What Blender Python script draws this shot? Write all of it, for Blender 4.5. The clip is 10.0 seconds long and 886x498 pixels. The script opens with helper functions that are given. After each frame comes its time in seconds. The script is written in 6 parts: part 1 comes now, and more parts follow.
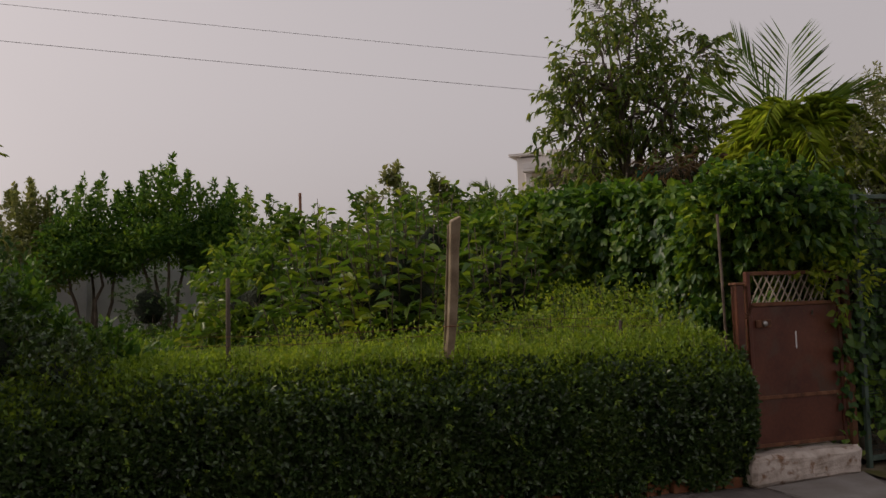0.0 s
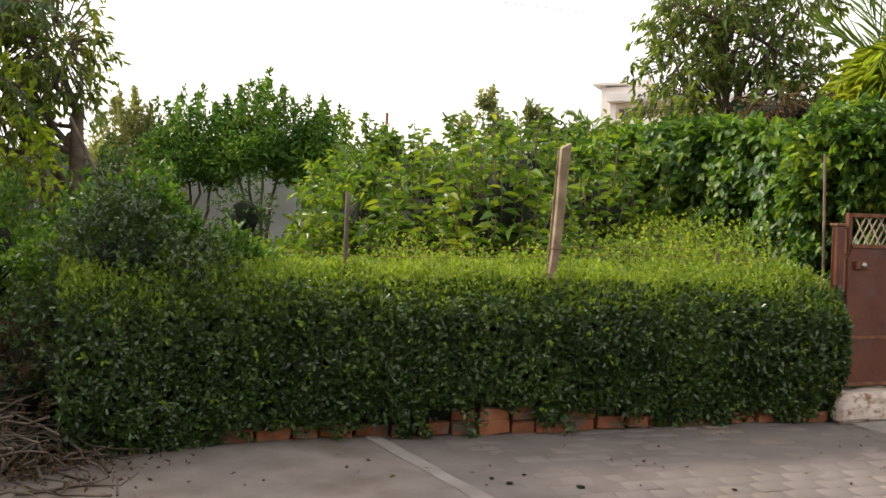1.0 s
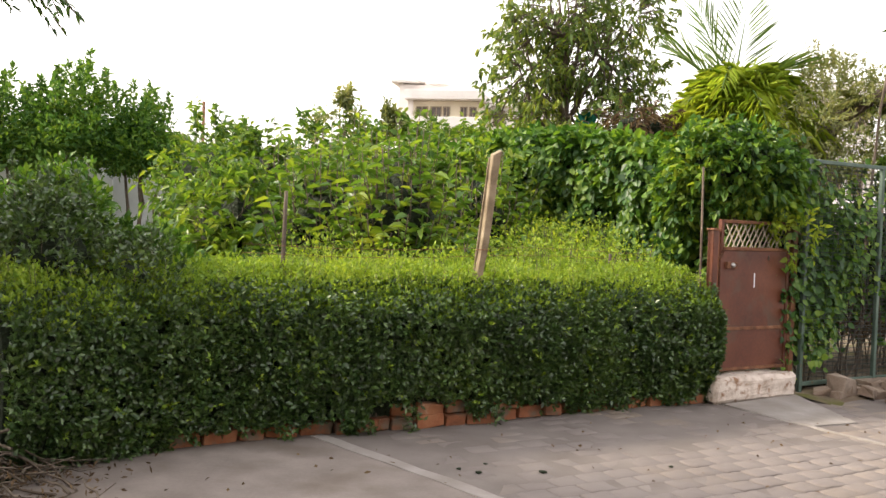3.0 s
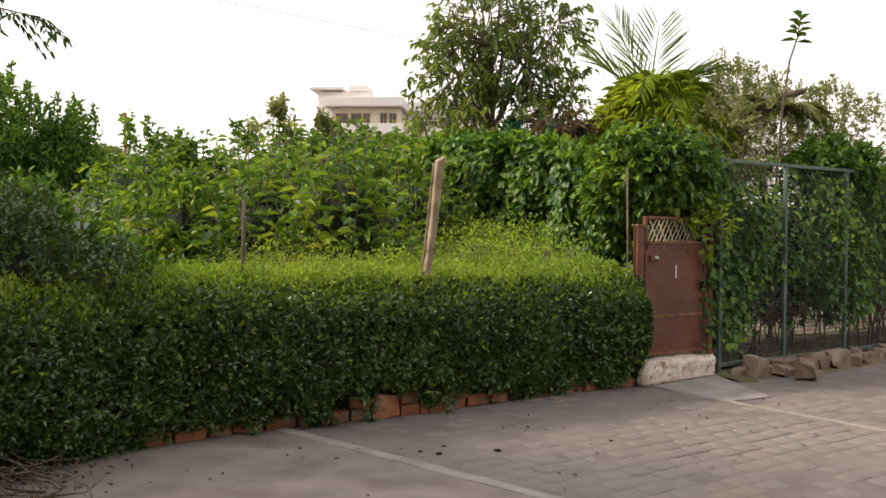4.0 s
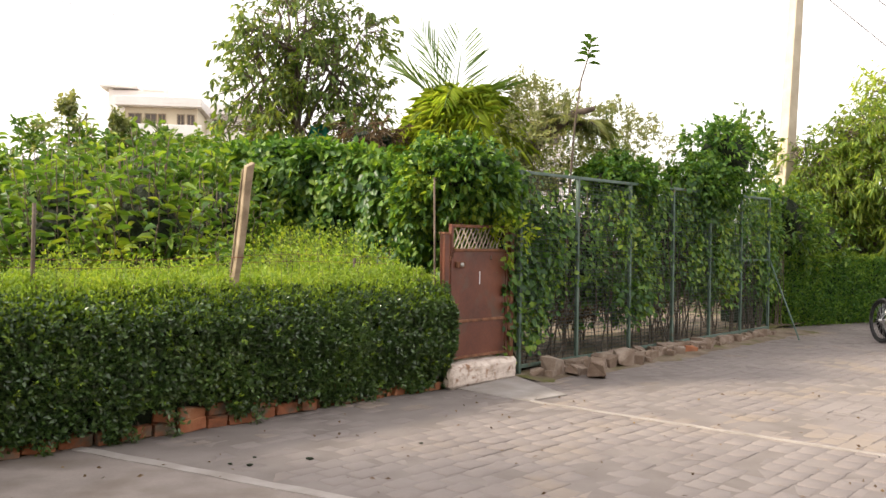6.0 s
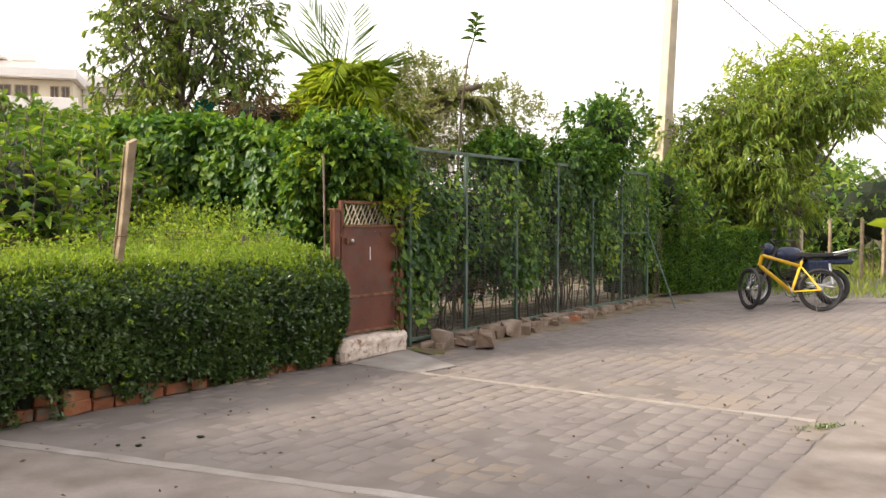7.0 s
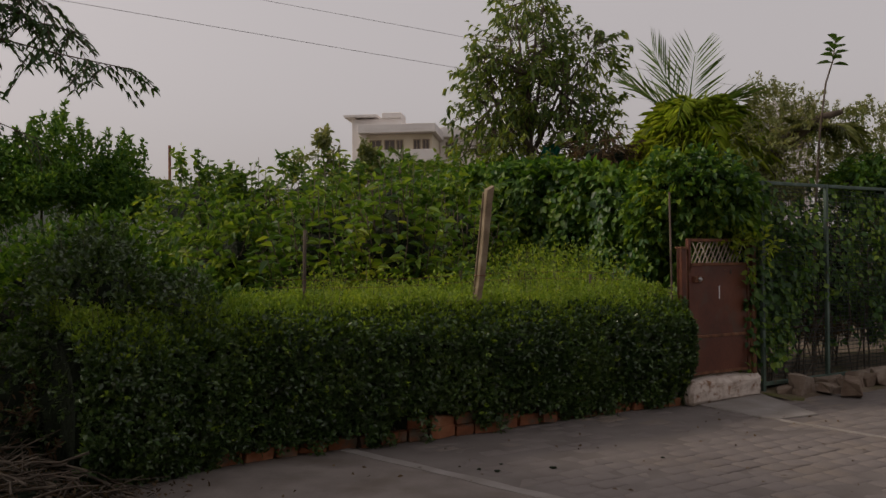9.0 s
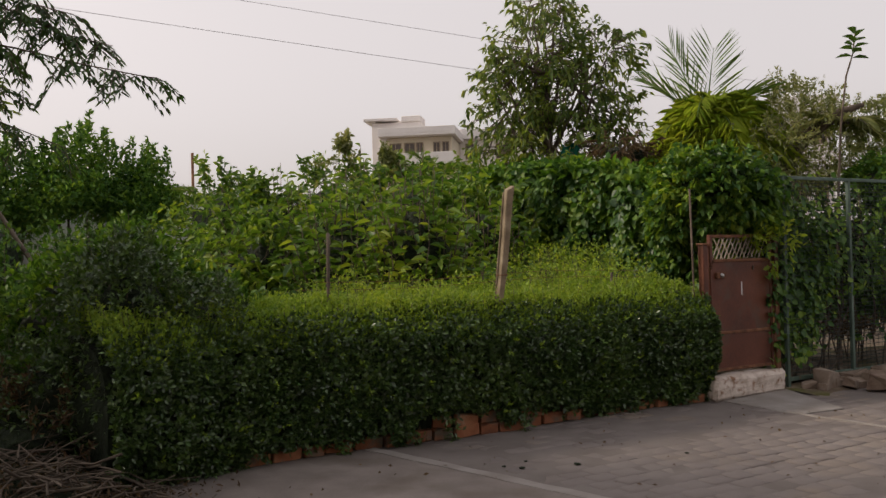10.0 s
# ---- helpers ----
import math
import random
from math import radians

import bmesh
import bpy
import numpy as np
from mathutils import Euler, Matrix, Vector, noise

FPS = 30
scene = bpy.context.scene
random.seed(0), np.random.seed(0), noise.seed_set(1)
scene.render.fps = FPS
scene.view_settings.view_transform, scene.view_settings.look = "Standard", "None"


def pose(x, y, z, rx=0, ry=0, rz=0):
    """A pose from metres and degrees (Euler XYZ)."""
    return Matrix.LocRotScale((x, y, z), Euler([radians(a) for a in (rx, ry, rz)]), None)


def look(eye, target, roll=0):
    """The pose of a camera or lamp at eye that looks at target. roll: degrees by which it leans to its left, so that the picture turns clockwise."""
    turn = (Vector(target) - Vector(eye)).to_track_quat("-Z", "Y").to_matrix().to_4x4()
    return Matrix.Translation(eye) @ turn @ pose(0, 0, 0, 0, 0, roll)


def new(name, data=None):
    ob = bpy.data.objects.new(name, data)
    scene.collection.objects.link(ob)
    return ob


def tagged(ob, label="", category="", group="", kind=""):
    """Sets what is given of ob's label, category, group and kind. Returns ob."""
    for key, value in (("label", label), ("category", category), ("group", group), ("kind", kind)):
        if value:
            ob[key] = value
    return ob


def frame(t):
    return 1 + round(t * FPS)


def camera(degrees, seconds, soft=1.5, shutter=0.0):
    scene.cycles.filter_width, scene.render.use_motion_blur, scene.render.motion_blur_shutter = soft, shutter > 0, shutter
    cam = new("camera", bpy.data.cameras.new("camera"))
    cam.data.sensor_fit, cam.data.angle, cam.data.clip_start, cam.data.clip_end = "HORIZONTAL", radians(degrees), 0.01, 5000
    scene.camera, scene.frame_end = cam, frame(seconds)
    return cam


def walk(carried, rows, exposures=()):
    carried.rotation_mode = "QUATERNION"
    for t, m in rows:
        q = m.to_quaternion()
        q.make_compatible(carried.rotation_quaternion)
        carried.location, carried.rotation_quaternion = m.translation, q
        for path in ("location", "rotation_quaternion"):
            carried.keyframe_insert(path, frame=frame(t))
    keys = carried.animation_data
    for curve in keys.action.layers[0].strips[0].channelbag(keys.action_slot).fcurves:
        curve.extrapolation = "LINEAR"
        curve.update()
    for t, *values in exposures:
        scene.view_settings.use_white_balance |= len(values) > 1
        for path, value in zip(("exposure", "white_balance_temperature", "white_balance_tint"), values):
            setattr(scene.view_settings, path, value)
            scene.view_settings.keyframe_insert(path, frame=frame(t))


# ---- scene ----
cam = camera(54.3, 10.0)
PATH = [
    (0, (1.442, 0.809, 1.462), (0.918, 2.735, 1.581), -2.0),
    (0.5, (1.362, 0.591, 1.447), (0.687, 2.473, 1.47), -0.0),
    (1, (1.28, 0.467, 1.426), (0.596, 2.345, 1.374), 1.3),
    (1.5, (0.995, 0.501, 1.407), (0.297, 2.375, 1.346), 2.0),
    (2, (0.665, 0.352, 1.431), (-0.029, 2.227, 1.367), 2.2),
    (2.5, (0.343, 0.198, 1.454), (-0.071, 2.154, 1.399), 2.4),
    (3, (0.268, 0.023, 1.455), (0.069, 2.012, 1.401), 2.1),
    (3.2, (0.258, -0.035, 1.436), (0.118, 1.958, 1.357), 1.3),
    (4.3, (-0.047, -0.536, 1.422), (-0.043, 1.464, 1.394), 0.7),
    (4.5, (-0.116, -0.556, 1.447), (-0.1, 1.443, 1.419), 0.8),
    (5, (-0.099, -0.482, 1.444), (-0.041, 1.517, 1.429), 0.8),
    (5.5, (-0.041, -0.447, 1.439), (0.196, 1.539, 1.427), 0.8),
    (6, (0.014, -0.469, 1.427), (0.448, 1.483, 1.41), 0.7),
    (6.2, (0.037, -0.471, 1.412), (0.589, 1.451, 1.378), 0.7),
    (7.3, (-0.032, -0.611, 1.436), (0.644, 1.27, 1.36), 0.2),
    (7.5, (-0.062, -0.622, 1.432), (0.574, 1.273, 1.355), 0.2),
    (8, (-0.114, -0.686, 1.458), (0.333, 1.262, 1.378), 0.2),
    (8.5, (-0.123, -0.662, 1.457), (0.018, 1.333, 1.426), 0.2),
    (9, (-0.06, -0.716, 1.443), (-0.153, 1.282, 1.461), -0.5),
    (9.5, (0.002, -0.774, 1.452), (-0.167, 1.219, 1.468), -1.4),
    (10, (-0.055, -0.786, 1.429), (-0.198, 1.209, 1.453), -1.5),
]
EXPOSURES = [(0.0, -1.65, 6600, 18), (0.3, -1.5, 6600, 18), (0.5, -0.85, 6600, 14), (0.7, -0.2, 6600, 12), (1.0, 0.05, 6600, 11), (2.0, 0.05, 6600, 11), (2.5, 0.15, 6600, 11), (3.0, 0.52, 6600, 11), (3.2, 0.6, 6600, 11),
             (4.4, -0.32, 6600, 12), (4.8, 0.05, 6600, 11), (5.5, 0.47, 6600, 11), (6.0, 0.54, 6600, 11), (7.5, 0.32, 6600, 11), (8.0, 0.58, 6600, 11), (8.2, 0.35, 6600, 11), (8.5, -0.55, 6600, 13), (8.8, -1.65, 6600, 16), (9.1, -1.6, 6600, 16),
             (9.5, -1.2, 6600, 16), (9.6, -1.12, 6600, 15), (10.0, -1.0, 6600, 15)]
walk(cam, [(t, look(eye, target, roll)) for t, eye, target, roll in PATH], EXPOSURES)

# ---- sky, sun ----
SUN_TO = Vector((-0.86, 0.04, 0.53)).normalized()
world = bpy.data.worlds.new("sky")
scene.world = world
world.use_nodes = True
wn = world.node_tree
wn.nodes.clear()
sky = wn.nodes.new("ShaderNodeTexSky")
sky.sky_type = "NISHITA"
sky.sun_disc = False
sky.sun_elevation = math.asin(SUN_TO.z)
sky.sun_rotation = math.atan2(SUN_TO.x, SUN_TO.y)
sky.air_density, sky.dust_density, sky.ozone_density = 1.0, 7.0, 1.0
haze = wn.nodes.new("ShaderNodeHueSaturation")
haze.inputs["Saturation"].default_value = 0.3
warm = wn.nodes.new("ShaderNodeMix")
warm.data_type, warm.blend_type = "RGBA", "MULTIPLY"
warm.inputs[0].default_value = 1.0
warm.inputs[7].default_value = (1.0, 0.955, 0.93, 1)
bg = wn.nodes.new("ShaderNodeBackground")
bg.inputs["Strength"].default_value = 0.15
veil = wn.nodes.new("ShaderNodeGamma")
veil.inputs["Gamma"].default_value = 0.3
thick = wn.nodes.new("ShaderNodeVectorMath")
thick.operation = "SCALE"
thick.inputs["Scale"].default_value = 7.4
wo = wn.nodes.new("ShaderNodeOutputWorld")
wn.links.new(sky.outputs[0], haze.inputs["Color"])
wn.links.new(haze.outputs[0], veil.inputs[0])
wn.links.new(veil.outputs[0], thick.inputs[0])
wn.links.new(thick.outputs[0], warm.inputs[6])
wn.links.new(warm.outputs[2], bg.inputs[0])
wn.links.new(bg.outputs[0], wo.inputs[0])
sun = new("sun", bpy.data.lights.new("sun", "SUN"))
sun.data.energy, sun.data.angle, sun.data.color = 5.0, radians(9), (1.0, 0.88, 0.7)
sun.matrix_world = look(SUN_TO * 30, (0, 0, 0))


# ---- materials ----
def ramp_of(nt, stops):
    r = nt.nodes.new("ShaderNodeValToRGB")
    el = r.color_ramp.elements
    while len(el) < len(stops):
        el.new(0.5)
    for e, (p, c) in zip(el, stops):
        e.position, e.color = p, (*c, 1)
    return r


def leaf_material(name, stops, rough=0.5, through_light=0.35, patch=1.2, spec=0.35):
    """Leaves: colour by island, patches of lighter growth, some light through the blade."""
    m = bpy.data.materials.new(name)
    m.use_nodes = True
    nt = m.node_tree
    nt.nodes.clear()
    geo = nt.nodes.new("ShaderNodeNewGeometry")
    nz = nt.nodes.new("ShaderNodeTexNoise")
    nz.inputs["Scale"].default_value = patch
    nz.inputs["Detail"].default_value = 3
    nt.links.new(geo.outputs["Position"], nz.inputs["Vector"])
    mix = nt.nodes.new("ShaderNodeMath")
    mix.operation = "MULTIPLY_ADD"
    mix.inputs[1].default_value = 0.75
    nt.links.new(nz.outputs["Fac"], mix.inputs[0])
    isl = nt.nodes.new("ShaderNodeMath")
    isl.operation = "MULTIPLY_ADD"
    isl.inputs[1].default_value, isl.inputs[2].default_value = 0.55, -0.16
    nt.links.new(geo.outputs["Random Per Island"], isl.inputs[0])
    nt.links.new(isl.outputs[0], mix.inputs[2])
    r = ramp_of(nt, stops)
    nt.links.new(mix.outputs[0], r.inputs[0])
    p = nt.nodes.new("ShaderNodeBsdfPrincipled")
    p.inputs["Roughness"].default_value = rough
    p.inputs["Specular IOR Level"].default_value = spec
    nt.links.new(r.outputs[0], p.inputs["Base Color"])
    tr = nt.nodes.new("ShaderNodeBsdfTranslucent")
    boost = nt.nodes.new("ShaderNodeMix")
    boost.data_type, boost.blend_type = "RGBA", "MULTIPLY"
    boost.inputs[0].default_value = 1.0
    boost.inputs[7].default_value = (1.5, 1.35, 0.5, 1)
    nt.links.new(r.outputs[0], boost.inputs[6])
    nt.links.new(boost.outputs[2], tr.inputs["Color"])
    ms = nt.nodes.new("ShaderNodeMixShader")
    ms.inputs[0].default_value = through_light
    nt.links.new(p.outputs[0], ms.inputs[1])
    nt.links.new(tr.outputs[0], ms.inputs[2])
    out = nt.nodes.new("ShaderNodeOutputMaterial")
    nt.links.new(ms.outputs[0], out.inputs[0])
    return m


def surface(name, stops, scale=6.0, fine=60.0, rough=0.85, metal=0.0, bump=0.3, dist=0.01, spots=None, random_mix=0.0, spec=0.4):
    """A worn surface: two scales of noise into a colour ramp, fine relief, optional spots of another colour."""
    m = bpy.data.materials.new(name)
    m.use_nodes = True
    nt = m.node_tree
    p = nt.nodes["Principled BSDF"]
    p.inputs["Metallic"].default_value = metal
    p.inputs["Specular IOR Level"].default_value = spec
    geo = nt.nodes.new("ShaderNodeNewGeometry")
    n1, n2 = nt.nodes.new("ShaderNodeTexNoise"), nt.nodes.new("ShaderNodeTexNoise")
    n1.inputs["Scale"].default_value, n2.inputs["Scale"].default_value = scale, fine
    n1.inputs["Detail"].default_value, n2.inputs["Detail"].default_value = 6, 4
    for n in (n1, n2):
        nt.links.new(geo.outputs["Position"], n.inputs["Vector"])
    add = nt.nodes.new("ShaderNodeMath")
    add.operation = "MULTIPLY_ADD"
    add.inputs[1].default_value = 0.35
    nt.links.new(n2.outputs["Fac"], add.inputs[0])
    sub = nt.nodes.new("ShaderNodeMath")
    sub.operation = "MULTIPLY_ADD"
    sub.inputs[1].default_value, sub.inputs[2].default_value = 1.3, -0.32
    nt.links.new(n1.outputs["Fac"], sub.inputs[0])
    nt.links.new(sub.outputs[0], add.inputs[2])
    last = add.outputs[0]
    if random_mix:
        oi = nt.nodes.new("ShaderNodeObjectInfo")
        rm = nt.nodes.new("ShaderNodeMath")
        rm.operation = "MULTIPLY_ADD"
        rm.inputs[1].default_value = random_mix
        both = nt.nodes.new("ShaderNodeMath")
        both.operation = "ADD"
        nt.links.new(oi.outputs["Random"], both.inputs[0])
        nt.links.new(geo.outputs["Random Per Island"], both.inputs[1])
        off = nt.nodes.new("ShaderNodeMath")
        off.operation = "SUBTRACT"
        off.inputs[1].default_value = 1.0
        nt.links.new(both.outputs[0], off.inputs[0])
        nt.links.new(off.outputs[0], rm.inputs[0])
        nt.links.new(last, rm.inputs[2])
        last = rm.outputs[0]
    r = ramp_of(nt, stops)
    nt.links.new(last, r.inputs[0])
    col = r.outputs[0]
    if spots:
        colour, sscale, lo, hi = spots
        n3 = nt.nodes.new("ShaderNodeTexNoise")
        n3.inputs["Scale"].default_value, n3.inputs["Detail"].default_value = sscale, 5
        nt.links.new(geo.outputs["Position"], n3.inputs["Vector"])
        r3 = ramp_of(nt, [(lo, (0, 0, 0)), (hi, (1, 1, 1))])
        nt.links.new(n3.outputs["Fac"], r3.inputs[0])
        mx = nt.nodes.new("ShaderNodeMix")
        mx.data_type = "RGBA"
        nt.links.new(r3.outputs[0], mx.inputs[0])
        nt.links.new(col, mx.inputs[6])
        mx.inputs[7].default_value = (*colour, 1)
        col = mx.outputs[2]
    nt.links.new(col, p.inputs["Base Color"])
    rr = nt.nodes.new("ShaderNodeMath")
    rr.operation = "MULTIPLY_ADD"
    rr.inputs[1].default_value, rr.inputs[2].default_value = 0.25, rough - 0.12
    nt.links.new(n2.outputs["Fac"], rr.inputs[0])
    nt.links.new(rr.outputs[0], p.inputs["Roughness"])
    b = nt.nodes.new("ShaderNodeBump")
    b.inputs["Strength"].default_value, b.inputs["Distance"].default_value = bump, dist
    nt.links.new(add.outputs[0], b.inputs["Height"])
    nt.links.new(b.outputs[0], p.inputs["Normal"])
    return m


M_HEDGE = leaf_material("hedge_leaf", [(0.1, (0.019, 0.042, 0.015)), (0.45, (0.05, 0.102, 0.028)), (0.75, (0.093, 0.165, 0.036)), (1.0, (0.19, 0.265, 0.06))], 0.3, 0.22, 1.6, 0.7)
# lighter copy of the hedge leaf: brightness of the lit top in its colour
M_TOP = leaf_material("lit_growth_leaf", [(0.1, (0.11, 0.2, 0.03)), (0.5, (0.205, 0.32, 0.045)), (1.0, (0.36, 0.45, 0.075))], 0.55, 0.45, 1.3)
M_WEED = leaf_material("weed_leaf", [(0.1, (0.102, 0.189, 0.029)), (0.5, (0.232, 0.362, 0.0435)), (0.85, (0.392, 0.478, 0.0725)), (1.0, (0.478, 0.435, 0.102))], 0.6, 0.45, 1.5)
M_IVY = leaf_material("creeper_leaf", [(0.1, (0.016, 0.05, 0.018)), (0.42, (0.056, 0.14, 0.03)), (0.66, (0.13, 0.235, 0.037)), (0.86, (0.25, 0.35, 0.048)), (1.0, (0.34, 0.41, 0.06))], 0.42, 0.42, 1.3, 0.4)
M_SHRUB = leaf_material("shrub_leaf", [(0.1, (0.028, 0.075, 0.02)), (0.45, (0.085, 0.175, 0.032)), (0.72, (0.18, 0.28, 0.042)), (0.92, (0.32, 0.37, 0.065)), (1.0, (0.42, 0.36, 0.08))], 0.38, 0.4, 1.1)
M_BUSH = leaf_material("bush_leaf", [(0.1, (0.02, 0.065, 0.014)), (0.42, (0.066, 0.16, 0.03)), (0.7, (0.145, 0.26, 0.043)), (1.0, (0.25, 0.35, 0.06))], 0.5, 0.38, 1.6, 0.3)
M_TREE = leaf_material("tree_leaf", [(0.1, (0.045, 0.09, 0.024)), (0.45, (0.115, 0.185, 0.04)), (0.75, (0.23, 0.285, 0.06)), (1.0, (0.33, 0.35, 0.085))], 0.4, 0.45, 0.7, 0.4)
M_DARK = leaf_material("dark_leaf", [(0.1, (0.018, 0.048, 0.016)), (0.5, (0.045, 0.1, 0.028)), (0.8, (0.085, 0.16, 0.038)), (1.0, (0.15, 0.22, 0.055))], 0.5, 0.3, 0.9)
M_LIME = leaf_material("lime_leaf", [(0.1, (0.15, 0.26, 0.035)), (0.5, (0.29, 0.4, 0.06)), (1.0, (0.43, 0.49, 0.11))], 0.5, 0.68, 1.0)
M_PALM = leaf_material("palm_leaflet", [(0.1, (0.0725, 0.145, 0.0435)), (0.6, (0.16, 0.261, 0.0725)), (1.0, (0.29, 0.348, 0.116))], 0.42, 0.3, 0.8)
M_DRY = leaf_material("dry_leaf", [(0.1, (0.04, 0.025, 0.015)), (0.5, (0.095, 0.06, 0.034)), (1.0, (0.21, 0.15, 0.085))], 0.85, 0.2, 1.5)
M_GRASS = leaf_material("grass_blade", [(0.1, (0.102, 0.16, 0.029)), (0.6, (0.232, 0.29, 0.058)), (1.0, (0.406, 0.406, 0.102))], 0.7, 0.35, 0.6)
M_MANGO = leaf_material("mango_leaf", [(0.1, (0.06, 0.12, 0.024)), (0.45, (0.15, 0.24, 0.042)), (0.75, (0.27, 0.34, 0.06)), (1.0, (0.38, 0.41, 0.085))], 0.42, 0.5, 0.6)
M_PALE = leaf_material("pale_leaf", [(0.1, (0.11, 0.14, 0.06)), (0.5, (0.2, 0.235, 0.11)), (1.0, (0.36, 0.35, 0.21))], 0.7, 0.4, 1.6)
M_BARK = surface("bark", [(0.2, (0.05, 0.035, 0.025)), (0.6, (0.13, 0.1, 0.075)), (1.0, (0.24, 0.2, 0.16))], 9, 70, 0.9, bump=0.7)
# twig tones darkened: shade over the brush pile is held in this colour
M_TWIG = surface("dry_twig", [(0.2, (0.045, 0.034, 0.026)), (0.6, (0.105, 0.082, 0.062)), (1.0, (0.22, 0.185, 0.15))], 7, 60, 0.9)
M_CONC = surface("dusty_concrete", [(0.15, (0.12, 0.1, 0.088)), (0.5, (0.19, 0.163, 0.147)), (0.9, (0.27, 0.238, 0.215))], 2.2, 48, 0.9, bump=0.55, spots=((0.13, 0.105, 0.086), 2.1, 0.5, 0.72))
M_STRIP = surface("pale_cement", [(0.15, (0.19, 0.168, 0.15)), (0.6, (0.26, 0.238, 0.222)), (1.0, (0.35, 0.325, 0.305))], 4, 50, 0.9, bump=0.3)
# block tones lowered to stand in for shade lying on the forecourt
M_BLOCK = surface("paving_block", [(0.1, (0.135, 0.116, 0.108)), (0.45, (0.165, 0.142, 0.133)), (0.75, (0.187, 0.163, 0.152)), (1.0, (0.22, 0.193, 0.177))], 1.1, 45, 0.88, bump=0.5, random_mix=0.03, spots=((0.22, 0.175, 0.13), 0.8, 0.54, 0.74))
M_JOINT = surface("joint_dust", [(0.2, (0.115, 0.098, 0.088)), (0.6, (0.158, 0.137, 0.127)), (1.0, (0.2, 0.175, 0.163))], 2.5, 60, 0.95, bump=0.5)
M_SOIL = surface("garden_soil", [(0.2, (0.045, 0.033, 0.024)), (0.6, (0.09, 0.068, 0.05)), (1.0, (0.16, 0.125, 0.09))], 2.5, 30, 0.97, bump=0.8, dist=0.03, spots=((0.04, 0.06, 0.02), 1.5, 0.5, 0.6), spec=0.05)
M_EARTH = surface("dry_earth", [(0.2, (0.1, 0.075, 0.055)), (0.6, (0.2, 0.16, 0.12)), (1.0, (0.3, 0.25, 0.19))], 3, 40, 0.95, bump=0.7, dist=0.02, spots=((0.1, 0.1, 0.035), 1.8, 0.52, 0.66), spec=0.1)
M_SPOT = surface("dark_patch", [(0.2, (0.05, 0.047, 0.044)), (0.6, (0.09, 0.085, 0.08)), (1.0, (0.15, 0.14, 0.13))], 3, 80, 0.9, bump=0.5)
M_BRICK = surface("red_brick", [(0.1, (0.13, 0.055, 0.03)), (0.5, (0.28, 0.105, 0.05)), (0.85, (0.36, 0.165, 0.085)), (1.0, (0.4, 0.27, 0.18))], 8, 70, 0.92, bump=0.7, random_mix=0.3, spots=((0.14, 0.12, 0.09), 7, 0.52, 0.68))
M_WHITE = surface("worn_whitewash", [(0.2, (0.36, 0.29, 0.235)), (0.5, (0.58, 0.5, 0.44)), (0.9, (0.72, 0.66, 0.6))], 9, 70, 0.9, bump=0.7, spots=((0.26, 0.15, 0.09), 13, 0.57, 0.7))
M_WALL = surface("white_boundary_wall", [(0.2, (0.5, 0.52, 0.54)), (0.6, (0.62, 0.63, 0.65)), (1.0, (0.7, 0.7, 0.71))], 0.7, 14, 0.92, bump=0.2, spots=((0.4, 0.4, 0.4), 0.9, 0.58, 0.75))
M_HOUSE = surface("white_plaster", [(0.2, (0.68, 0.63, 0.6)), (0.6, (0.77, 0.73, 0.7)), (1.0, (0.82, 0.79, 0.77))], 0.4, 6, 0.9, bump=0.1)
# ochre wall paled towards cream; distance haze mixed into the colour
M_HOUSE2 = surface("hazed_ochre_plaster", [(0.2, (0.55, 0.48, 0.36)), (0.6, (0.65, 0.58, 0.45)), (1.0, (0.72, 0.65, 0.53))], 0.4, 6, 0.9, bump=0.1)
M_GATE = surface("rusty_red_paint", [(0.15, (0.038, 0.015, 0.01)), (0.5, (0.105, 0.032, 0.018)), (0.8, (0.16, 0.056, 0.03)), (1.0, (0.22, 0.12, 0.075))], 2.2, 40, 0.44, bump=0.2, spots=((0.09, 0.055, 0.038), 5, 0.54, 0.72))
M_RUST = surface("rust", [(0.2, (0.08, 0.035, 0.02)), (0.6, (0.19, 0.085, 0.045)), (1.0, (0.3, 0.16, 0.09))], 10, 80, 0.85, bump=0.5)
M_LATT = surface("lattice_steel", [(0.2, (0.3, 0.24, 0.18)), (0.6, (0.42, 0.36, 0.28)), (1.0, (0.5, 0.44, 0.36))], 12, 70, 0.6, metal=0.3)
M_GREEN = surface("green_paint", [(0.2, (0.045, 0.075, 0.06)), (0.6, (0.085, 0.13, 0.105)), (1.0, (0.16, 0.2, 0.17))], 5, 60, 0.55, bump=0.2, spots=((0.14, 0.09, 0.05), 8, 0.63, 0.72))
M_WIRE = surface("mesh_wire", [(0.2, (0.014, 0.022, 0.02)), (0.7, (0.03, 0.04, 0.036)), (1.0, (0.05, 0.06, 0.055))], 8, 60, 0.7, metal=0.0)
M_WOOD = surface("split_timber", [(0.15, (0.13, 0.095, 0.062)), (0.5, (0.27, 0.21, 0.14)), (0.9, (0.4, 0.33, 0.235))], 7, 90, 0.9, bump=0.6)
M_POLE = surface("concrete_pole", [(0.2, (0.38, 0.32, 0.24)), (0.6, (0.48, 0.415, 0.32)), (1.0, (0.55, 0.48, 0.39))], 3, 50, 0.9)
M_CABLE = surface("cable", [(0.3, (0.1, 0.09, 0.09)), (1.0, (0.16, 0.15, 0.15))], 5, 20, 0.6)
M_BLACK = surface("black_rubber", [(0.3, (0.012, 0.012, 0.013)), (1.0, (0.035, 0.034, 0.034))], 12, 90, 0.7)
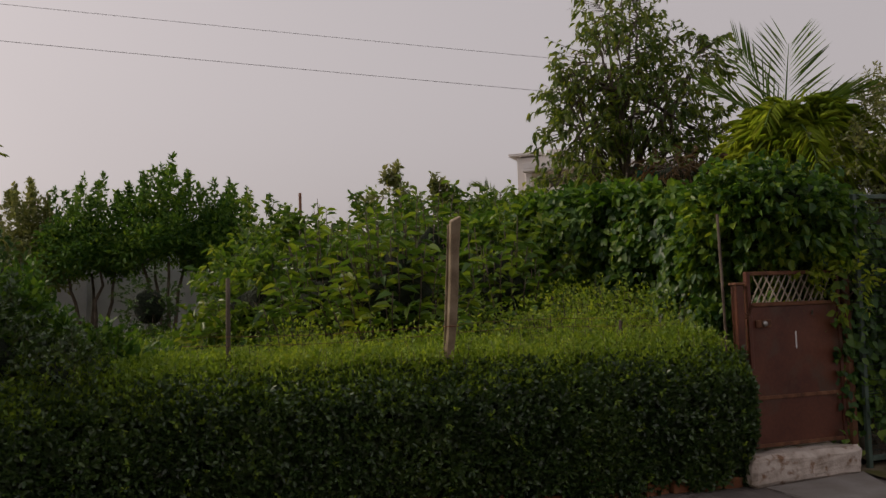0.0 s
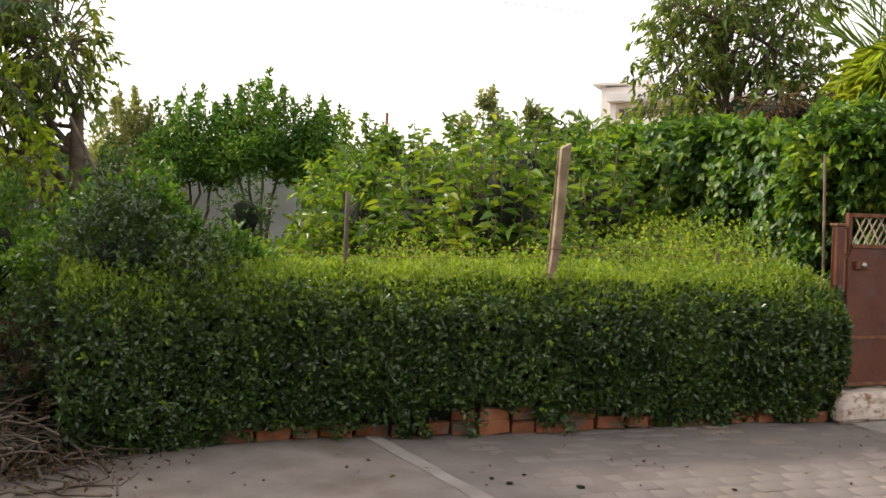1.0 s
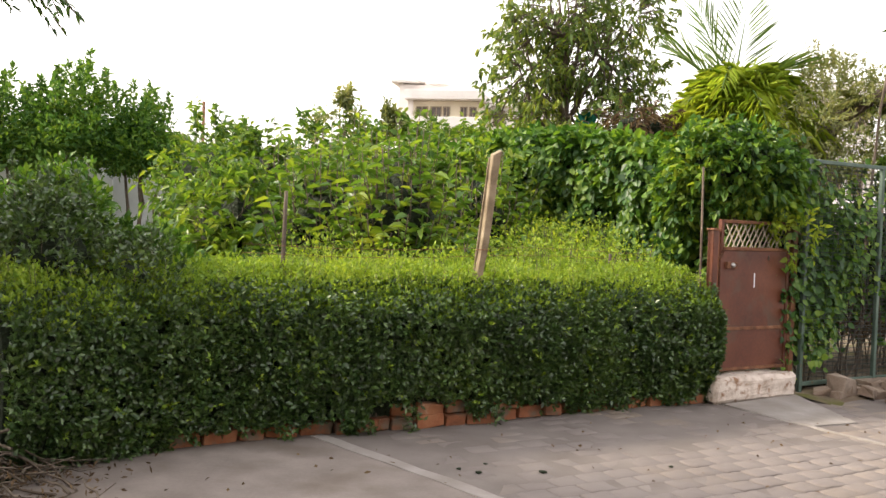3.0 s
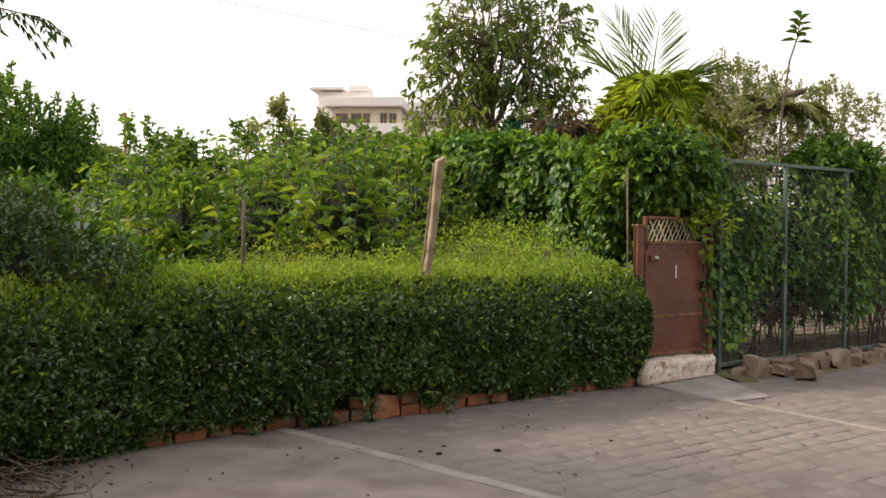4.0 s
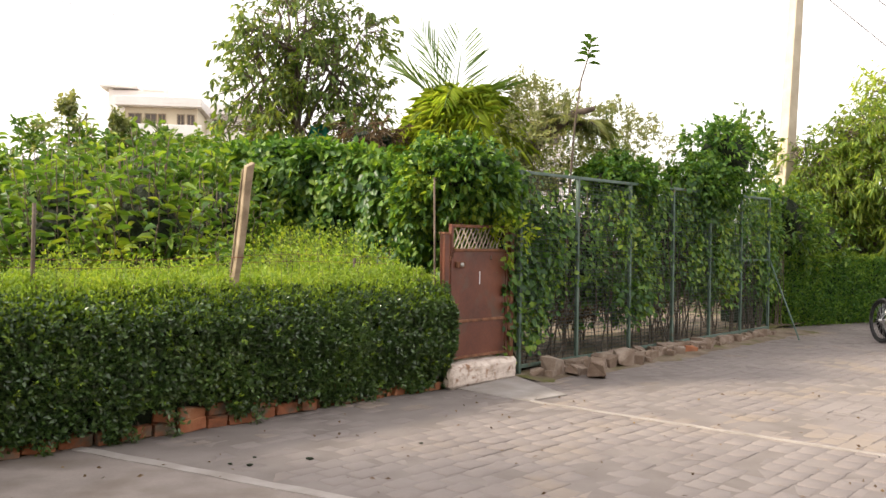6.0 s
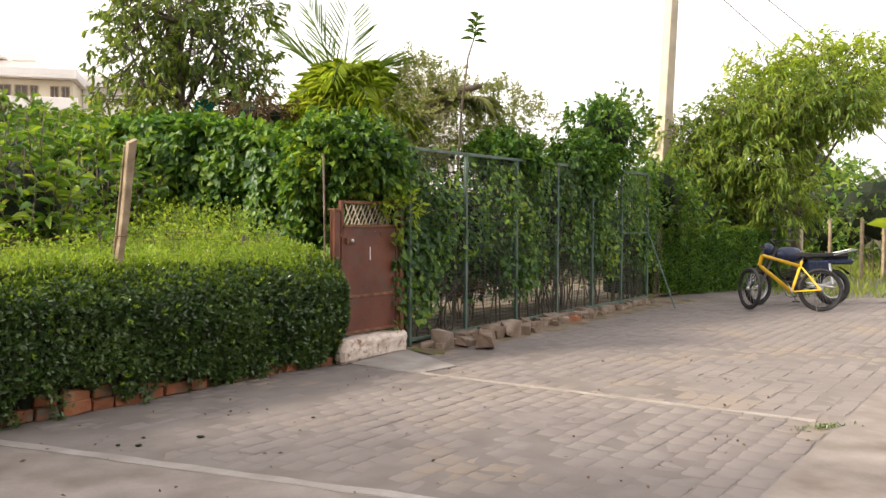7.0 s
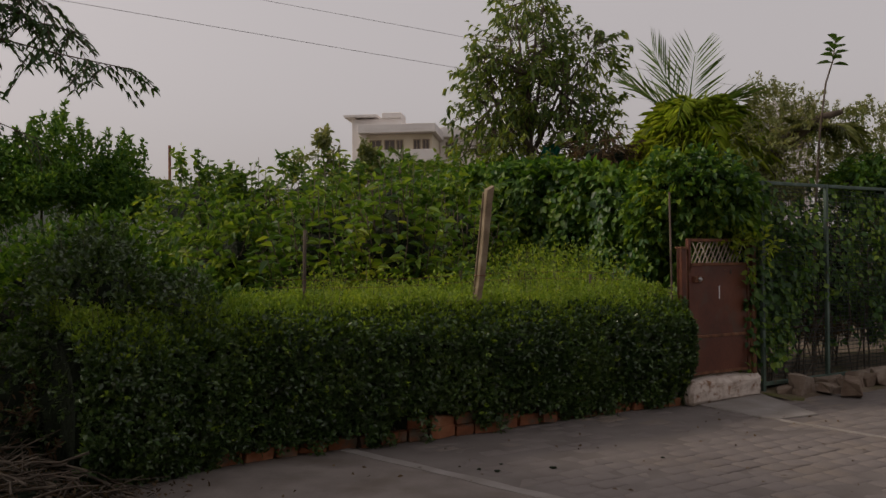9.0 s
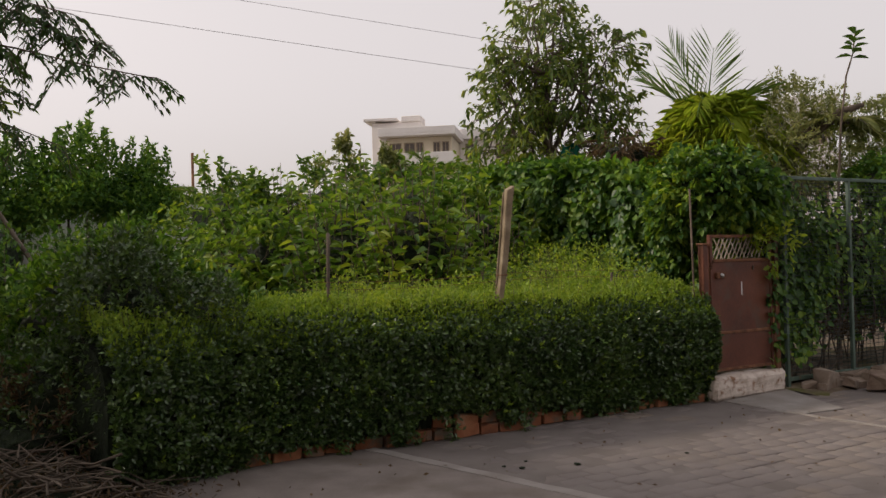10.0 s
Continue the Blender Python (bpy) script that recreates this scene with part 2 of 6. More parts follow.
M_YELLOW = surface("yellow_enamel", [(0.2, (0.6, 0.36, 0.02)), (0.7, (0.72, 0.45, 0.03)), (1.0, (0.75, 0.52, 0.08))], 6, 50, 0.3, bump=0.02)
M_BLUE = surface("dark_blue_enamel", [(0.2, (0.01, 0.015, 0.035)), (0.7, (0.02, 0.03, 0.07)), (1.0, (0.05, 0.06, 0.1))], 6, 50, 0.25, bump=0.02)
M_STEEL = surface("steel", [(0.2, (0.35, 0.35, 0.35)), (1.0, (0.6, 0.6, 0.6))], 9, 60, 0.35, metal=1.0, bump=0.05)
M_GLASS = surface("dark_window", [(0.2, (0.05, 0.04, 0.035)), (1.0, (0.13, 0.1, 0.085))], 2, 10, 0.2, bump=0.02)
M_TEAL = surface("green_net", [(0.2, (0.01, 0.16, 0.11)), (1.0, (0.03, 0.3, 0.2))], 6, 50, 0.8)
# dark so that the added rear wall bounces little light onto the hedge
M_BACK = surface("added_wall_brown", [(0.2, (0.16, 0.14, 0.12)), (0.6, (0.22, 0.19, 0.165)), (1.0, (0.28, 0.245, 0.215))], 0.6, 8, 0.92, bump=0.15)
M_CAR = surface("white_car_paint", [(0.2, (0.7, 0.7, 0.7)), (1.0, (0.8, 0.8, 0.8))], 3, 30, 0.25, bump=0.01)


# ---- building tools ----
def thing(name, loc=(0, 0, 0), turn=0, label="", category="", group="", kind=""):
    ob = new(name)
    ob.empty_display_size = 0.1
    ob.matrix_basis = pose(*loc, 0, 0, turn)
    return tagged(ob, label, category, group, kind)


def put(name, me, mat, parent=None, label="", kind=""):
    ob = new(name, me)
    if mat and not me.materials:
        me.materials.append(mat)
    ob.parent = parent
    return tagged(ob, label, kind=kind)


def part(name, bm, mat, parent=None, label="", smooth=False, kind=""):
    me = bpy.data.meshes.new(name)
    bm.normal_update()
    bm.to_mesh(me)
    bm.free()
    if smooth:
        me.shade_smooth()
    return put(name, me, mat, parent, label, kind)


def mesh_of(name, verts, faces, smooth=False):
    """verts (N,3); faces (M,k), all with the same number of corners."""
    verts, faces = np.asarray(verts, np.float32), np.asarray(faces, np.int32)
    me = bpy.data.meshes.new(name)
    me.vertices.add(len(verts))
    me.vertices.foreach_set("co", verts.ravel())
    k = faces.shape[1]
    me.loops.add(faces.size)
    me.loops.foreach_set("vertex_index", faces.ravel())
    me.polygons.add(len(faces))
    me.polygons.foreach_set("loop_start", np.arange(0, faces.size, k, dtype=np.int32))
    me.update(calc_edges=True)
    if smooth:
        me.shade_smooth()
    return me


def unit(a):
    return a / np.maximum(np.linalg.norm(a, axis=-1, keepdims=True), 1e-9)


rng = np.random.default_rng(7)


def blades(name, P, D, L, W, fold=0.25, droop=0.1, up=None, tilt=0.8):
    """A mesh of folded, pointed leaves: feet P, axes D, lengths L, widths W."""
    n = len(P)
    P, D = np.asarray(P, float), unit(np.asarray(D, float))
    L = np.broadcast_to(np.asarray(L, float), (n,))[:, None]
    W = np.broadcast_to(np.asarray(W, float), (n,))[:, None]
    N = np.tile(np.array((0, 0, 1.0)), (n, 1)) if up is None else unit(np.asarray(up, float))
    N = unit(N + rng.normal(0, tilt, (n, 3)))
    S = unit(np.cross(D, N) + 1e-6)
    N = np.cross(S, D)
    down = np.array((0, 0, -1.0))
    mid, far = P + D * L * 0.34, P + D * L * 0.7 + down * L * droop * 0.4
    tip = P + D * L + down * L * droop
    lift = N * W * fold
    V = np.stack([P, mid + S * W * 0.5 + lift, far + S * W * 0.36 + lift * 0.7, tip, far - S * W * 0.36 + lift * 0.7, mid - S * W * 0.5 + lift], 1).reshape(-1, 3)
    b = (np.arange(n) * 6)[:, None]
    F = np.concatenate([b + np.array([[0, 1, 2, 3]]), b + np.array([[0, 3, 4, 5]])], 1).reshape(-1, 4)
    return mesh_of(name, V, F)


def small_blades(name, P, D, L, W, fold=0.2, up=None, tilt=0.8):
    """Cheaper leaves for fine foliage: four corners folded along the midrib."""
    n = len(P)
    P, D = np.asarray(P, float), unit(np.asarray(D, float))
    L = np.broadcast_to(np.asarray(L, float), (n,))[:, None]
    W = np.broadcast_to(np.asarray(W, float), (n,))[:, None]
    N = np.tile(np.array((0, 0, 1.0)), (n, 1)) if up is None else unit(np.asarray(up, float))
    N = unit(N + rng.normal(0, tilt, (n, 3)))
    S = unit(np.cross(D, N) + 1e-6)
    N = np.cross(S, D)
    mid = P + D * L * 0.48
    V = np.stack([P, mid + S * W * 0.5 + N * W * fold, P + D * L, mid - S * W * 0.5 + N * W * fold], 1).reshape(-1, 3)
    b = (np.arange(n) * 4)[:, None]
    F = np.concatenate([b + np.array([[0, 1, 2]]), b + np.array([[0, 2, 3]])], 1).reshape(-1, 3)
    return mesh_of(name, V, F)


class Tubes:
    """Collects tapered tubes into one mesh."""

    def __init__(self, sides=6):
        self.v, self.f, self.n, self.k = [], [], 0, sides

    def add(self, pts, radii):
        pts = np.asarray(pts, float)
        m, k = len(pts), self.k
        radii = np.broadcast_to(np.asarray(radii, float), (m,))
        T = unit(np.gradient(pts, axis=0))
        ref = np.array((0.13, 0.31, 1.0)) if abs(T[0][2]) < 0.9 else np.array((1.0, 0.2, 0.1))
        A = unit(np.cross(T, ref))
        B = np.cross(T, A)
        a = np.arange(k) * 2 * math.pi / k
        ring = pts[:, None] + (A[:, None] * np.cos(a)[None, :, None] + B[:, None] * np.sin(a)[None, :, None]) * radii[:, None, None]
        self.v.append(ring.reshape(-1, 3))
        i, j = np.meshgrid(np.arange(m - 1), np.arange(k), indexing="ij")
        q = np.stack([i * k + j, i * k + (j + 1) % k, (i + 1) * k + (j + 1) % k, (i + 1) * k + j], -1).reshape(-1, 4)
        self.f.append(q + self.n)
        c = len(pts) * k
        # end caps, as fans round a middle point
        for row, mid in ((0, pts[0]), (m - 1, pts[-1])):
            self.v.append(mid[None])
            e = np.arange(k)
            mi = self.n + c
            self.f.append(np.stack([self.n + row * k + e[::2], self.n + row * k + (e[::2] + 1) % k, self.n + row * k + (e[::2] + 2) % k, np.full(len(e[::2]), mi)], -1))
            c += 1
        self.n += c
        return self

    def mesh(self, name, smooth=True):
        return mesh_of(name, np.concatenate(self.v), np.concatenate(self.f), smooth)


def bend(a, b, sag=0.0, n=6, wob=0.0):
    """Points from a to b, bowed upwards by sag and wandering by wob."""
    a, b = np.asarray(a, float), np.asarray(b, float)
    t = np.linspace(0, 1, n)[:, None]
    p = a + (b - a) * t
    p[:, 2] += sag * 4 * (t * (1 - t))[:, 0]
    w = rng.normal(0, 1, (n, 3)) * wob
    w[0] = w[-1] = 0
    return p + w


def box(bm, lo, hi, jitter=0.0, m=None):
    vs = [bm.verts.new((x, y, z)) for z in (lo[2], hi[2]) for y in (lo[1], hi[1]) for x in (lo[0], hi[0])]
    if jitter:
        for v in vs:
            v.co += Vector(rng.normal(0, jitter, 3))
    if m is not None:
        for v in vs:
            v.co = m @ v.co
    for q in ((0, 2, 3, 1), (4, 5, 7, 6), (0, 1, 5, 4), (2, 6, 7, 3), (0, 4, 6, 2), (1, 3, 7, 5)):
        bm.faces.new([vs[i] for i in q])
    return vs


def boxed(lo, hi, bevel=0.0, jitter=0.0, seg=1):
    bm = bmesh.new()
    box(bm, lo, hi, jitter)
    if bevel:
        bmesh.ops.bevel(bm, geom=list(bm.edges), offset=bevel, segments=seg, affect="EDGES")
    return bm


def ball(n, centre, radii, shell=0.55):
    """n random points in an ellipsoid, mostly near its skin, and the outward ways."""
    d = unit(rng.normal(0, 1, (n, 3)))
    r = (shell + (1 - shell) * rng.random(n)) ** 0.7
    return np.asarray(centre) + d * r[:, None] * np.asarray(radii), d


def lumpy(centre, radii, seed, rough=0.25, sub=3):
    """A solid core, shade-dark by colour, that stops daylight where a crown is dense."""
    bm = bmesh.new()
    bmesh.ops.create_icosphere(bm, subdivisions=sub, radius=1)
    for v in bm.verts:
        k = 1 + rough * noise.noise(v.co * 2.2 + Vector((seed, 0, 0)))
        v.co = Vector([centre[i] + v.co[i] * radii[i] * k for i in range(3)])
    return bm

# ---- ground and paving ----
FX, FY, TURN = 2.82, 8.36, 34.53
UX, UY = math.cos(radians(TURN)), math.sin(radians(TURN))


def fence_xy(s, n):
    """World x, y of a point s along the fence line and n behind it."""
    return FX + s * UX - n * UY, FY + s * UY + n * UX


def frange(a, b, step):
    return [a + i * step for i in range(int((b - a) / step + 1.0001))]


bm = bmesh.new()
bmesh.ops.create_grid(bm, x_segments=24, y_segments=24, size=450)
for v in bm.verts:
    v.co.z = -0.06
ground = part("ground", bm, M_SOIL)
tagged(ground, "dry brown earth with thin grass reaching the horizon", "ground", kind="structure")

bm = bmesh.new()
box(bm, (-14, -12, -0.05), (16, 0.6, -0.012))
pavement = part("pavement", bm, M_JOINT)
pavement.matrix_basis = pose(FX, FY, 0, 0, 0, TURN)
tagged(pavement, "earthy bedding and joints under the block paving", "pavement", kind="structure")


def slab(corners, label):
    bm = bmesh.new()
    top = [bm.verts.new((*c, 0.0)) for c in corners]
    low = [bm.verts.new((*c, -0.05)) for c in corners]
    bm.faces.new(top)
    for i in range(len(corners)):
        j = (i + 1) % len(corners)
        bm.faces.new((top[i], low[i], low[j], top[j]))
    bmesh.ops.recalc_face_normals(bm, faces=bm.faces)
    ob = part("pavement", bm, M_CONC)
    ob.matrix_basis = pose(FX, FY, 0, 0, 0, TURN)
    return tagged(ob, label, "pavement", kind="structure")


slab([(-14, 0.6), (-4.86, 0.6), (-4.73, 0.07), (-3.5, -4.52), (-3.5, -12), (-14, -12)], "dusty grey concrete forecourt with dirt and hairline cracks")
slab([(-3.5, -4.52), (16, -4.52), (16, -12), (-3.5, -12)], "smooth brownish concrete beyond the paving blocks")

# drifted dust that half fills the joints
bm = bmesh.new()
bmesh.ops.create_grid(bm, x_segments=190, y_segments=62, size=1)
for v in bm.verts:
    s, n = 2.6 + v.co.x * 7.6, -2.15 + v.co.y * 2.4
    q = Vector((s, n, 0))
    fill = min(max((n + 1.9) / 1.4, 0.0), 1.0) * min(max((2.2 - s) / 2.0, 0.0), 1.0)
    v.co = Vector((s, n, -0.0058 + 0.0026 * fill + 0.0022 * noise.noise(q * 0.9) + 0.0015 * noise.noise(q * 3.3)))
dust = part("pavement_dust", bm, M_JOINT, smooth=True)
dust.matrix_basis = pose(FX, FY, 0, 0, 0, TURN)
tagged(dust, "pale dust drifted into the joints of the paving", "pavement", kind="structure")

# pale cement strips across the forecourt
def strip(s0, n0, s1, n1, w, label):
    bm = bmesh.new()
    m = 26
    d = Vector((s1 - s0, n1 - n0, 0)).normalized()
    q = Vector((-d.y, d.x, 0))
    rows = []
    for i in range(m + 1):
        c = Vector((s0, n0, 0)).lerp(Vector((s1, n1, 0)), i / m)
        a, b = w / 2 + 0.03 * noise.noise(Vector((i * 0.9, s0, 3))), w / 2 + 0.03 * noise.noise(Vector((i * 0.9, s0, 9)))
        rows.append([bm.verts.new(c + q * a + Vector((0, 0, -0.02))), bm.verts.new(c + q * (a - 0.006) + Vector((0, 0, 0.007))),
                     bm.verts.new(c - q * (b - 0.006) + Vector((0, 0, 0.007))), bm.verts.new(c - q * b + Vector((0, 0, -0.02)))])
    for r0, r1 in zip(rows, rows[1:]):
        for j in range(3):
            bm.faces.new((r0[j], r0[j + 1], r1[j + 1], r1[j]))
    bmesh.ops.recalc_face_normals(bm, faces=bm.faces)
    ob = part("pavement_strip", bm, M_STRIP)
    ob.matrix_basis = pose(FX, FY, 0, 0, 0, TURN)
    return tagged(ob, label, "pavement strip", kind="structure")


def local(x, y):
    return (x - FX) * UX + (y - FY) * UY, -(x - FX) * UY + (y - FY) * UX


strip(*local(-1.12, 5.74), *local(2.9, 2.2), 0.105, "pale cement strip across the grey forecourt")
strip(*local(2.1, 7.46), *local(4.55, 4.25), 0.05, "narrow pale cement joint between paving bays")

# sloping cement apron in front of the gate step
bm = bmesh.new()
pts = [local(1.98, 7.62), local(2.5, 6.95), local(2.92, 7.18), local(2.74, 8.2)]
top = [bm.verts.new((*p, z)) for p, z in zip(pts, (0.012, 0.008, 0.008, 0.03))]
low = [bm.verts.new((*p, -0.03)) for p in pts]
bm.faces.new(top)
for i in range(4):
    bm.faces.new((top[i], low[i], low[(i + 1) % 4], top[(i + 1) % 4]))
bmesh.ops.recalc_face_normals(bm, faces=bm.faces)
apron = part("pavement_apron", bm, M_STRIP)
apron.matrix_basis = pose(FX, FY, 0, 0, 0, TURN)
tagged(apron, "worn pale cement apron sloping down from the gate step", "pavement", kind="structure")

# dirt washed out along the fence foot
bm = bmesh.new()
rows = []
for i in range(61):
    s = -0.15 + 7.6 * i / 60
    w = 0.5 + 0.22 * noise.noise(Vector((s * 0.9, 0, 7))) + 0.1 * noise.noise(Vector((s * 3.4, 0, 2)))
    rows.append([bm.verts.new((s, 0.12, 0.03)), bm.verts.new((s, -0.12, 0.022)), bm.verts.new((s, -0.5 * w - 0.06, 0.01)), bm.verts.new((s, -w, -0.006))])
for r0, r1 in zip(rows, rows[1:]):
    for j in range(3):
        bm.faces.new((r0[j], r0[j + 1], r1[j + 1], r1[j]))
bmesh.ops.recalc_face_normals(bm, faces=bm.faces)
dirt = part("pavement_dirt", bm, M_EARTH, smooth=True)
dirt.matrix_basis = pose(FX, FY, 0, 0, 0, TURN)
tagged(dirt, "brown dirt washed out along the fence foot", "ground", kind="structure")

# dark grey oval on the ground past the end of the paving
bm = bmesh.new()
rim = []
for i in range(40):
    a = 2 * math.pi * i / 40
    r = 1 + 0.09 * noise.noise(Vector((math.cos(a) * 2, math.sin(a) * 2, 4)))
    rim.append(bm.verts.new((3.9 * math.cos(a) * r, 1.55 * math.sin(a) * r, 0.006)))
bm.faces.new(rim)
low = [bm.verts.new((v.co.x, v.co.y, -0.04)) for v in rim]
for i in range(40):
    bm.faces.new((rim[i], low[i], low[(i + 1) % 40], rim[(i + 1) % 40]))
bmesh.ops.recalc_face_normals(bm, faces=bm.faces)
patch = part("road", bm, M_SPOT)
patch.matrix_basis = pose(*fence_xy(7.8, -5.6), 0, 0, 0, TURN + 6)
tagged(patch, "dark grey patch beyond the block paving", "road", kind="structure")

# ---- garden floor, boundary wall ----
bm = bmesh.new()
bmesh.ops.create_grid(bm, x_segments=40, y_segments=34, size=1)
for v in bm.verts:
    s, n = -7.5 + v.co.x * 8.2, 6.7 + v.co.y * 6.2
    v.co = Vector((s, n, 0.45 + 0.12 * noise.noise(Vector((s * 0.6, n * 0.6, 0)))))
garden = part("garden_bed", bm, M_SOIL)
garden.matrix_basis = pose(FX, FY, 0, 0, 0, TURN)
tagged(garden, "raised garden soil overgrown with weeds behind the hedge", "ground", kind="structure")

bm = bmesh.new()
box(bm, (-16, 0, -0.1), (7, 0.22, 3.02))
box(bm, (-16, -0.05, 3.02), (7, 0.27, 3.1))
for i in range(9):
    box(bm, (-15.6 + i * 2.7, -0.06, -0.1), (-15.3 + i * 2.7, 0.0, 3.0))
wall = part("wall_north", bm, M_WALL)
wall.matrix_basis = pose(-7.3, 19.0, 0, 0, 0, 17)
tagged(wall, "whitewashed boundary wall at the back of the garden", "wall", kind="structure")

# unseen wall added behind the camera: closes the forecourt and cuts its skylight
bm = bmesh.new()
box(bm, (-22, 0, -0.1), (9, 0.3, 9.5))
wall = part("sky_block_wall", bm, M_BACK)
wall.matrix_basis = pose(2.4, -7.6, 0, 0, 0, TURN)
tagged(wall, "unseen brown wall added behind the camera to block skylight", "wall", kind="structure")

bm = bmesh.new()
bmesh.ops.create_grid(bm, x_segments=40, y_segments=16, size=1)
for v in bm.verts:
    s, n = 4.5 + v.co.x * 4.4, 2.1 + v.co.y * 2.0
    v.co = Vector((s, n, 0.05 + 0.05 * noise.noise(Vector((s * 1.3, n * 1.3, 5)))))
bed = part("garden_bed", bm, M_EARTH)
bed.matrix_basis = pose(FX, FY, 0, 0, 0, TURN)
tagged(bed, "dry littered brown earth behind the mesh fence", "ground", kind="structure")

# ---- front hedge ----
HEDGE_X = [-2.55, -2.3, -1.8, -1.2, -0.72, -0.05, 0.66, 1.43, 1.83]
HEDGE_Y = [4.45, 4.7, 5.3, 5.72, 5.97, 6.4, 6.98, 7.46, 7.7]
_hx, _hy = np.array(HEDGE_X), np.array(HEDGE_Y)
_run = np.concatenate([[0], np.cumsum(np.hypot(np.diff(_hx), np.diff(_hy)))])
HEDGE_LONG = float(_run[-1])


def hedge_at(d):
    """Point of the hedge's foot line and its way back, at d metres along."""
    x, y = np.interp(d, _run, _hx), np.interp(d, _run, _hy)
    x2, y2 = np.interp(d + 0.3, _run, _hx), np.interp(d + 0.3, _run, _hy)
    x1, y1 = np.interp(d - 0.3, _run, _hx), np.interp(d - 0.3, _run, _hy)
    t = unit(np.stack([x2 - x1, y2 - y1], -1))
    return np.stack([x, y], -1), np.stack([-t[..., 1], t[..., 0]], -1)


def wavy(a, b, k=1.0):
    """A cheap smooth wobble between -1 and 1."""
    return (np.sin(a * 3.1 * k + 1.3 * b) + np.sin(a * 5.7 * k - 2.1 * b + 1.0) + np.sin(b * 4.3 * k + 0.7 * a)) / 3


HIGH, DEEP = 1.03, 0.85


def hedge_front(d, z):
    """How far the leaf skin stands in front of the foot line."""
    belly = 0.12 * np.sin(np.clip(z / HIGH, 0, 1) * math.pi * 0.9) + 0.02
    round_top = -0.24 * np.clip((z - HIGH + 0.28) / 0.28, 0, 1) ** 2
    return belly + round_top + 0.05 * wavy(d * 1.1, z * 1.6) + 0.035 * wavy(d * 3.1, z * 3.7 + 2)


hedge = thing("hedge", (0, 6.5, 0), 0, "clipped dark green hedge with top growth coloured lighter as if lit", "hedge")
OFF = np.array((0, 6.5, 0))


def hedge_skin(n, low, high, end=0.12):
    d = rng.random(n) * (HEDGE_LONG + end)
    z = low + (high - low) * rng.random(n)
    c, back = hedge_at(np.minimum(d, HEDGE_LONG))
    f = hedge_front(d, z) - np.abs(rng.normal(0, 0.035, n))
    # hanging fringe: the foot of the hedge is ragged
    keep = z > np.interp(d, [0.9, 1.0, 2.05, 2.12, 2.22, 2.3, 3.05, 3.15, 3.3, 4.0, 4.1, 4.8, 4.87, 5.0, 5.06], [-0.1, 0.1, 0.1, 0.0, 0.0, 0.19, 0.18, 0.03, 0.13, 0.13, -0.1, -0.1, 0.1, 0.1, -0.1]) + 0.05 * wavy(d * 3, 1.0, 2.0) + rng.normal(0, 0.025, n)
    p = np.concatenate([c - back * f[:, None], z[:, None]], 1)
    way = np.concatenate([-back, np.zeros((n, 1))], 1)
    return p[keep] - OFF, way[keep]


def sprays(p, way, per, spread, leaf):
    """Turns each skin point into a little spray of leaves round a twig end."""
    n = len(p)
    ax = unit(way * 0.8 + rng.normal(0, 0.55, p.shape) + np.array((0, 0, 0.45)))
    P = np.repeat(p, per, 0) + np.repeat(ax, per, 0) * rng.uniform(-0.6, 1.0, (n * per, 1)) * spread
    D = np.repeat(ax, per, 0) * 0.7 + rng.normal(0, 0.6, (n * per, 3))
    L = np.repeat(rng.uniform(0.75, 1.25, n), per) * rng.uniform(0.7, 1.2, n * per) * leaf
    return P, D, L, np.repeat(way, per, 0)


p, way = hedge_skin(12500, 0.0, HIGH)
P, D, L, up = sprays(p, way, 6, 0.035, 0.046)
put("foliage", small_blades("hedge_face", P, D, L, L * 0.46, up=up + np.array((0, 0, 0.7)), tilt=0.55), M_HEDGE, hedge, kind="stuff")
p, way = hedge_skin(150, 0.1, HIGH)
P, D, L, up = sprays(p + way * 0.03, way, 6, 0.04, 0.042)
put("foliage", small_blades("hedge_tips", P, D, L, L * 0.42, up=up + np.array((0, 0, 0.9)), tilt=0.45), M_TOP, hedge, "scattered fresh light green tips", kind="stuff")
# shoulder: lighter leaves carry the top's painted brightness down the face
p, way = hedge_skin(5200, 0.78, HIGH + 0.02)
p, way = p[rng.random(len(p)) < np.clip((p[:, 2] - 0.76) * 4, 0, 1)], None
way = np.tile(np.array((0.55, -0.8, 0.4)), (len(p), 1))
P, D, L, up = sprays(p, way, 5, 0.03, 0.036)
put("foliage", small_blades("hedge_shoulder", P, D, L, L * 0.46, up=up, tilt=0.6), M_TOP, hedge, "light green shoulder leaves, lit brightness put in their colour", kind="stuff")
# end face by the gate
n = 7500
z, q = HIGH * rng.random(n), DEEP * rng.random(n)
c, back = hedge_at(np.full(n, HEDGE_LONG))
t = np.stack([back[:, 1], -back[:, 0]], -1)
bulge = 0.06 + 0.1 * np.sin(z / HIGH * math.pi) * np.sin(np.clip(q / DEEP, 0, 1) * math.pi) + 0.03 * wavy(q * 4, z * 4) - np.abs(rng.normal(0, 0.03, n))
p = np.concatenate([c + t * bulge[:, None] + back * (q - 0.05)[:, None], z[:, None]], 1) - OFF
way = np.concatenate([t, np.zeros((n, 1))], 1)
put("foliage", small_blades("hedge_end", p, way * 0.5 + rng.normal(0, 0.6, p.shape), rng.uniform(0.034, 0.06, n), rng.uniform(0.018, 0.027, n), up=way, tilt=0.6), M_HEDGE, hedge, kind="stuff")
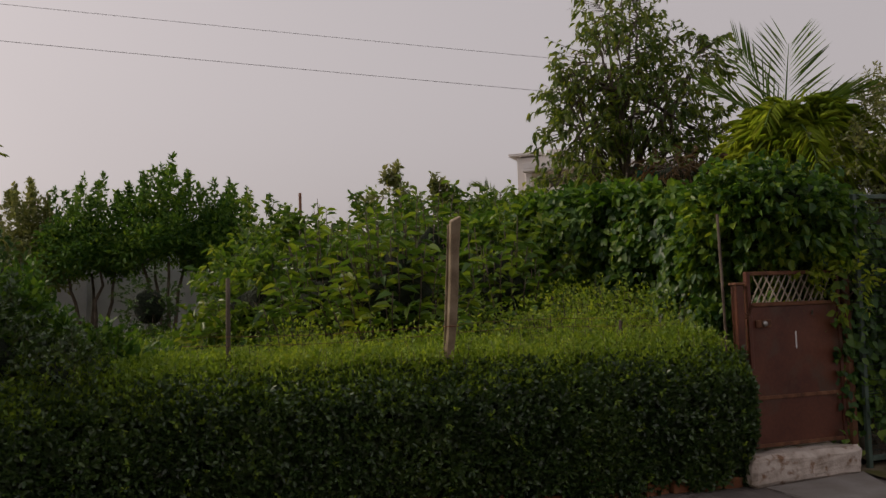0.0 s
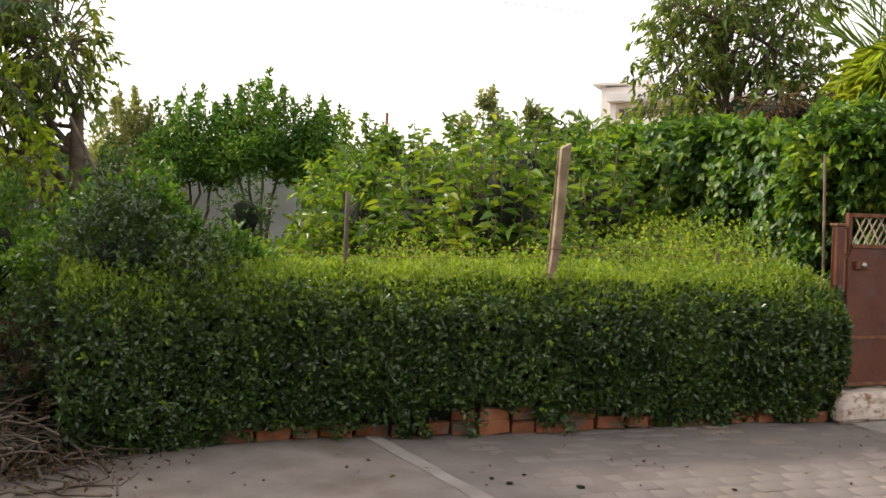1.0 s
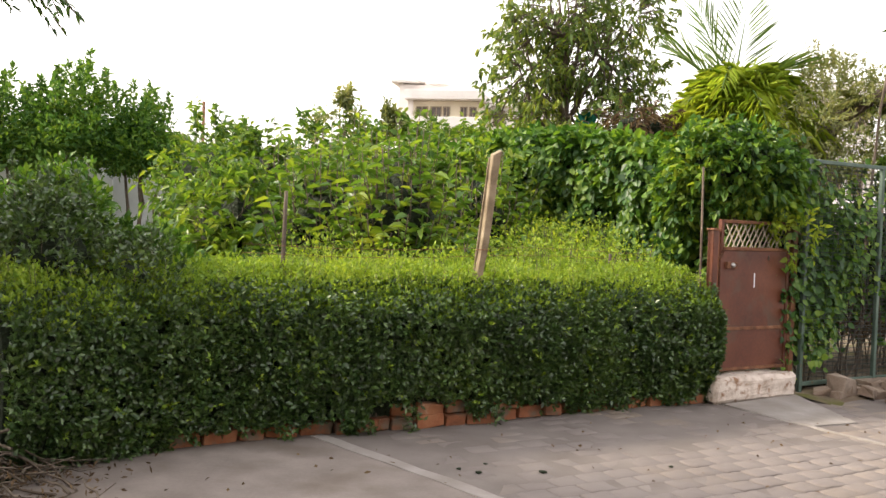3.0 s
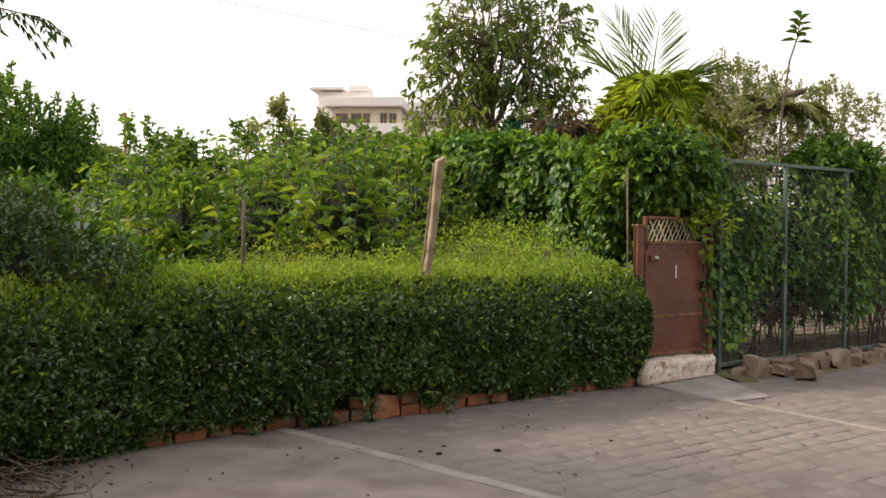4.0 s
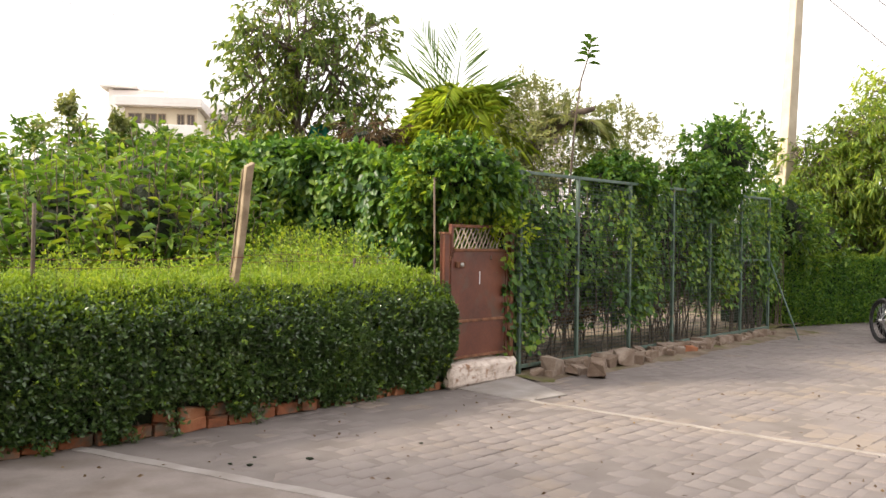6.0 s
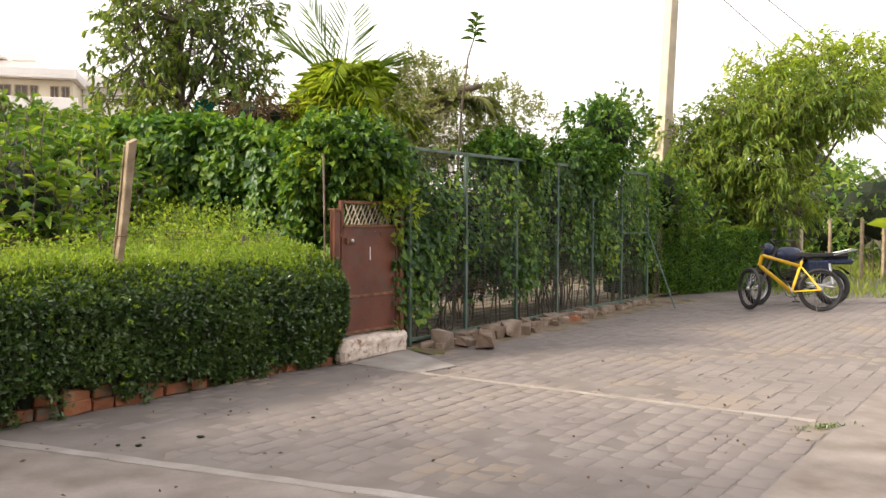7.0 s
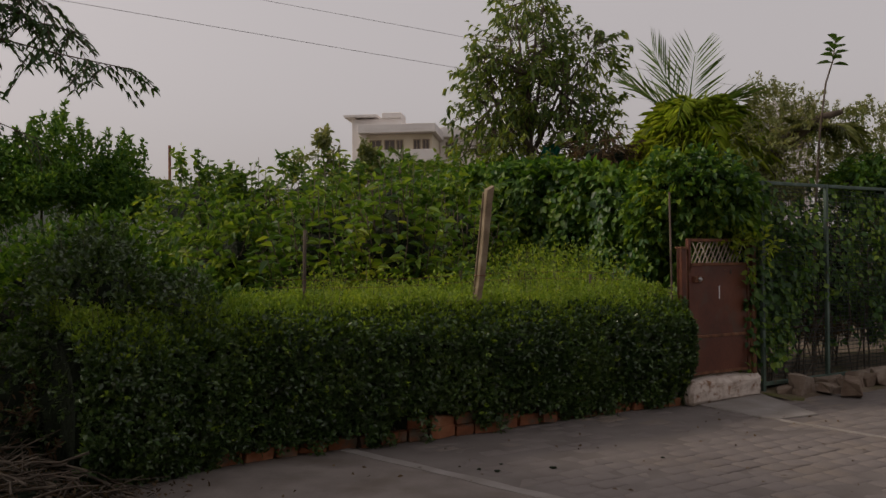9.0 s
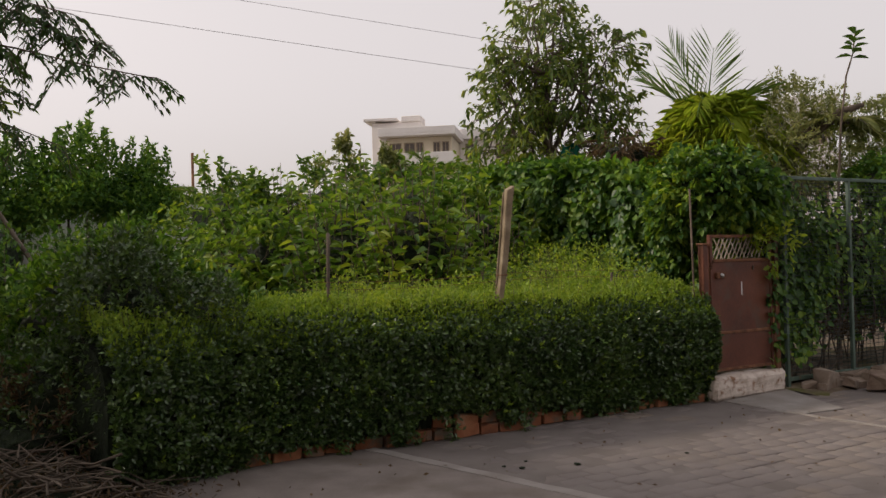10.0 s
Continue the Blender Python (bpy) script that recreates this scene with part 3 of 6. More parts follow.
# top, in the lighter leaf colour that stands in for light from above
n = 36000
d, q = rng.random(n) * (HEDGE_LONG + 0.1), DEEP * rng.random(n) ** 0.8
c, back = hedge_at(np.minimum(d, HEDGE_LONG))
z = HIGH - 0.2 + 0.22 * np.sqrt(np.clip(q / 0.3, 0, 1)) + 0.06 * q + 0.05 * wavy(d * 2.2, q * 3) + rng.normal(0, 0.035, n)
p = np.concatenate([c + back * (q - 0.02)[:, None], z[:, None]], 1) - OFF
put("foliage", small_blades("hedge_top", p, rng.normal(0, 0.55, p.shape) + np.array((0, 0, 0.75)), rng.uniform(0.022, 0.05, n), rng.uniform(0.012, 0.022, n), tilt=0.8), M_TOP, hedge, "light green top growth, lit brightness put in its colour", kind="stuff")
# upright shoots that stand out of the top
n = 420
d, q = rng.random(n) * HEDGE_LONG, DEEP * rng.random(n)
c, back = hedge_at(d)
foot = np.concatenate([c + back * q[:, None], np.full((n, 1), HIGH + 0.02)], 1) - OFF
tall = rng.uniform(0.05, 0.2, n) * (0.6 + 0.8 * (q / DEEP))
lean = rng.normal(0, 0.25, (n, 3)) * np.array((1, 1, 0)) + np.array((0, 0, 1))
P, D = [], []
tubes = Tubes(4)
for i in range(n):
    tubes.add(np.stack([foot[i], foot[i] + lean[i] * tall[i]]), (0.002, 0.001))
    for k in range(int(6 + tall[i] * 45)):
        u = rng.random()
        P.append(foot[i] + lean[i] * tall[i] * u)
        D.append(rng.normal(0, 0.8, 3) + np.array((0, 0, 0.5)))
put("foliage", small_blades("hedge_shoots", np.array(P), np.array(D), 0.036, 0.017), M_TOP, hedge, "fresh light green shoots", kind="stuff")
put("twigwork", tubes.mesh("hedge_shoot_stems"), M_BARK, hedge, "thin green-brown shoots", kind="stuff")
# solid core; its near-black colour is the shade behind the hedge leaves
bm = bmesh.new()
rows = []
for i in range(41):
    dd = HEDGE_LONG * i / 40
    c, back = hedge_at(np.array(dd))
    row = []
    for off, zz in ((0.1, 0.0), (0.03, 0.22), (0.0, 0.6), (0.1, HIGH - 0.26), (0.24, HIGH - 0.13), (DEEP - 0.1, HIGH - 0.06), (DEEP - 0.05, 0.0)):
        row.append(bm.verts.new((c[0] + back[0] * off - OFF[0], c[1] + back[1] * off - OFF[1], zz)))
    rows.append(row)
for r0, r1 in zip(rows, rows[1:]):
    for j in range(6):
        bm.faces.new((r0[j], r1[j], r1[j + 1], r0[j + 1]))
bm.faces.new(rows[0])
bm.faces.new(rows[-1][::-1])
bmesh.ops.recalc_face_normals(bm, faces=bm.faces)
# near-black: shade inside the foliage put into a colour; clods use it too
M_HEART = surface("inner_shade_and_clod", [(0.3, (0.006, 0.012, 0.005)), (0.7, (0.014, 0.024, 0.008)), (1.0, (0.03, 0.035, 0.014))], 22, 90, 0.95, bump=1.0, dist=0.03)
part("heart", bm, M_HEART, hedge, "solid near-black core, inner shade put in its colour")
# bare stems at the foot
tubes = Tubes(4)
for i in range(70):
    dd = 0.3 + (HEDGE_LONG - 0.4) * rng.random()
    c, back = hedge_at(np.array(dd))
    a = np.array((c[0] + back[0] * 0.06, c[1] + back[1] * 0.06, 0.0)) - OFF
    tubes.add(bend(a, a + np.array((rng.normal(0, 0.05), rng.normal(0, 0.05), 0.35)), 0, 4, 0.012), np.linspace(0.009, 0.004, 4))
put("stemwork", tubes.mesh("hedge_stems"), M_BARK, hedge, "bare brown stems", kind="stuff")

# ---- foliage makers ----
def mound(name, base, lumps, leaf, size, count, mat, label, category="shrub", group="", ratio=0.45, droop=0.15, small=False, heart=0.62, stems=7, lift=0.2, spread=0.9, spikes=0):
    """A bush: stems from the base, leafy lumps (centre, radii), shoots that break the outline."""
    ob = thing(name, base, 0, label, category, group)
    base = np.asarray(base, float)
    P, D = [], []
    vol = np.array([r[0] * r[2] + r[1] * r[2] for _, r in lumps])
    tubes = Tubes(4)
    for (c, r), share in zip(lumps, vol / vol.sum()):
        c = np.asarray(c, float) - base
        k = int(count * share)
        # leaves hang on little twigs, so that they come in sprays
        sprays = max(3, k // 9)
        sp, out = ball(sprays, c, r, 0.6)
        bump = 1 + 0.22 * np.sin(sp[:, 0] * 5 + sp[:, 2] * 4) * np.sin(sp[:, 1] * 5 + 1)
        sp = c + (sp - c) * bump[:, None]
        idx = rng.integers(0, sprays, k)
        ax = unit(out + rng.normal(0, 0.5, out.shape) + np.array((0, 0, lift)))
        along = rng.random(k)[:, None] * size * 2.2
        P.append(sp[idx] + ax[idx] * along + rng.normal(0, size * 0.15, (k, 3)))
        D.append(ax[idx] * 0.6 + rng.normal(0, spread * 0.6, (k, 3)))
        for i in range(min(sprays, 60)):
            tubes.add(np.stack([sp[i] - ax[i] * size * 1.5, sp[i] + ax[i] * size * 2.2]), (size * 0.035, size * 0.012))
        for i in range(stems):
            foot = rng.normal(0, 0.12, 3) * np.array((1, 1, 0))
            tubes.add(bend(foot, c + rng.normal(0, 0.35, 3) * np.asarray(r), 0.05, 6, 0.02), np.linspace(size * 0.11, size * 0.03, 6))
        for i in range(spikes):
            a = rng.random() * 6.28
            foot = c + np.array((r[0] * 0.75 * math.cos(a) * rng.random(), r[1] * 0.75 * math.sin(a) * rng.random(), r[2] * 0.75))
            top = foot + np.array((rng.normal(0, 0.06), rng.normal(0, 0.06), 1)) * rng.uniform(0.25, 0.75) * max(r) * 0.75
            tubes.add(np.stack([foot, top]), (size * 0.05, size * 0.02))
            kk = 60
            u = rng.random(kk)[:, None]
            P.append(foot + (top - foot) * u + rng.normal(0, size * 0.3, (kk, 3)))
            D.append(rng.normal(0, 0.6, (kk, 3)) + np.array((0, 0, 0.5)))
    P, D = np.concatenate(P), np.concatenate(D)
    s = rng.uniform(0.65, 1.15, len(P)) * size
    make = small_blades(leaf, P, D, s, s * ratio) if small else blades(leaf, P, D, s, s * ratio, droop=droop)
    put("foliage", make, mat, ob, kind="stuff")
    put("stemwork", tubes.mesh("bush_stems"), M_BARK, ob, "thin brown stems", kind="stuff")
    # a core in each lump paints the shade seen through the leaf gaps
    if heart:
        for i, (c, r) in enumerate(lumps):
            part("heart", lumpy(np.asarray(c) - base, np.asarray(r) * heart, i * 3.7 + base[0], 0.3, 2), M_HEART, ob, "solid near-black core, inner shade put in its colour")
    return ob


def tree(name, base, trunk_top, girth, lumps, size, count, mat, label, ratio=0.35, droop=0.3, lean=0.0, group="", small=False, limbs=3):
    """Trunk, limbs to each lump of the crown, twigs with sprays of leaves."""
    ob = thing(name, base, 0, label, "tree", group)
    base = np.asarray(base, float)
    top = np.asarray(trunk_top, float) - base
    tubes = Tubes(8)
    path = bend((0, 0, -0.05), top, 0, 7, girth * 0.35)
    tubes.add(path, np.linspace(girth, girth * 0.45, 7))
    put("trunk", tubes.mesh("trunk"), M_BARK, ob, "grey-brown bark trunk")
    P, D = [], []
    tw = Tubes(4)
    vol = np.array([r[0] * r[1] * r[2] for _, r in lumps]) ** 0.8
    for (c, r), share in zip(lumps, vol / vol.sum()):
        c = np.asarray(c, float) - base
        k = int(count * share)
        for i in range(limbs):
            start = path[rng.integers(3, 7)]
            end = c + rng.normal(0, 0.35, 3) * np.asarray(r)
            limb = bend(start, end, 0.08, 7, 0.04)
            tw.add(limb, np.linspace(girth * 0.32, girth * 0.08, 7))
        sprays = max(4, k // 8)
        sp, out = ball(sprays, c, r, 0.45)
        bump = 1 + 0.25 * np.sin(sp[:, 0] * 3 + sp[:, 2] * 3) * np.sin(sp[:, 1] * 3 + sp[:, 2] * 2)
        sp = c + (sp - c) * bump[:, None]
        ax = unit(out * 0.8 + rng.normal(0, 0.5, out.shape) + np.array((0, 0, -0.15)))
        idx = rng.integers(0, sprays, k)
        P.append(sp[idx] + ax[idx] * rng.random(k)[:, None] * size * 2.4 + rng.normal(0, size * 0.12, (k, 3)))
        D.append(ax[idx] * 0.6 + rng.normal(0, 0.5, (k, 3)) + np.array((0, 0, -droop)))
        for i in range(min(sprays, 150)):
            mid = sp[i] + (c - sp[i]) * 0.45
            tw.add(np.stack([mid, sp[i], sp[i] + ax[i] * size * 2.4]), (girth * 0.07, girth * 0.045, girth * 0.02))
    P, D = np.concatenate(P), np.concatenate(D)
    s = rng.uniform(0.65, 1.15, len(P)) * size
    me = small_blades("leaves", P, D, s, s * ratio) if small else blades("leaves", P, D, s, s * ratio, droop=droop)
    put("crown", me, mat, ob, kind="stuff")
    put("branchwork", tw.mesh("limbs"), M_BARK, ob, "branching brown limbs", kind="stuff")
    return ob


def climbing(ob, n, s0, s1, z0, z1, size, mat, density, mass=0.16, label="", normal=(0, -1, 0), at=None):
    """Creeper leaves hanging over a line in ob's own frame; density(s, z) from 0 to 1 picks where they grow."""
    s, z = rng.uniform(s0, s1, n), rng.uniform(z0, z1, n)
    keep = rng.random(n) < density(s, z)
    s, z = s[keep], z[keep]
    k = len(s)
    y = -mass * (0.5 + 0.5 * wavy(s * 1.6, z * 1.7)) + rng.normal(0, 0.05, k)
    p = np.stack([s, y, z], 1)
    d = np.stack([rng.normal(0, 0.6, k), -0.35 + rng.normal(0, 0.35, k), -0.65 + rng.normal(0, 0.5, k)], 1)
    L = rng.uniform(0.6, 1.2, k) * size
    return put("foliage", blades("creeper", p, d, L, L * 0.74, fold=0.15, droop=0.12, up=np.tile(np.array((0, -1.0, 0.45)), (k, 1)), tilt=0.45), mat, ob, label, kind="stuff")

# ---- gate, step ----
gate = thing("gate", (*fence_xy(0, 0.05), 0), TURN, "rust-red sheet metal gate with an open lattice strip on top", "gate")
GX0, GX1, GZ0, GZ1, GZ2 = -1.02, -0.2, 0.27, 1.33, 1.6
part("panel", boxed((GX0, -0.012, GZ0), (GX1, 0.012, GZ1), 0.004), M_GATE, gate, "rusty red sheet metal")
for name, lo, hi in (("stile", (GX0 - 0.035, -0.022, GZ0 - 0.01), (GX0, 0.022, GZ2)), ("stile", (GX1, -0.022, GZ0 - 0.01), (GX1 + 0.035, 0.022, GZ2)),
                     ("rail", (GX0, -0.02, GZ2 - 0.03), (GX1, 0.02, GZ2)), ("rail", (GX0, -0.02, GZ1), (GX1, 0.02, GZ1 + 0.03)), ("rail", (GX0, -0.02, GZ0 - 0.01), (GX1, 0.02, GZ0 + 0.02)),
                     ("rail", (GX0, -0.02, 0.62), (GX1, -0.01, 0.65))):
    part(name, boxed(lo, hi, 0.004), M_RUST if name == "rail" else M_GATE, gate)
lattice = Tubes(4)
for i in range(19):
    for sgn, y in ((1, -0.004), (-1, 0.004)):
        x = GX0 - 0.1 + i * 0.055
        a, b = [x, y, GZ1 + 0.03], [x + sgn * 0.12, y, GZ2 - 0.03]
        if sgn < 0:
            a[0] += 0.1
            b[0] += 0.1
        lo_x, hi_x = min(a[0], b[0]), max(a[0], b[0])
        if lo_x > GX0 and hi_x < GX1 and (sgn > 0 or i % 2):
            lattice.add([a, b], 0.006)
put("lattice", lattice.mesh("lattice"), M_LATT, gate, "pale steel lattice")
bm = boxed((GX0 + 0.03, -0.045, 1.17), (GX0 + 0.16, -0.012, 1.23), 0.006)
latch = part("latch", bm, M_RUST, gate, "rusty sliding latch")
bm = bmesh.new()
bmesh.ops.create_uvsphere(bm, u_segments=12, v_segments=8, radius=0.024, matrix=pose(GX0 + 0.09, -0.05, 1.2))
part("padlock", bm, M_STEEL, latch, "pale steel padlock", True)
part("mark", boxed((GX0 + 0.4, -0.016, 1.0), (GX0 + 0.412, -0.0125, 1.13)), M_CAR, gate, "white paint drip")
for z in (0.5, 1.15):
    part("hinge", boxed((GX1 + 0.03, -0.03, z), (GX1 + 0.07, 0.03, z + 0.09), 0.006), M_RUST, gate)

post = thing("gate_post", (*fence_xy(-1.13, 0.05), 0), TURN, "rusty red steel gate post with peeling paint", "post", "gate posts")
part("post_body", boxed((-0.035, -0.035, 0), (0.035, 0.035, 1.5), 0.006), M_GATE, post)
part("cap", boxed((-0.045, -0.045, 1.5), (0.045, 0.045, 1.52), 0.004), M_RUST, post)
post = thing("gate_post", (*fence_xy(-0.1, 0.05), 0), TURN, "dark rusty steel gate post overgrown with creeper", "post", "gate posts")
part("post_body", boxed((-0.03, -0.03, 0), (0.03, 0.03, 1.65), 0.006), M_RUST, post)
rod = thing("steel_rod", (*fence_xy(-1.22, 0.1), 0), TURN, "tall thin dark rusty steel rod beside the gate", "rod")
put("rod_body", Tubes(6).add([(0, 0, 0), (0.005, 0, 1.1), (-0.015, 0, 2.05)], 0.011).mesh("rod"), M_BARK, rod)
# chain hung round the posts
tub = Tubes(4)
for i in range(12):
    a = i / 11
    c = np.array((-1.13 + 0.11 * a, -0.03, 1.36 - 0.1 * math.sin(a * math.pi)))
    ang = np.linspace(0, 2 * math.pi, 9)
    tub.add(np.stack([c[0] + 0.012 * np.cos(ang), np.full(9, c[1]) + 0.006 * (i % 2), c[2] + 0.018 * np.sin(ang)], 1), 0.004)
put("chain", tub.mesh("chain"), M_RUST, gate, "rusty chain round the post")


def rough_block(lo, hi, amp, seed, cuts=5):
    """A worn block: a box cut up and weathered."""
    bm = boxed(lo, hi, min(hi[i] - lo[i] for i in range(3)) * 0.16)
    bmesh.ops.subdivide_edges(bm, edges=list(bm.edges), cuts=cuts, use_grid_fill=True)
    for v in bm.verts:
        v.co += Vector([noise.noise(v.co * 6 + Vector((seed + 20 * i, 0, 0))) for i in range(3)]) * amp
        v.co += Vector([noise.noise(v.co * 22 + Vector((seed + 20 * i, 0, 0))) for i in range(3)]) * amp * 0.4
    return bm


step = thing("gate_step", (*fence_xy(-0.66, 0), 0), TURN, "whitewashed concrete step with chipped edges before the gate", "step")
part("block", rough_block((-0.53, -0.12, 0.0), (0.5, 0.26, 0.235), 0.02, 3), M_WHITE, step)
part("plinth", rough_block((-0.55, 0.0, 0.0), (0.56, 0.34, 0.16), 0.02, 8, 3), M_WHITE, step)

# ---- fence of green frames and wire mesh ----
fence = thing("fence", (FX, FY, 0), TURN, "green painted steel frame fence with wire mesh, overgrown with creeper", "fence")
POSTS = [0.0, 1.08, 2.24, 3.35, 4.45, 5.5, 6.55]
for s in POSTS:
    part("post", boxed((s - 0.02, -0.02, -0.02), (s + 0.02, 0.02, 2.2), 0.004), M_GREEN, fence)
for a, b in zip(POSTS, POSTS[1:]):
    part("rail", boxed((a + 0.021, -0.019, 2.165), (b - 0.021, 0.019, 2.2), 0.004), M_GREEN, fence)
    part("rail", boxed((a + 0.021, -0.019, 0.08), (b - 0.021, 0.019, 0.12), 0.004), M_GREEN, fence)
    wires = Tubes(4)
    for z in frange(0.16, 2.14, 0.042):
        wires.add([(a + 0.02, 0.004, z), ((a + b) / 2, 0.004, z + 0.006 * math.sin(z * 31 + a)), (b - 0.02, 0.004, z)], 0.0032)
    for x in frange(a + 0.09, b - 0.05, 0.075):
        wires.add([(x, -0.002, 0.12), (x, -0.002, 2.165)], 0.0018)
    put("mesh_panel", wires.mesh("mesh_panel", False), M_WIRE, fence, "ribbed dark green wire mesh", kind="stuff")
for k, z in enumerate((0.6, 1.12, 1.6)):
    put("tie_wire", Tubes(4).add([(s, -0.006, z + 0.012 * math.sin(s * 3 + k)) for s in frange(0, 6.55, 0.3)], 0.0035).mesh("tie_wire"), M_WIRE, fence)
part("rail", boxed((5.52, -0.019, 1.18), (6.53, 0.019, 1.21), 0.004), M_GREEN, fence)


def fence_density(s, z):
    base = 0.55 + 0.5 * wavy(s * 0.9, z * 0.5)
    panel = np.interp(s, [-0.25, 0.2, 0.9, 1.2, 1.9, 2.1, 2.9, 3.3, 4.0, 4.6, 5.1, 5.5, 6.6, 7.2], [0.6, 0.8, 0.8, 0.45, 0.4, 0.9, 0.7, 0.45, 1.0, 1.0, 0.95, 0.5, 0.7, 0.8])
    hang = np.clip((z - np.interp(s, [0, 0.5, 1.0, 1.6, 2.3, 3.5, 5, 6.5], [0.15, 0.3, 0.9, 0.9, 0.25, 0.8, 0.45, 0.5])) * 4, 0, 1)
    top = np.clip((np.interp(s, [-0.3, 0, 0.4, 1.0, 1.7, 2.4, 3.2, 4.2, 4.8, 5.3, 5.8, 6.8], [2.5, 2.4, 2.05, 1.95, 2.0, 2.3, 2.2, 2.6, 3.2, 3.25, 2.6, 2.5]) - z) * 6, 0, 1)
    return np.clip(base * panel * hang * top * 1.25, 0, 1)


ivy = thing("creeper", (*fence_xy(0, 0.1), 0), TURN, "broad-leaved green creeper climbing over the mesh fence", "creeper", "creepers")
climbing(ivy, 30000, -0.3, 7.0, 0.1, 3.3, 0.075, M_IVY, fence_density, 0.13)
climbing(ivy, 14000, 0.1, 7.0, 0.4, 2.3, 0.085, M_IVY, lambda s, z: np.clip(fence_density(s, z) + 0.1, 0, 1) * 0.8, -0.25)
tubes = Tubes(4)
for i in range(60):
    s = rng.uniform(0, 6.8)
    tubes.add(bend((s, 0.08, 0), (s + rng.normal(0, 0.3), 0.06, rng.uniform(1.2, 2.4)), 0, 7, 0.03), np.linspace(0.011, 0.004, 7))
put("stemwork", tubes.mesh("creeper_stems"), M_TWIG, ivy, "bare brown climbing stems", kind="stuff")
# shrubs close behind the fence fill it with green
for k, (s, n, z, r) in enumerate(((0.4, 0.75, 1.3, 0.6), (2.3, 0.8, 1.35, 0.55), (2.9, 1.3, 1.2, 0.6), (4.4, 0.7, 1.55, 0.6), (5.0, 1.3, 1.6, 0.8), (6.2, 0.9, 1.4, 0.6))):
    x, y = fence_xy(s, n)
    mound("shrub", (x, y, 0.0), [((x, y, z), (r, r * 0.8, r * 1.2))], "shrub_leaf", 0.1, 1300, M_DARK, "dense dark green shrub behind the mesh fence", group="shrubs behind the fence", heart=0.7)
# creeper heads on the fence
for s, n, z, r in ((5.05, 0.1, 2.75, (0.5, 0.45, 0.55)), (4.5, 0.2, 2.3, (0.5, 0.4, 0.3)), (2.5, 0.35, 2.25, (0.55, 0.3, 0.2))):
    x, y = fence_xy(s, n)
    mound("creeper", (x, y, 2.0), [((x, y, z), r)], "creeper", 0.085, 2600, M_BUSH, "bushy head of green creeper on the fence rail", "creeper", "creepers", ratio=0.6, droop=0.3, heart=0.7, stems=2)

# ---- creeper wall running back from the gate ----
ivy = thing("creeper_wall", (2.0, 9.22, 0), -43.2, "tall dense wall of drooping broad green creeper leaves", "creeper", "creepers")


def wall_top(s):
    return np.interp(s, [-5.5, -3.6, -2.9, -2.2, -1.5, -0.9, -0.3, 0.3, 0.9], [2.45, 2.5, 2.62, 2.66, 2.62, 2.5, 2.3, 2.2, 2.2])


def wall_leaves(s, z):
    """Leaves hang in bunches with dark hollows between them."""
    tuft = 0.62 + 0.5 * wavy(s * 3.3, z * 4.6) * wavy(s * 1.9 + 3, z * 2.8)
    return np.clip((wall_top(s) + 0.1 * wavy(s * 2.5, 1.0) - z) * 8, 0, 1) * np.clip(tuft, 0.25, 1)


climbing(ivy, 34000, -5.5, 0.9, 0.7, 2.85, 0.1, M_IVY, wall_leaves, 0.34)
# solid body behind the creeper, coloured near-black as shade in the hollows
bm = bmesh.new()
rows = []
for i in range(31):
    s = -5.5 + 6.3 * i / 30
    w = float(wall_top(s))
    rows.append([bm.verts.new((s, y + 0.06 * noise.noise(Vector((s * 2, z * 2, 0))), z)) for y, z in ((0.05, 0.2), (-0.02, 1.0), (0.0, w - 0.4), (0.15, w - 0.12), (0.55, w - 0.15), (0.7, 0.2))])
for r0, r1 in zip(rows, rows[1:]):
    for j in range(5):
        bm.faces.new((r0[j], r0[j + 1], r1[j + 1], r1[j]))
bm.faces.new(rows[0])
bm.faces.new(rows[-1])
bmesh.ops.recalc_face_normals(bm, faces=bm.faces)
part("heart", bm, M_HEART, ivy, "solid near-black core, inner shade put in its colour")
# top leaves
n = 5200
s = rng.uniform(-5.5, 0.8, n)
p = np.stack([s, rng.uniform(-0.3, 0.7, n), wall_top(s) - 0.08 + 0.09 * wavy(s * 3, 2.0) + rng.normal(0, 0.05, n)], 1)
L = rng.uniform(0.08, 0.15, n)
put("foliage", blades("creeper_top", p, rng.normal(0, 0.6, p.shape) + np.array((0, -0.3, 0.1)), L, L * 0.6, tilt=0.5), M_BUSH, ivy, "lighter young leaves along the top", kind="stuff")
# clump over the gate
gx, gy = fence_xy(-0.62, 0.35)
mound("creeper", (gx, gy, 1.6), [((gx, gy, 2.06), (0.56, 0.4, 0.36)), ((gx + 0.38, gy + 0.22, 1.98), (0.36, 0.36, 0.36)), ((gx - 0.4, gy + 0.12, 1.85), (0.2, 0.2, 0.34))],
      "creeper", 0.078, 12500, M_IVY, "bushy creeper arching over the gate", "creeper", "creepers", ratio=0.72, droop=0.25, heart=0.76, stems=4, lift=-0.1)
for s, n, z in ((-0.12, -0.02, 1.5), (-0.45, 0.12, 1.55)):
    x, y = fence_xy(s, n)
    mound("sprig", (x, y, z - 0.3), [((x, y, z), (0.1, 0.08, 0.22))], "leaf", 0.08, 130, M_LIME, "yellow-green creeper sprig hanging by the gate", "creeper", "creeper sprigs", heart=0, stems=2)

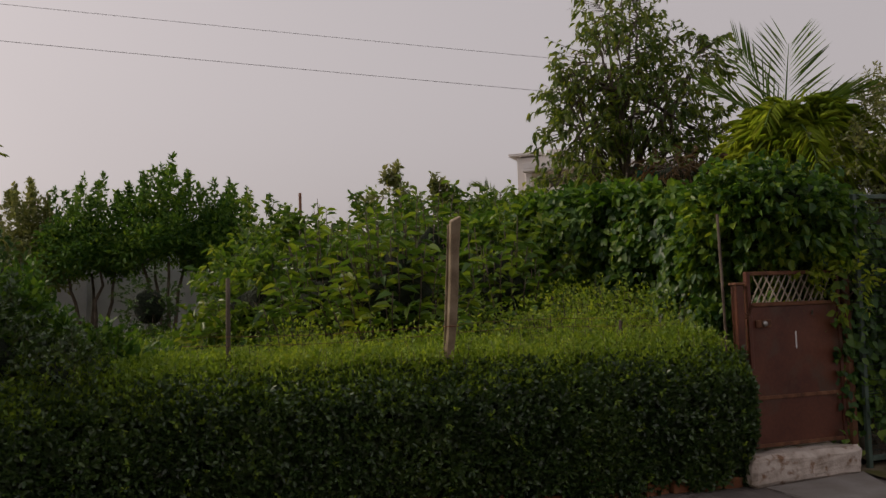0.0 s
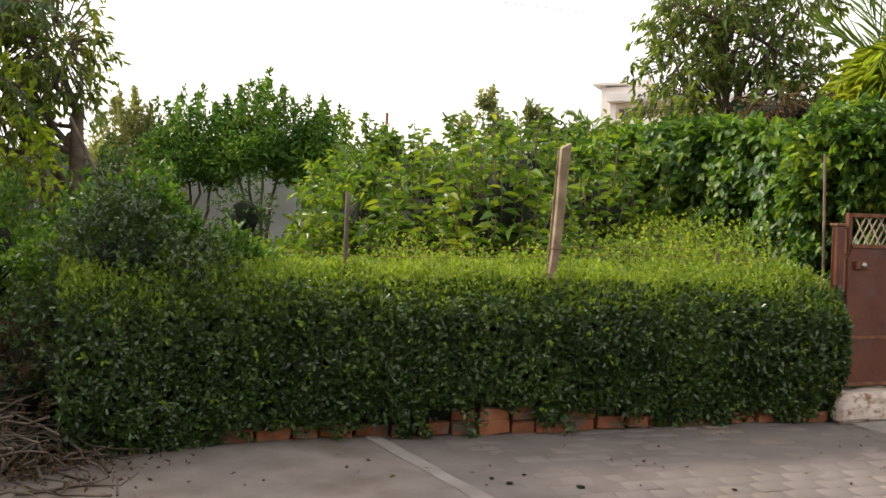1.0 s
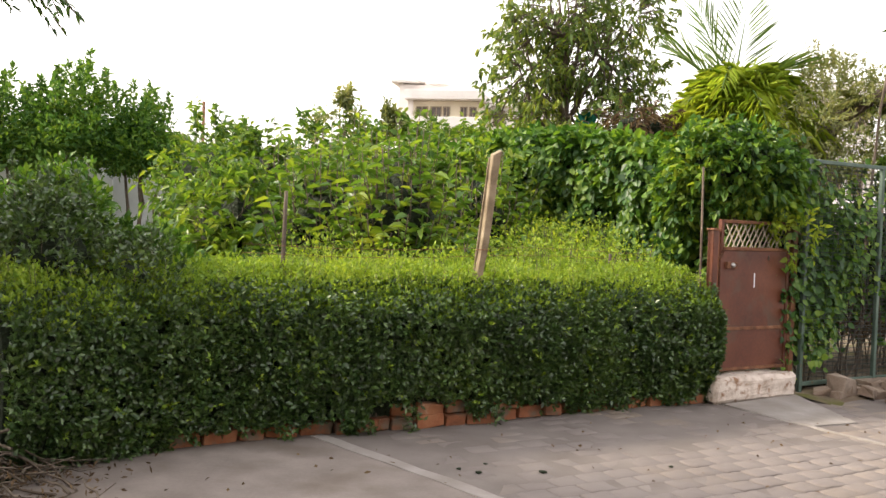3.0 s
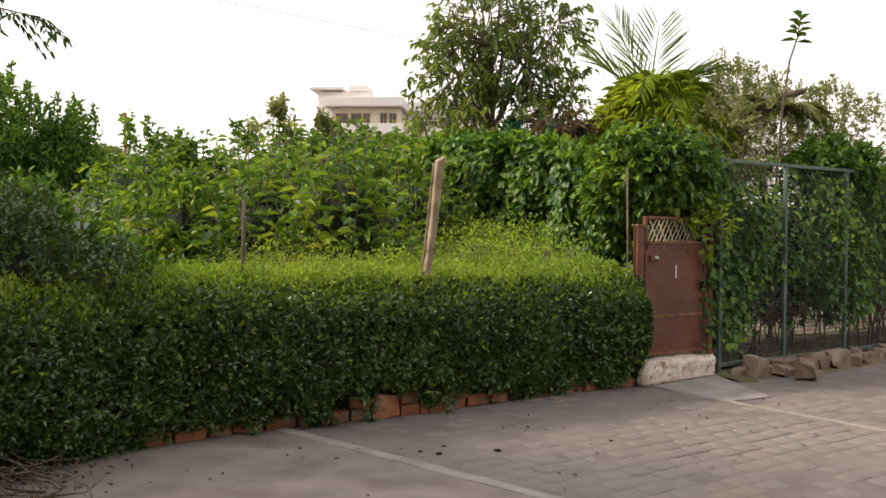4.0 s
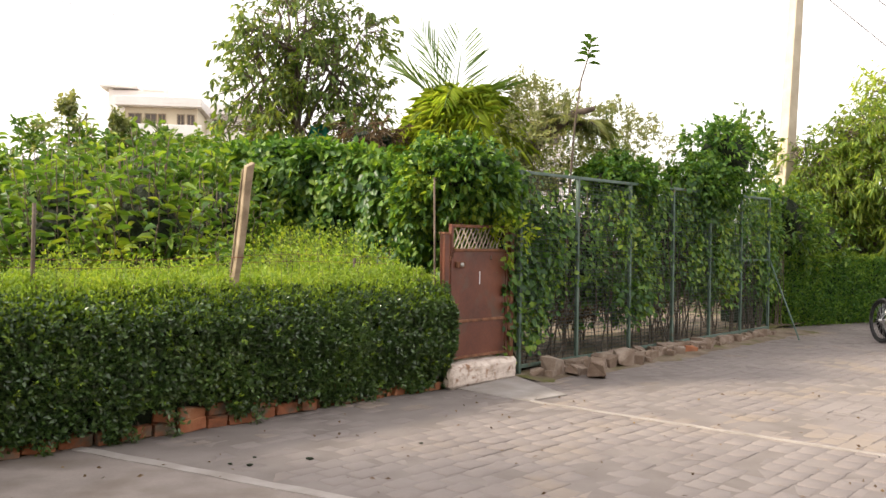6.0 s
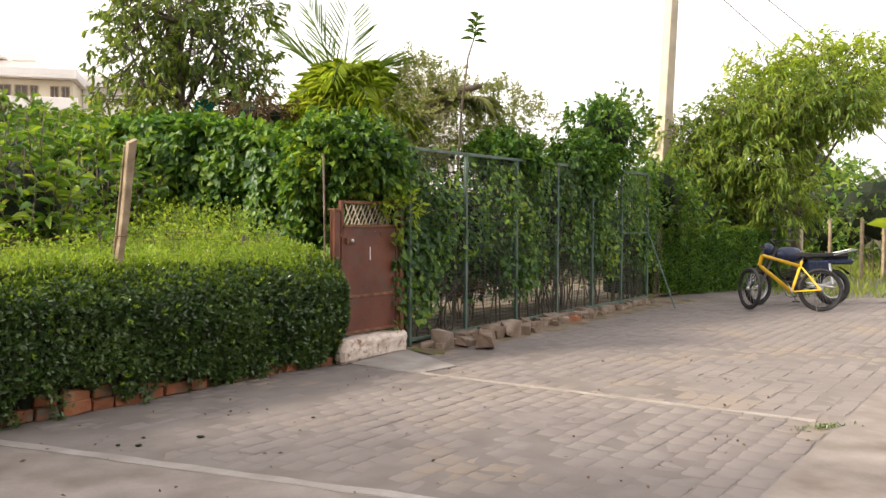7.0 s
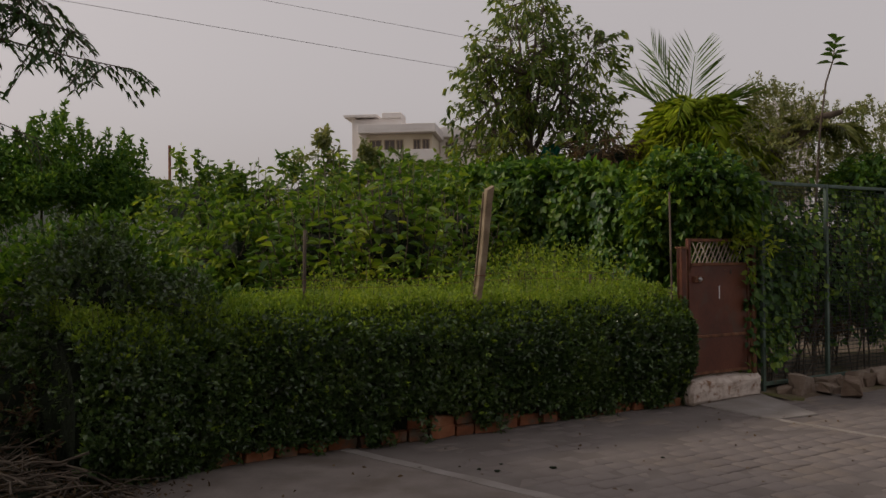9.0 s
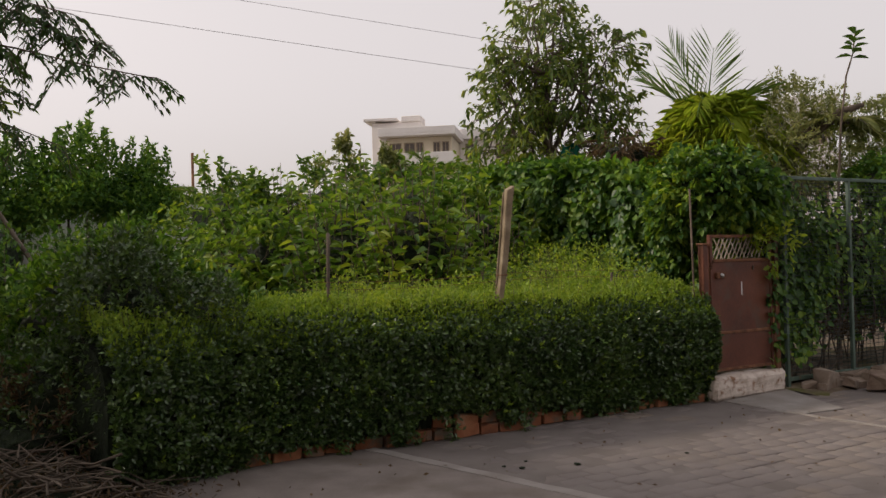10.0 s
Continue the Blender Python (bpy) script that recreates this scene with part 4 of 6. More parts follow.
# ---- main tree behind the creeper wall ----
tree("tree", (0.75, 14.1, 0), (0.7, 14.1, 4.6), 0.13,
     [((0.75, 14.0, 3.3), (1.25, 1.0, 0.7)), ((0.15, 14.0, 4.0), (0.7, 0.7, 0.65)), ((1.3, 14.0, 4.2), (0.8, 0.8, 0.7)), ((0.55, 14.0, 5.0), (0.85, 0.8, 0.65)),
      ((0.75, 14.1, 5.8), (0.6, 0.6, 0.5)), ((1.75, 14.0, 4.9), (0.55, 0.6, 0.5)), ((-0.1, 13.9, 4.55), (0.42, 0.45, 0.42)), ((2.0, 14.0, 3.7), (0.45, 0.5, 0.6)), ((0.8, 14.1, 2.6), (1.3, 0.9, 0.6))],
     0.12, 10000, M_TREE, "slender tree with loose drooping green leaves", ratio=0.42, droop=0.35, limbs=3)
x0, y0, z0 = 1.05, 13.45, 3.2
net = thing("shade_net", (x0, y0, z0 - 0.3), 0, "torn teal shade net caught in the branches", "net")
bm = bmesh.new()
g = [[bm.verts.new((-0.14 + 0.04 * i + 0.03 * math.sin(j * 2.0), 0.05 * math.sin(i * 1.3 + j), 0.07 * j + 0.03 * math.cos(i * 1.1))) for i in range(8)] for j in range(6)]
for j in range(5):
    for i in range(7):
        bm.faces.new((g[j][i], g[j][i + 1], g[j + 1][i + 1], g[j + 1][i]))
bmesh.ops.solidify(bm, geom=list(bm.faces), thickness=0.006)
part("cloth", bm, M_TEAL, net, smooth=True)
mound("dry_bush", (1.5, 10.4, 1.6), [((1.4, 10.4, 2.7), (0.28, 0.25, 0.24)), ((1.68, 10.4, 2.68), (0.22, 0.22, 0.2))], "dry_leaf", 0.1, 900, M_DRY, "withered brown bush top above the creeper", "shrub", heart=0.5, ratio=0.2, droop=0.5, lift=-0.6)


# ---- palm and neighbours ----
def frond(P, D, U, tubes, foot, way, long, rise, fall, leaf, n=34, width=1.0):
    """One feather frond: a curved midrib with leaflets on both sides."""
    way = unit(np.asarray(way, float))
    t = np.linspace(0, 1, 12)[:, None]
    rib = np.asarray(foot, float) + way * long * t + np.array((0, 0, 1.0)) * (rise * t - fall * t ** 2.2)
    tubes.add(rib, np.linspace(0.016, 0.003, 12))
    side = unit(np.cross(way, (0, 0, 1.0)))
    for k in range(n):
        u = 0.12 + 0.88 * k / n
        q = np.array([np.interp(u, t[:, 0], rib[:, i]) for i in range(3)])
        tan = unit(np.array([np.interp(min(u + 0.06, 1), t[:, 0], rib[:, i]) for i in range(3)]) - np.array([np.interp(u - 0.06, t[:, 0], rib[:, i]) for i in range(3)]))
        for sg in (1, -1):
            P.append(q)
            D.append(tan * 0.75 + side * sg * width * (1.15 - 0.6 * u) + np.array((0, 0, 0.18)) + rng.normal(0, 0.07, 3))
            U.append(leaf * (0.55 + 0.6 * math.sin(math.pi * min(1, 0.15 + 0.8 * u))))


palm = thing("palm", (2.62, 10.7, 0), 0, "young feather palm with spiky upright fronds", "palm")
P, D, U, tb = [], [], [], Tubes(6)
put("trunk", Tubes(8).add([(0, 0, 0), (0.02, 0, 1.2), (-0.02, 0, 2.4), (-0.08, 0, 3.0)], (0.12, 0.11, 0.09, 0.06)).mesh("palm_trunk"), M_BARK, palm, "fibrous brown trunk")
for way, long, rise, fall in (((-0.5, -0.1, 0), 0.45, 1.25, 0.2), ((-0.75, 0.1, 0), 0.75, 0.95, 0.3), ((0.75, 0.05, 0), 0.75, 0.85, 0.45), ((0.1, -0.3, 0), 0.25, 1.1, 0.1)):
    frond(P, D, U, tb, (-0.02, 0, 3.05), way, long, rise, fall, 0.6, 19, 1.1)
U = np.array(U)
put("fronds", blades("palm_leaflets", np.array(P), np.array(D), U, U * 0.03, fold=0.1, droop=0.08, tilt=0.3), M_PALM, palm, kind="stuff")
put("midrib", tb.mesh("midribs"), M_PALM, palm, "pale green midribs", kind="stuff")
P, D, U, tb = [], [], [], Tubes(6)
for a in np.linspace(0, 17.5, 30):
    frond(P, D, U, tb, (0.03, -0.05, rng.uniform(2.9, 3.35)), (math.cos(a), math.sin(a) * 0.8, 0), rng.uniform(0.4, 1.05), rng.uniform(0.15, 0.65), rng.uniform(0.5, 1.3), 0.26, 20, 0.8)
# shaggy young growth hanging from the crown
for k in range(2600):
    a, h = rng.random() * 6.283, rng.random()
    out = np.array((math.cos(a), math.sin(a) * 0.8, 0))
    P.append(out * (0.3 + 0.6 * h) * rng.uniform(0.6, 1.2) + np.array((0.08, -0.1, 3.42 - 0.8 * h)))
    D.append(out * 0.7 + rng.normal(0, 0.45, 3) + np.array((0, 0, 0.5 - 1.2 * h)))
    U.append(rng.uniform(0.12, 0.3))
U = np.array(U)
put("fronds", blades("palm_leaflets", np.array(P), np.array(D), U, U * 0.032, fold=0.1, droop=0.5, tilt=0.8), M_LIME, palm, "drooping yellow-green lower fronds", kind="stuff")
put("midrib", tb.mesh("midribs"), M_PALM, palm, kind="stuff")

# an old leaning palm stem with withered fronds
old = thing("palm", (3.35, 10.7, 0), 0, "leaning old palm with withered straw-coloured fronds", "palm")
put("trunk", Tubes(8).add([(0, 0, 0), (0.05, -0.05, 1.5), (0.15, -0.1, 2.4), (0.42, -0.2, 2.85), (0.85, -0.32, 3.15), (1.1, -0.4, 3.22)], (0.11, 0.1, 0.1, 0.09, 0.06, 0.03)).mesh("old_trunk"), M_BARK, old, "rough dark curved trunk")
P, D, U, tb = [], [], [], Tubes(6)
for a in (0.2, -0.5, 0.9, 2.6, -1.3, 3.5, 0.5):
    frond(P, D, U, tb, (0.75 + 0.2 * rng.random(), -0.32, 3.0), (math.cos(a), math.sin(a), 0), rng.uniform(0.3, 0.6), rng.uniform(0.0, 0.4), rng.uniform(0.1, 0.4), 0.22, 20, 0.7)
U = np.array(U)
put("fronds", blades("dry_leaflets", np.array(P), np.array(D), U, U * 0.06, droop=0.4, tilt=0.3), M_PALE, old, kind="stuff")
put("midrib", tb.mesh("midribs"), M_TWIG, old, kind="stuff")

stalk = thing("tall_sprig", (3.9, 9.85, 0), 0, "tall thin leaning stalk with a tuft of broad dark leaves", "plant")
put("stalk", Tubes(6).add([(0, 0, 0), (0.02, 0, 1.8), (0.1, 0.02, 2.9), (0.19, 0.05, 3.5), (0.28, 0.05, 3.78), (0.31, 0.05, 4.02)], (0.02, 0.016, 0.013, 0.011, 0.009, 0.005)).mesh("stalk"), M_BARK, stalk)
for k in range(13):
    a = k * 2.4
    h = k / 12
    foot = np.array([(0.27 + 0.05 * h, 0.05, 3.72 + 0.3 * h)])
    way = np.array([(math.cos(a), 0.55 * math.sin(a), 0.12 + 0.5 * h)])
    put("leaf", blades("broad_leaf", foot, way, 0.2 - 0.05 * h, 0.1, droop=0.18, tilt=0.15), M_DARK, stalk)
for k, (s, n, z, r, c) in enumerate(((1.3, 1.2, 2.5, (0.6, 0.5, 0.45), 2200), (2.0, 1.3, 2.75, (0.75, 0.6, 0.6), 3400), (2.9, 1.3, 2.65, (0.7, 0.6, 0.6), 2600), (2.3, 1.5, 3.2, (0.6, 0.5, 0.4), 2000), (3.8, 1.4, 2.4, (0.7, 0.5, 0.5), 1900), (3.3, 1.0, 2.95, (0.55, 0.45, 0.45), 1700), (4.2, 1.1, 2.75, (0.6, 0.45, 0.5), 1700))):
    x, y = fence_xy(s, n)
    mound("shrub", (x, y, 0.3), [((x, y, z), r)], "pale_leaf", 0.065, c, M_PALE if k != 2 else M_TREE, "thin airy bush with pale dusty leaves behind the fence", "shrub", "airy bushes behind the fence", heart=0, stems=14, ratio=0.35, spikes=6)

# ---- garden: shrubs, post, stakes, weeds ----
def broad_shrub(base, high, wide, stems, leaf, label):
    """Many stems fan out of one foot; long arching leaves stand in whorls round their upper halves."""
    ob = thing("shrub", base, 0, label, "shrub", "garden shrubs")
    tubes, P, D, U, L = Tubes(5), [], [], [], []
    for k in range(stems):
        a, q = k * 2.4, math.sqrt((k + 0.5) / stems)
        tip = np.array((wide * q * math.cos(a), wide * q * math.sin(a), high * (1 - 0.5 * q * q) * rng.uniform(0.6, 1.06)))
        p = bend((0.12 * math.cos(a), 0.12 * math.sin(a), -0.05), tip, -0.06 * q, 7, 0.02)
        tubes.add(p, np.linspace(0.014, 0.004, 7))
        n = int(rng.integers(15, 22))
        for j in range(n):
            u = 0.4 + 0.6 * (j + rng.random()) / n
            f = np.array([np.interp(u, np.linspace(0, 1, 7), p[:, i]) for i in range(3)])
            b = j * 2.4 + k
            out = np.array((math.cos(b), math.sin(b), 0.0))
            P.append(f)
            D.append(out + np.array((0, 0, 0.05 + 0.9 * (u - 0.4))) + rng.normal(0, 0.35, 3))
            U.append(np.array((0, 0, 1.0)) - out * 0.2)
            L.append(leaf * (1.2 - 0.55 * (u - 0.4)) * rng.uniform(0.75, 1.15))
    L = np.array(L)
    put("foliage", blades("broad_leaf", np.array(P), np.array(D), L, L * rng.uniform(0.34, 0.44, len(L)), fold=0.14, droop=0.4, up=np.array(U), tilt=0.4), M_SHRUB, ob, kind="stuff")
    put("stemwork", tubes.mesh("shrub_stems"), M_BARK, ob, "thin brown stems", kind="stuff")
    # core coloured near-black in place of shade between the stems
    part("heart", lumpy((0, 0, high * 0.4), (wide * 0.55, wide * 0.55, high * 0.36), base[0], 0.35, 2), M_HEART, ob, "solid near-black core, inner shade put in its colour")
    return ob


for x, y, high, wide, stems in ((-0.95, 8.0, 1.95, 0.75, 66), (-1.75, 8.6, 1.9, 0.85, 70), (-0.3, 9.1, 1.9, 0.7, 56), (-1.2, 10.0, 2.35, 0.9, 70), (-2.5, 10.3, 2.1, 0.95, 66), (-0.5, 11.2, 2.3, 0.8, 56),
                                (-3.5, 12.2, 2.55, 1.05, 70), (-2.3, 12.3, 2.75, 1.0, 70), (-1.2, 12.6, 2.65, 0.9, 60), (-4.7, 13.4, 2.6, 1.05, 64), (0.05, 8.35, 1.0, 0.45, 22), (-0.35, 7.35, 0.95, 0.4, 18)):
    broad_shrub((x, y, 0.4), high, wide, int(stems * 1.7), 0.19 if y < 9.5 else 0.18, "leafy garden shrub with long arching light green leaves")
for x, y, z, r in ((-4.6, 13.0, 2.0, 0.95), (-3.6, 11.6, 1.75, 0.85), (-2.9, 13.4, 2.2, 0.9), (-1.7, 13.4, 2.25, 0.85), (-0.7, 12.6, 2.05, 0.8), (-1.9, 11.2, 1.8, 0.8), (-0.4, 10.2, 1.65, 0.65), (-3.0, 9.4, 1.3, 0.7)):
    mound("shrub", (x, y, 0.4), [((x, y, z), (r, r * 0.8, r * 0.85)), ((x + 0.25, y - 0.1, z - 0.45), (r * 0.9, r * 0.8, r * 0.7))], "shrub_leaf", 0.14, 2600, M_SHRUB, "dense leafy shrub at the back of the garden",
          group="garden shrubs", ratio=0.4, droop=0.3, heart=0.6, lift=0.4, spikes=5, stems=6)
# taller flowering stems and small palms at the back
for x, y, z in ((-2.6, 12.9, 3.5), (-1.9, 13.0, 3.3)):
    mound("shrub", (x, y, 0.4), [((x, y, z - 0.75), (0.3, 0.3, 0.6))], "shrub_leaf", 0.1, 320, M_PALE, "tall flowering stems above the garden shrubs", group="flowering stems", heart=0, stems=9, spikes=5)
for x, y, z in ((-6.0, 16.2, 2.7), (-1.3, 14.6, 3.0)):
    sp = thing("palm", (x, y, 0.4), 0, "small spiky palm among the garden shrubs", "palm", "small palms")
    P, D, U, tb = [], [], [], Tubes(4)
    for a in np.linspace(0, 6, 11):
        frond(P, D, U, tb, (0, 0, z - 0.6), (math.cos(a), math.sin(a), 0), 0.55, rng.uniform(0.5, 0.95), 0.5, 0.3, 16, 0.6)
    U = np.array(U)
    put("fronds", blades("palm_leaflets", np.array(P), np.array(D), U, U * 0.05, tilt=0.3), M_PALM, sp, kind="stuff")
    tb.add([(0, 0, 0), (0, 0, z - 0.55)], (0.07, 0.05))
    put("stem", tb.mesh("stem"), M_BARK, sp)

# weeds: thin upright stalks with small yellow-green leaves
def weed_patch(name, spots, label, mat=M_WEED, leaf=0.045, tall=(0.45, 0.75)):
    ob = thing(name, (*spots[0][:2], 0.45), 0, label, "weeds")
    off = np.array((*spots[0][:2], 0.45))
    P, D = [], []
    tb = Tubes(4)
    for x, y, r, count, z in spots:
        for i in range(count):
            a, q = rng.random() * 6.28, r * math.sqrt(rng.random())
            foot = np.array((x + q * math.cos(a), y + q * math.sin(a), 0.4)) - off
            h = (z - 0.4) * rng.uniform(0.7, 1.08)
            tip = foot + np.array((rng.normal(0, 0.1), rng.normal(0, 0.1), h))
            if i % 3 == 0:
                tb.add(np.stack([foot, tip]), (0.004, 0.0015))
            k = 17
            u = 0.35 + 0.68 * rng.random(k)[:, None]
            P.append(foot + (tip - foot) * u + rng.normal(0, 0.035, (k, 3)))
            D.append(rng.normal(0, 0.8, (k, 3)) + np.array((0, 0, 0.35)))
    P, D = np.concatenate(P), np.concatenate(D)
    s = rng.uniform(0.6, 1.3, len(P)) * leaf
    put("foliage", small_blades("weed_leaves", P, D, s, s * 0.5), mat, ob, kind="stuff")
    put("stemwork", tb.mesh("weed_stems"), M_TWIG, ob, kind="stuff")
    return ob


def back_of_hedge(d, q):
    c, b = hedge_at(np.array(d))
    return c[0] + b[0] * q, c[1] + b[1] * q


weed_patch("weeds", [(*back_of_hedge(d, q), 0.5, 190, z) for d, q, z in ((2.9, 0.9, 1.2), (3.5, 0.95, 1.25), (4.1, 0.95, 1.28), (4.6, 1.0, 1.3), (5.0, 0.9, 1.26), (4.4, 1.8, 1.42), (4.9, 1.7, 1.42), (3.7, 1.8, 1.38), (5.2, 1.3, 1.42), (2.6, 1.5, 1.3), (5.3, 1.9, 1.5), (4.8, 2.3, 1.5), (5.1, 2.6, 1.55), (4.2, 2.4, 1.45))],
           "yellow-green weeds standing behind the hedge")
weed_patch("weeds", [(*back_of_hedge(d, q), 0.55, 130, z) for d, q, z in ((1.2, 1.1, 1.05), (1.8, 1.2, 1.02), (2.4, 1.2, 1.05), (1.0, 2.2, 1.1), (2.0, 2.2, 1.1))],
           "low dark green ferny weeds in the garden bed", M_SHRUB, 0.06)
weed_patch("weeds", [(x, y, 1.5, 260, z) for x, y, z in ((-4.5, 10.5, 1.0), (-5.5, 12.5, 1.0), (-6.8, 14.5, 1.1), (-4.7, 14, 1.15), (-3.2, 7.6, 0.95), (-8.6, 15.2, 1.1))],
           "mixed green undergrowth across the garden", M_SHRUB, 0.08)
weed_patch("weeds", [(*fence_xy(s, n), 0.22, 26, 0.62) for s, n in ((1.3, 0.4), (1.9, 0.5), (3.2, 0.4), (3.8, 0.5), (5.8, 0.5))], "dry yellow weeds behind the fence foot", M_DRY, 0.05)

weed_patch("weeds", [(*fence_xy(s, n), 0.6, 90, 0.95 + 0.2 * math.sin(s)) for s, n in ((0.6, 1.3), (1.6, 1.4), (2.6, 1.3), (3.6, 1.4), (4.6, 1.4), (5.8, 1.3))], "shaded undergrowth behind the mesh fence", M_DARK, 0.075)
post = thing("timber_post", (-0.2, 6.72, 0.2), 0, "leaning split timber post standing in the hedge", "post")
m = look((0, 0, 0), (0.2, -0.27, 1.87))
bm = boxed((-0.034, -0.025, -1.86), (0.028, 0.025, 0.1), 0.006)
bmesh.ops.subdivide_edges(bm, edges=[e for e in bm.edges if abs(e.verts[0].co.z - e.verts[1].co.z) > 0.5], cuts=14)
for v in bm.verts:
    v.co.x += 0.012 * noise.noise(Vector((v.co.z * 3, v.co.x * 40, 1))) + 0.008 * (v.co.z > -1)
    v.co.y += 0.009 * noise.noise(Vector((v.co.z * 4, v.co.x * 40, 7)))
    v.co.z += 0.03 * (v.co.x > 0) * (v.co.z < -1.8)
bm.transform(m)
part("timber", bm, M_WOOD, post)
bm = boxed((0.005, 0.022, -1.8), (0.04, 0.036, -0.7), 0.004)
bm.transform(m)
part("splint", bm, M_WOOD, post, "split timber strip")
for z in (-1.1, -0.82):
    tb = Tubes(4)
    tb.add([m @ Vector((0.055 * math.cos(a), 0.045 * math.sin(a), z + 0.01 * math.sin(a))) for a in np.linspace(0, 6.28, 12)], 0.004)
    put("wire_tie", tb.mesh("wire_tie"), M_RUST, post, "rusty wire wound round it")
for x, y, z, tilt in ((-1.47, 5.97, 1.66, 0.02), (0.95, 7.75, 1.26, 0.03)):
    st = thing("wooden_stake", (x, y, 0.4), 0, "weathered thin wooden stake in the weeds", "stake", "wooden stakes")
    put("stake_body", Tubes(6).add([(0, 0, 0), (tilt * 0.5, 0, (z - 0.4) / 2), (tilt, 0, z - 0.4)], (0.019, 0.017, 0.015)).mesh("stake"), M_TWIG, st)
# wires strung along behind the hedge
for z0 in (1.22, 1.28):
    pts = [(*back_of_hedge(d, 0.33), z0 + 0.02 * math.sin(d * 2)) for d in frange(1.5, 5.3, 0.4)]
    wire = thing("fence_wire", (0, 6.5, 1), 0, "thin rusty wire strung behind the hedge", "wire", "strung wires")
    put("wire", Tubes(4).add(np.array(pts) - np.array((0, 6.5, 1)), 0.0016).mesh("wire"), M_RUST, wire)

# ---- round trees before the boundary wall ----
def round_tree(base, crown, high, wide, spikes, mat, label):
    """Several thin trunks that fork into a dense crown with upright leafy shoots."""
    ob = thing("round_tree", base, 0, label, "tree", "round trees")
    for k in range(4):
        a = k * 1.7 + base[0]
        top = (0.5 * wide * math.cos(a), 0.5 * wide * math.sin(a), crown)
        put("trunk", Tubes(6).add(bend((0.1 * math.cos(a), 0.1 * math.sin(a), -0.05), top, 0, 7, 0.04), np.linspace(0.05, 0.025, 7)).mesh("trunk"), M_BARK, ob, "thin dark trunk")
    P, D = [], []
    for k in range(84):
        a, q = k * 2.4, math.sqrt((k + 0.5) / 84)
        c = np.array((wide * q * math.cos(a), wide * q * math.sin(a), crown + 0.05 + high * math.sqrt(max(0.05, 1 - q * q)) * rng.uniform(0.0, 1.0)))
        p, out = ball(100, c, (0.36, 0.36, 0.3), 0.3)
        P.append(p)
        D.append(out * 0.6 + rng.normal(0, 0.5, p.shape) + np.array((0, 0, 0.25)))
    for k in range(spikes):
        a, q = k * 2.4 + 1, 0.85 * math.sqrt((k + 0.5) / spikes)
        foot = np.array((wide * q * math.cos(a), wide * q * math.sin(a), crown + 0.2 + high * math.sqrt(1 - q * q) * 0.85))
        tall = rng.uniform(0.35, 0.8)
        u = rng.random(90)[:, None]
        P.append(foot + np.array((rng.normal(0, 0.05), rng.normal(0, 0.05), tall)) * u + rng.normal(0, 0.07, (90, 3)) * (1.15 - u))
        D.append(rng.normal(0, 0.6, (90, 3)) + np.array((0, 0, 0.6)))
    P, D = np.concatenate(P), np.concatenate(D)
    L = rng.uniform(0.08, 0.14, len(P))
    put("crown", blades("leaf", P, D, L, L * 0.45), mat, ob, kind="stuff")
    return ob


round_tree((-7.6, 16.9, 0.4), 1.95, 1.15, 0.7, 9, M_BUSH, "bushy round tree with dark leaves and thin dark trunks")
round_tree((-8.8, 16.5, 0.4), 2.1, 1.55, 0.9, 14, M_BUSH, "larger bushy round tree with upright leafy shoots")
round_tree((-10.3, 16.2, 0.4), 1.9, 1.35, 0.95, 12, M_BUSH, "bushy round tree with dark leaves over the white wall")
round_tree((-11.8, 16.0, 0.4), 1.7, 1.7, 0.85, 13, M_PALE, "pale thin-leaved tree beside the round trees")
mound("shrub", (-7.9, 14.6, 0.4), [((-7.9, 14.6, 1.55), (0.5, 0.45, 0.55))], "leaf", 0.09, 900, M_DARK, "small dark bush before the white wall", heart=0.6)

# ---- wild growth at the hedge's far corner ----
mound("shrub", (-2.75, 5.9, 0.2), [((-2.95, 5.75, 1.0), (0.48, 0.5, 0.66)), ((-3.6, 6.1, 0.95), (0.75, 0.6, 0.6)), ((-2.35, 5.75, 0.95), (0.3, 0.3, 0.36)), ((-3.1, 5.3, 0.5), (0.42, 0.35, 0.45))], "leaf", 0.072, 19000, M_BUSH, "overgrown green bush at the end of the hedge", ratio=0.5, small=True, heart=0.6, spikes=6)
mound("shrub", (-4.4, 6.2, 0.0), [((-4.4, 6.75, 0.75), (0.9, 0.55, 0.75)), ((-4.6, 5.6, 0.25), (0.8, 0.5, 0.35)), ((-5.3, 6.4, 0.9), (0.8, 0.7, 0.8))], "leaf", 0.075, 12000, M_BUSH, "straggling green bush beside the dry brush", ratio=0.45, small=True, heart=0.6, spikes=5)
mound("shrub", (-2.9, 4.9, 0.0), [((-2.72, 4.95, 0.55), (0.42, 0.42, 0.55)), ((-3.15, 5.0, 0.45), (0.45, 0.4, 0.45)), ((-3.75, 5.25, 0.4), (0.6, 0.45, 0.4))], "leaf", 0.045, 13000, M_HEDGE, "unclipped dark green end of the hedge", ratio=0.46, small=True, heart=0.75, spikes=3)
mound("shrub", (-2.7, 5.2, 0.0), [((-2.72, 5.15, 1.0), (0.4, 0.4, 0.58)), ((-2.3, 5.3, 0.92), (0.32, 0.3, 0.36)), ((-2.95, 5.5, 1.15), (0.4, 0.35, 0.5))], "leaf", 0.05, 15000, M_HEDGE, "tall unclipped dark green head of the hedge", ratio=0.48, small=True, heart=0.72, spikes=5)
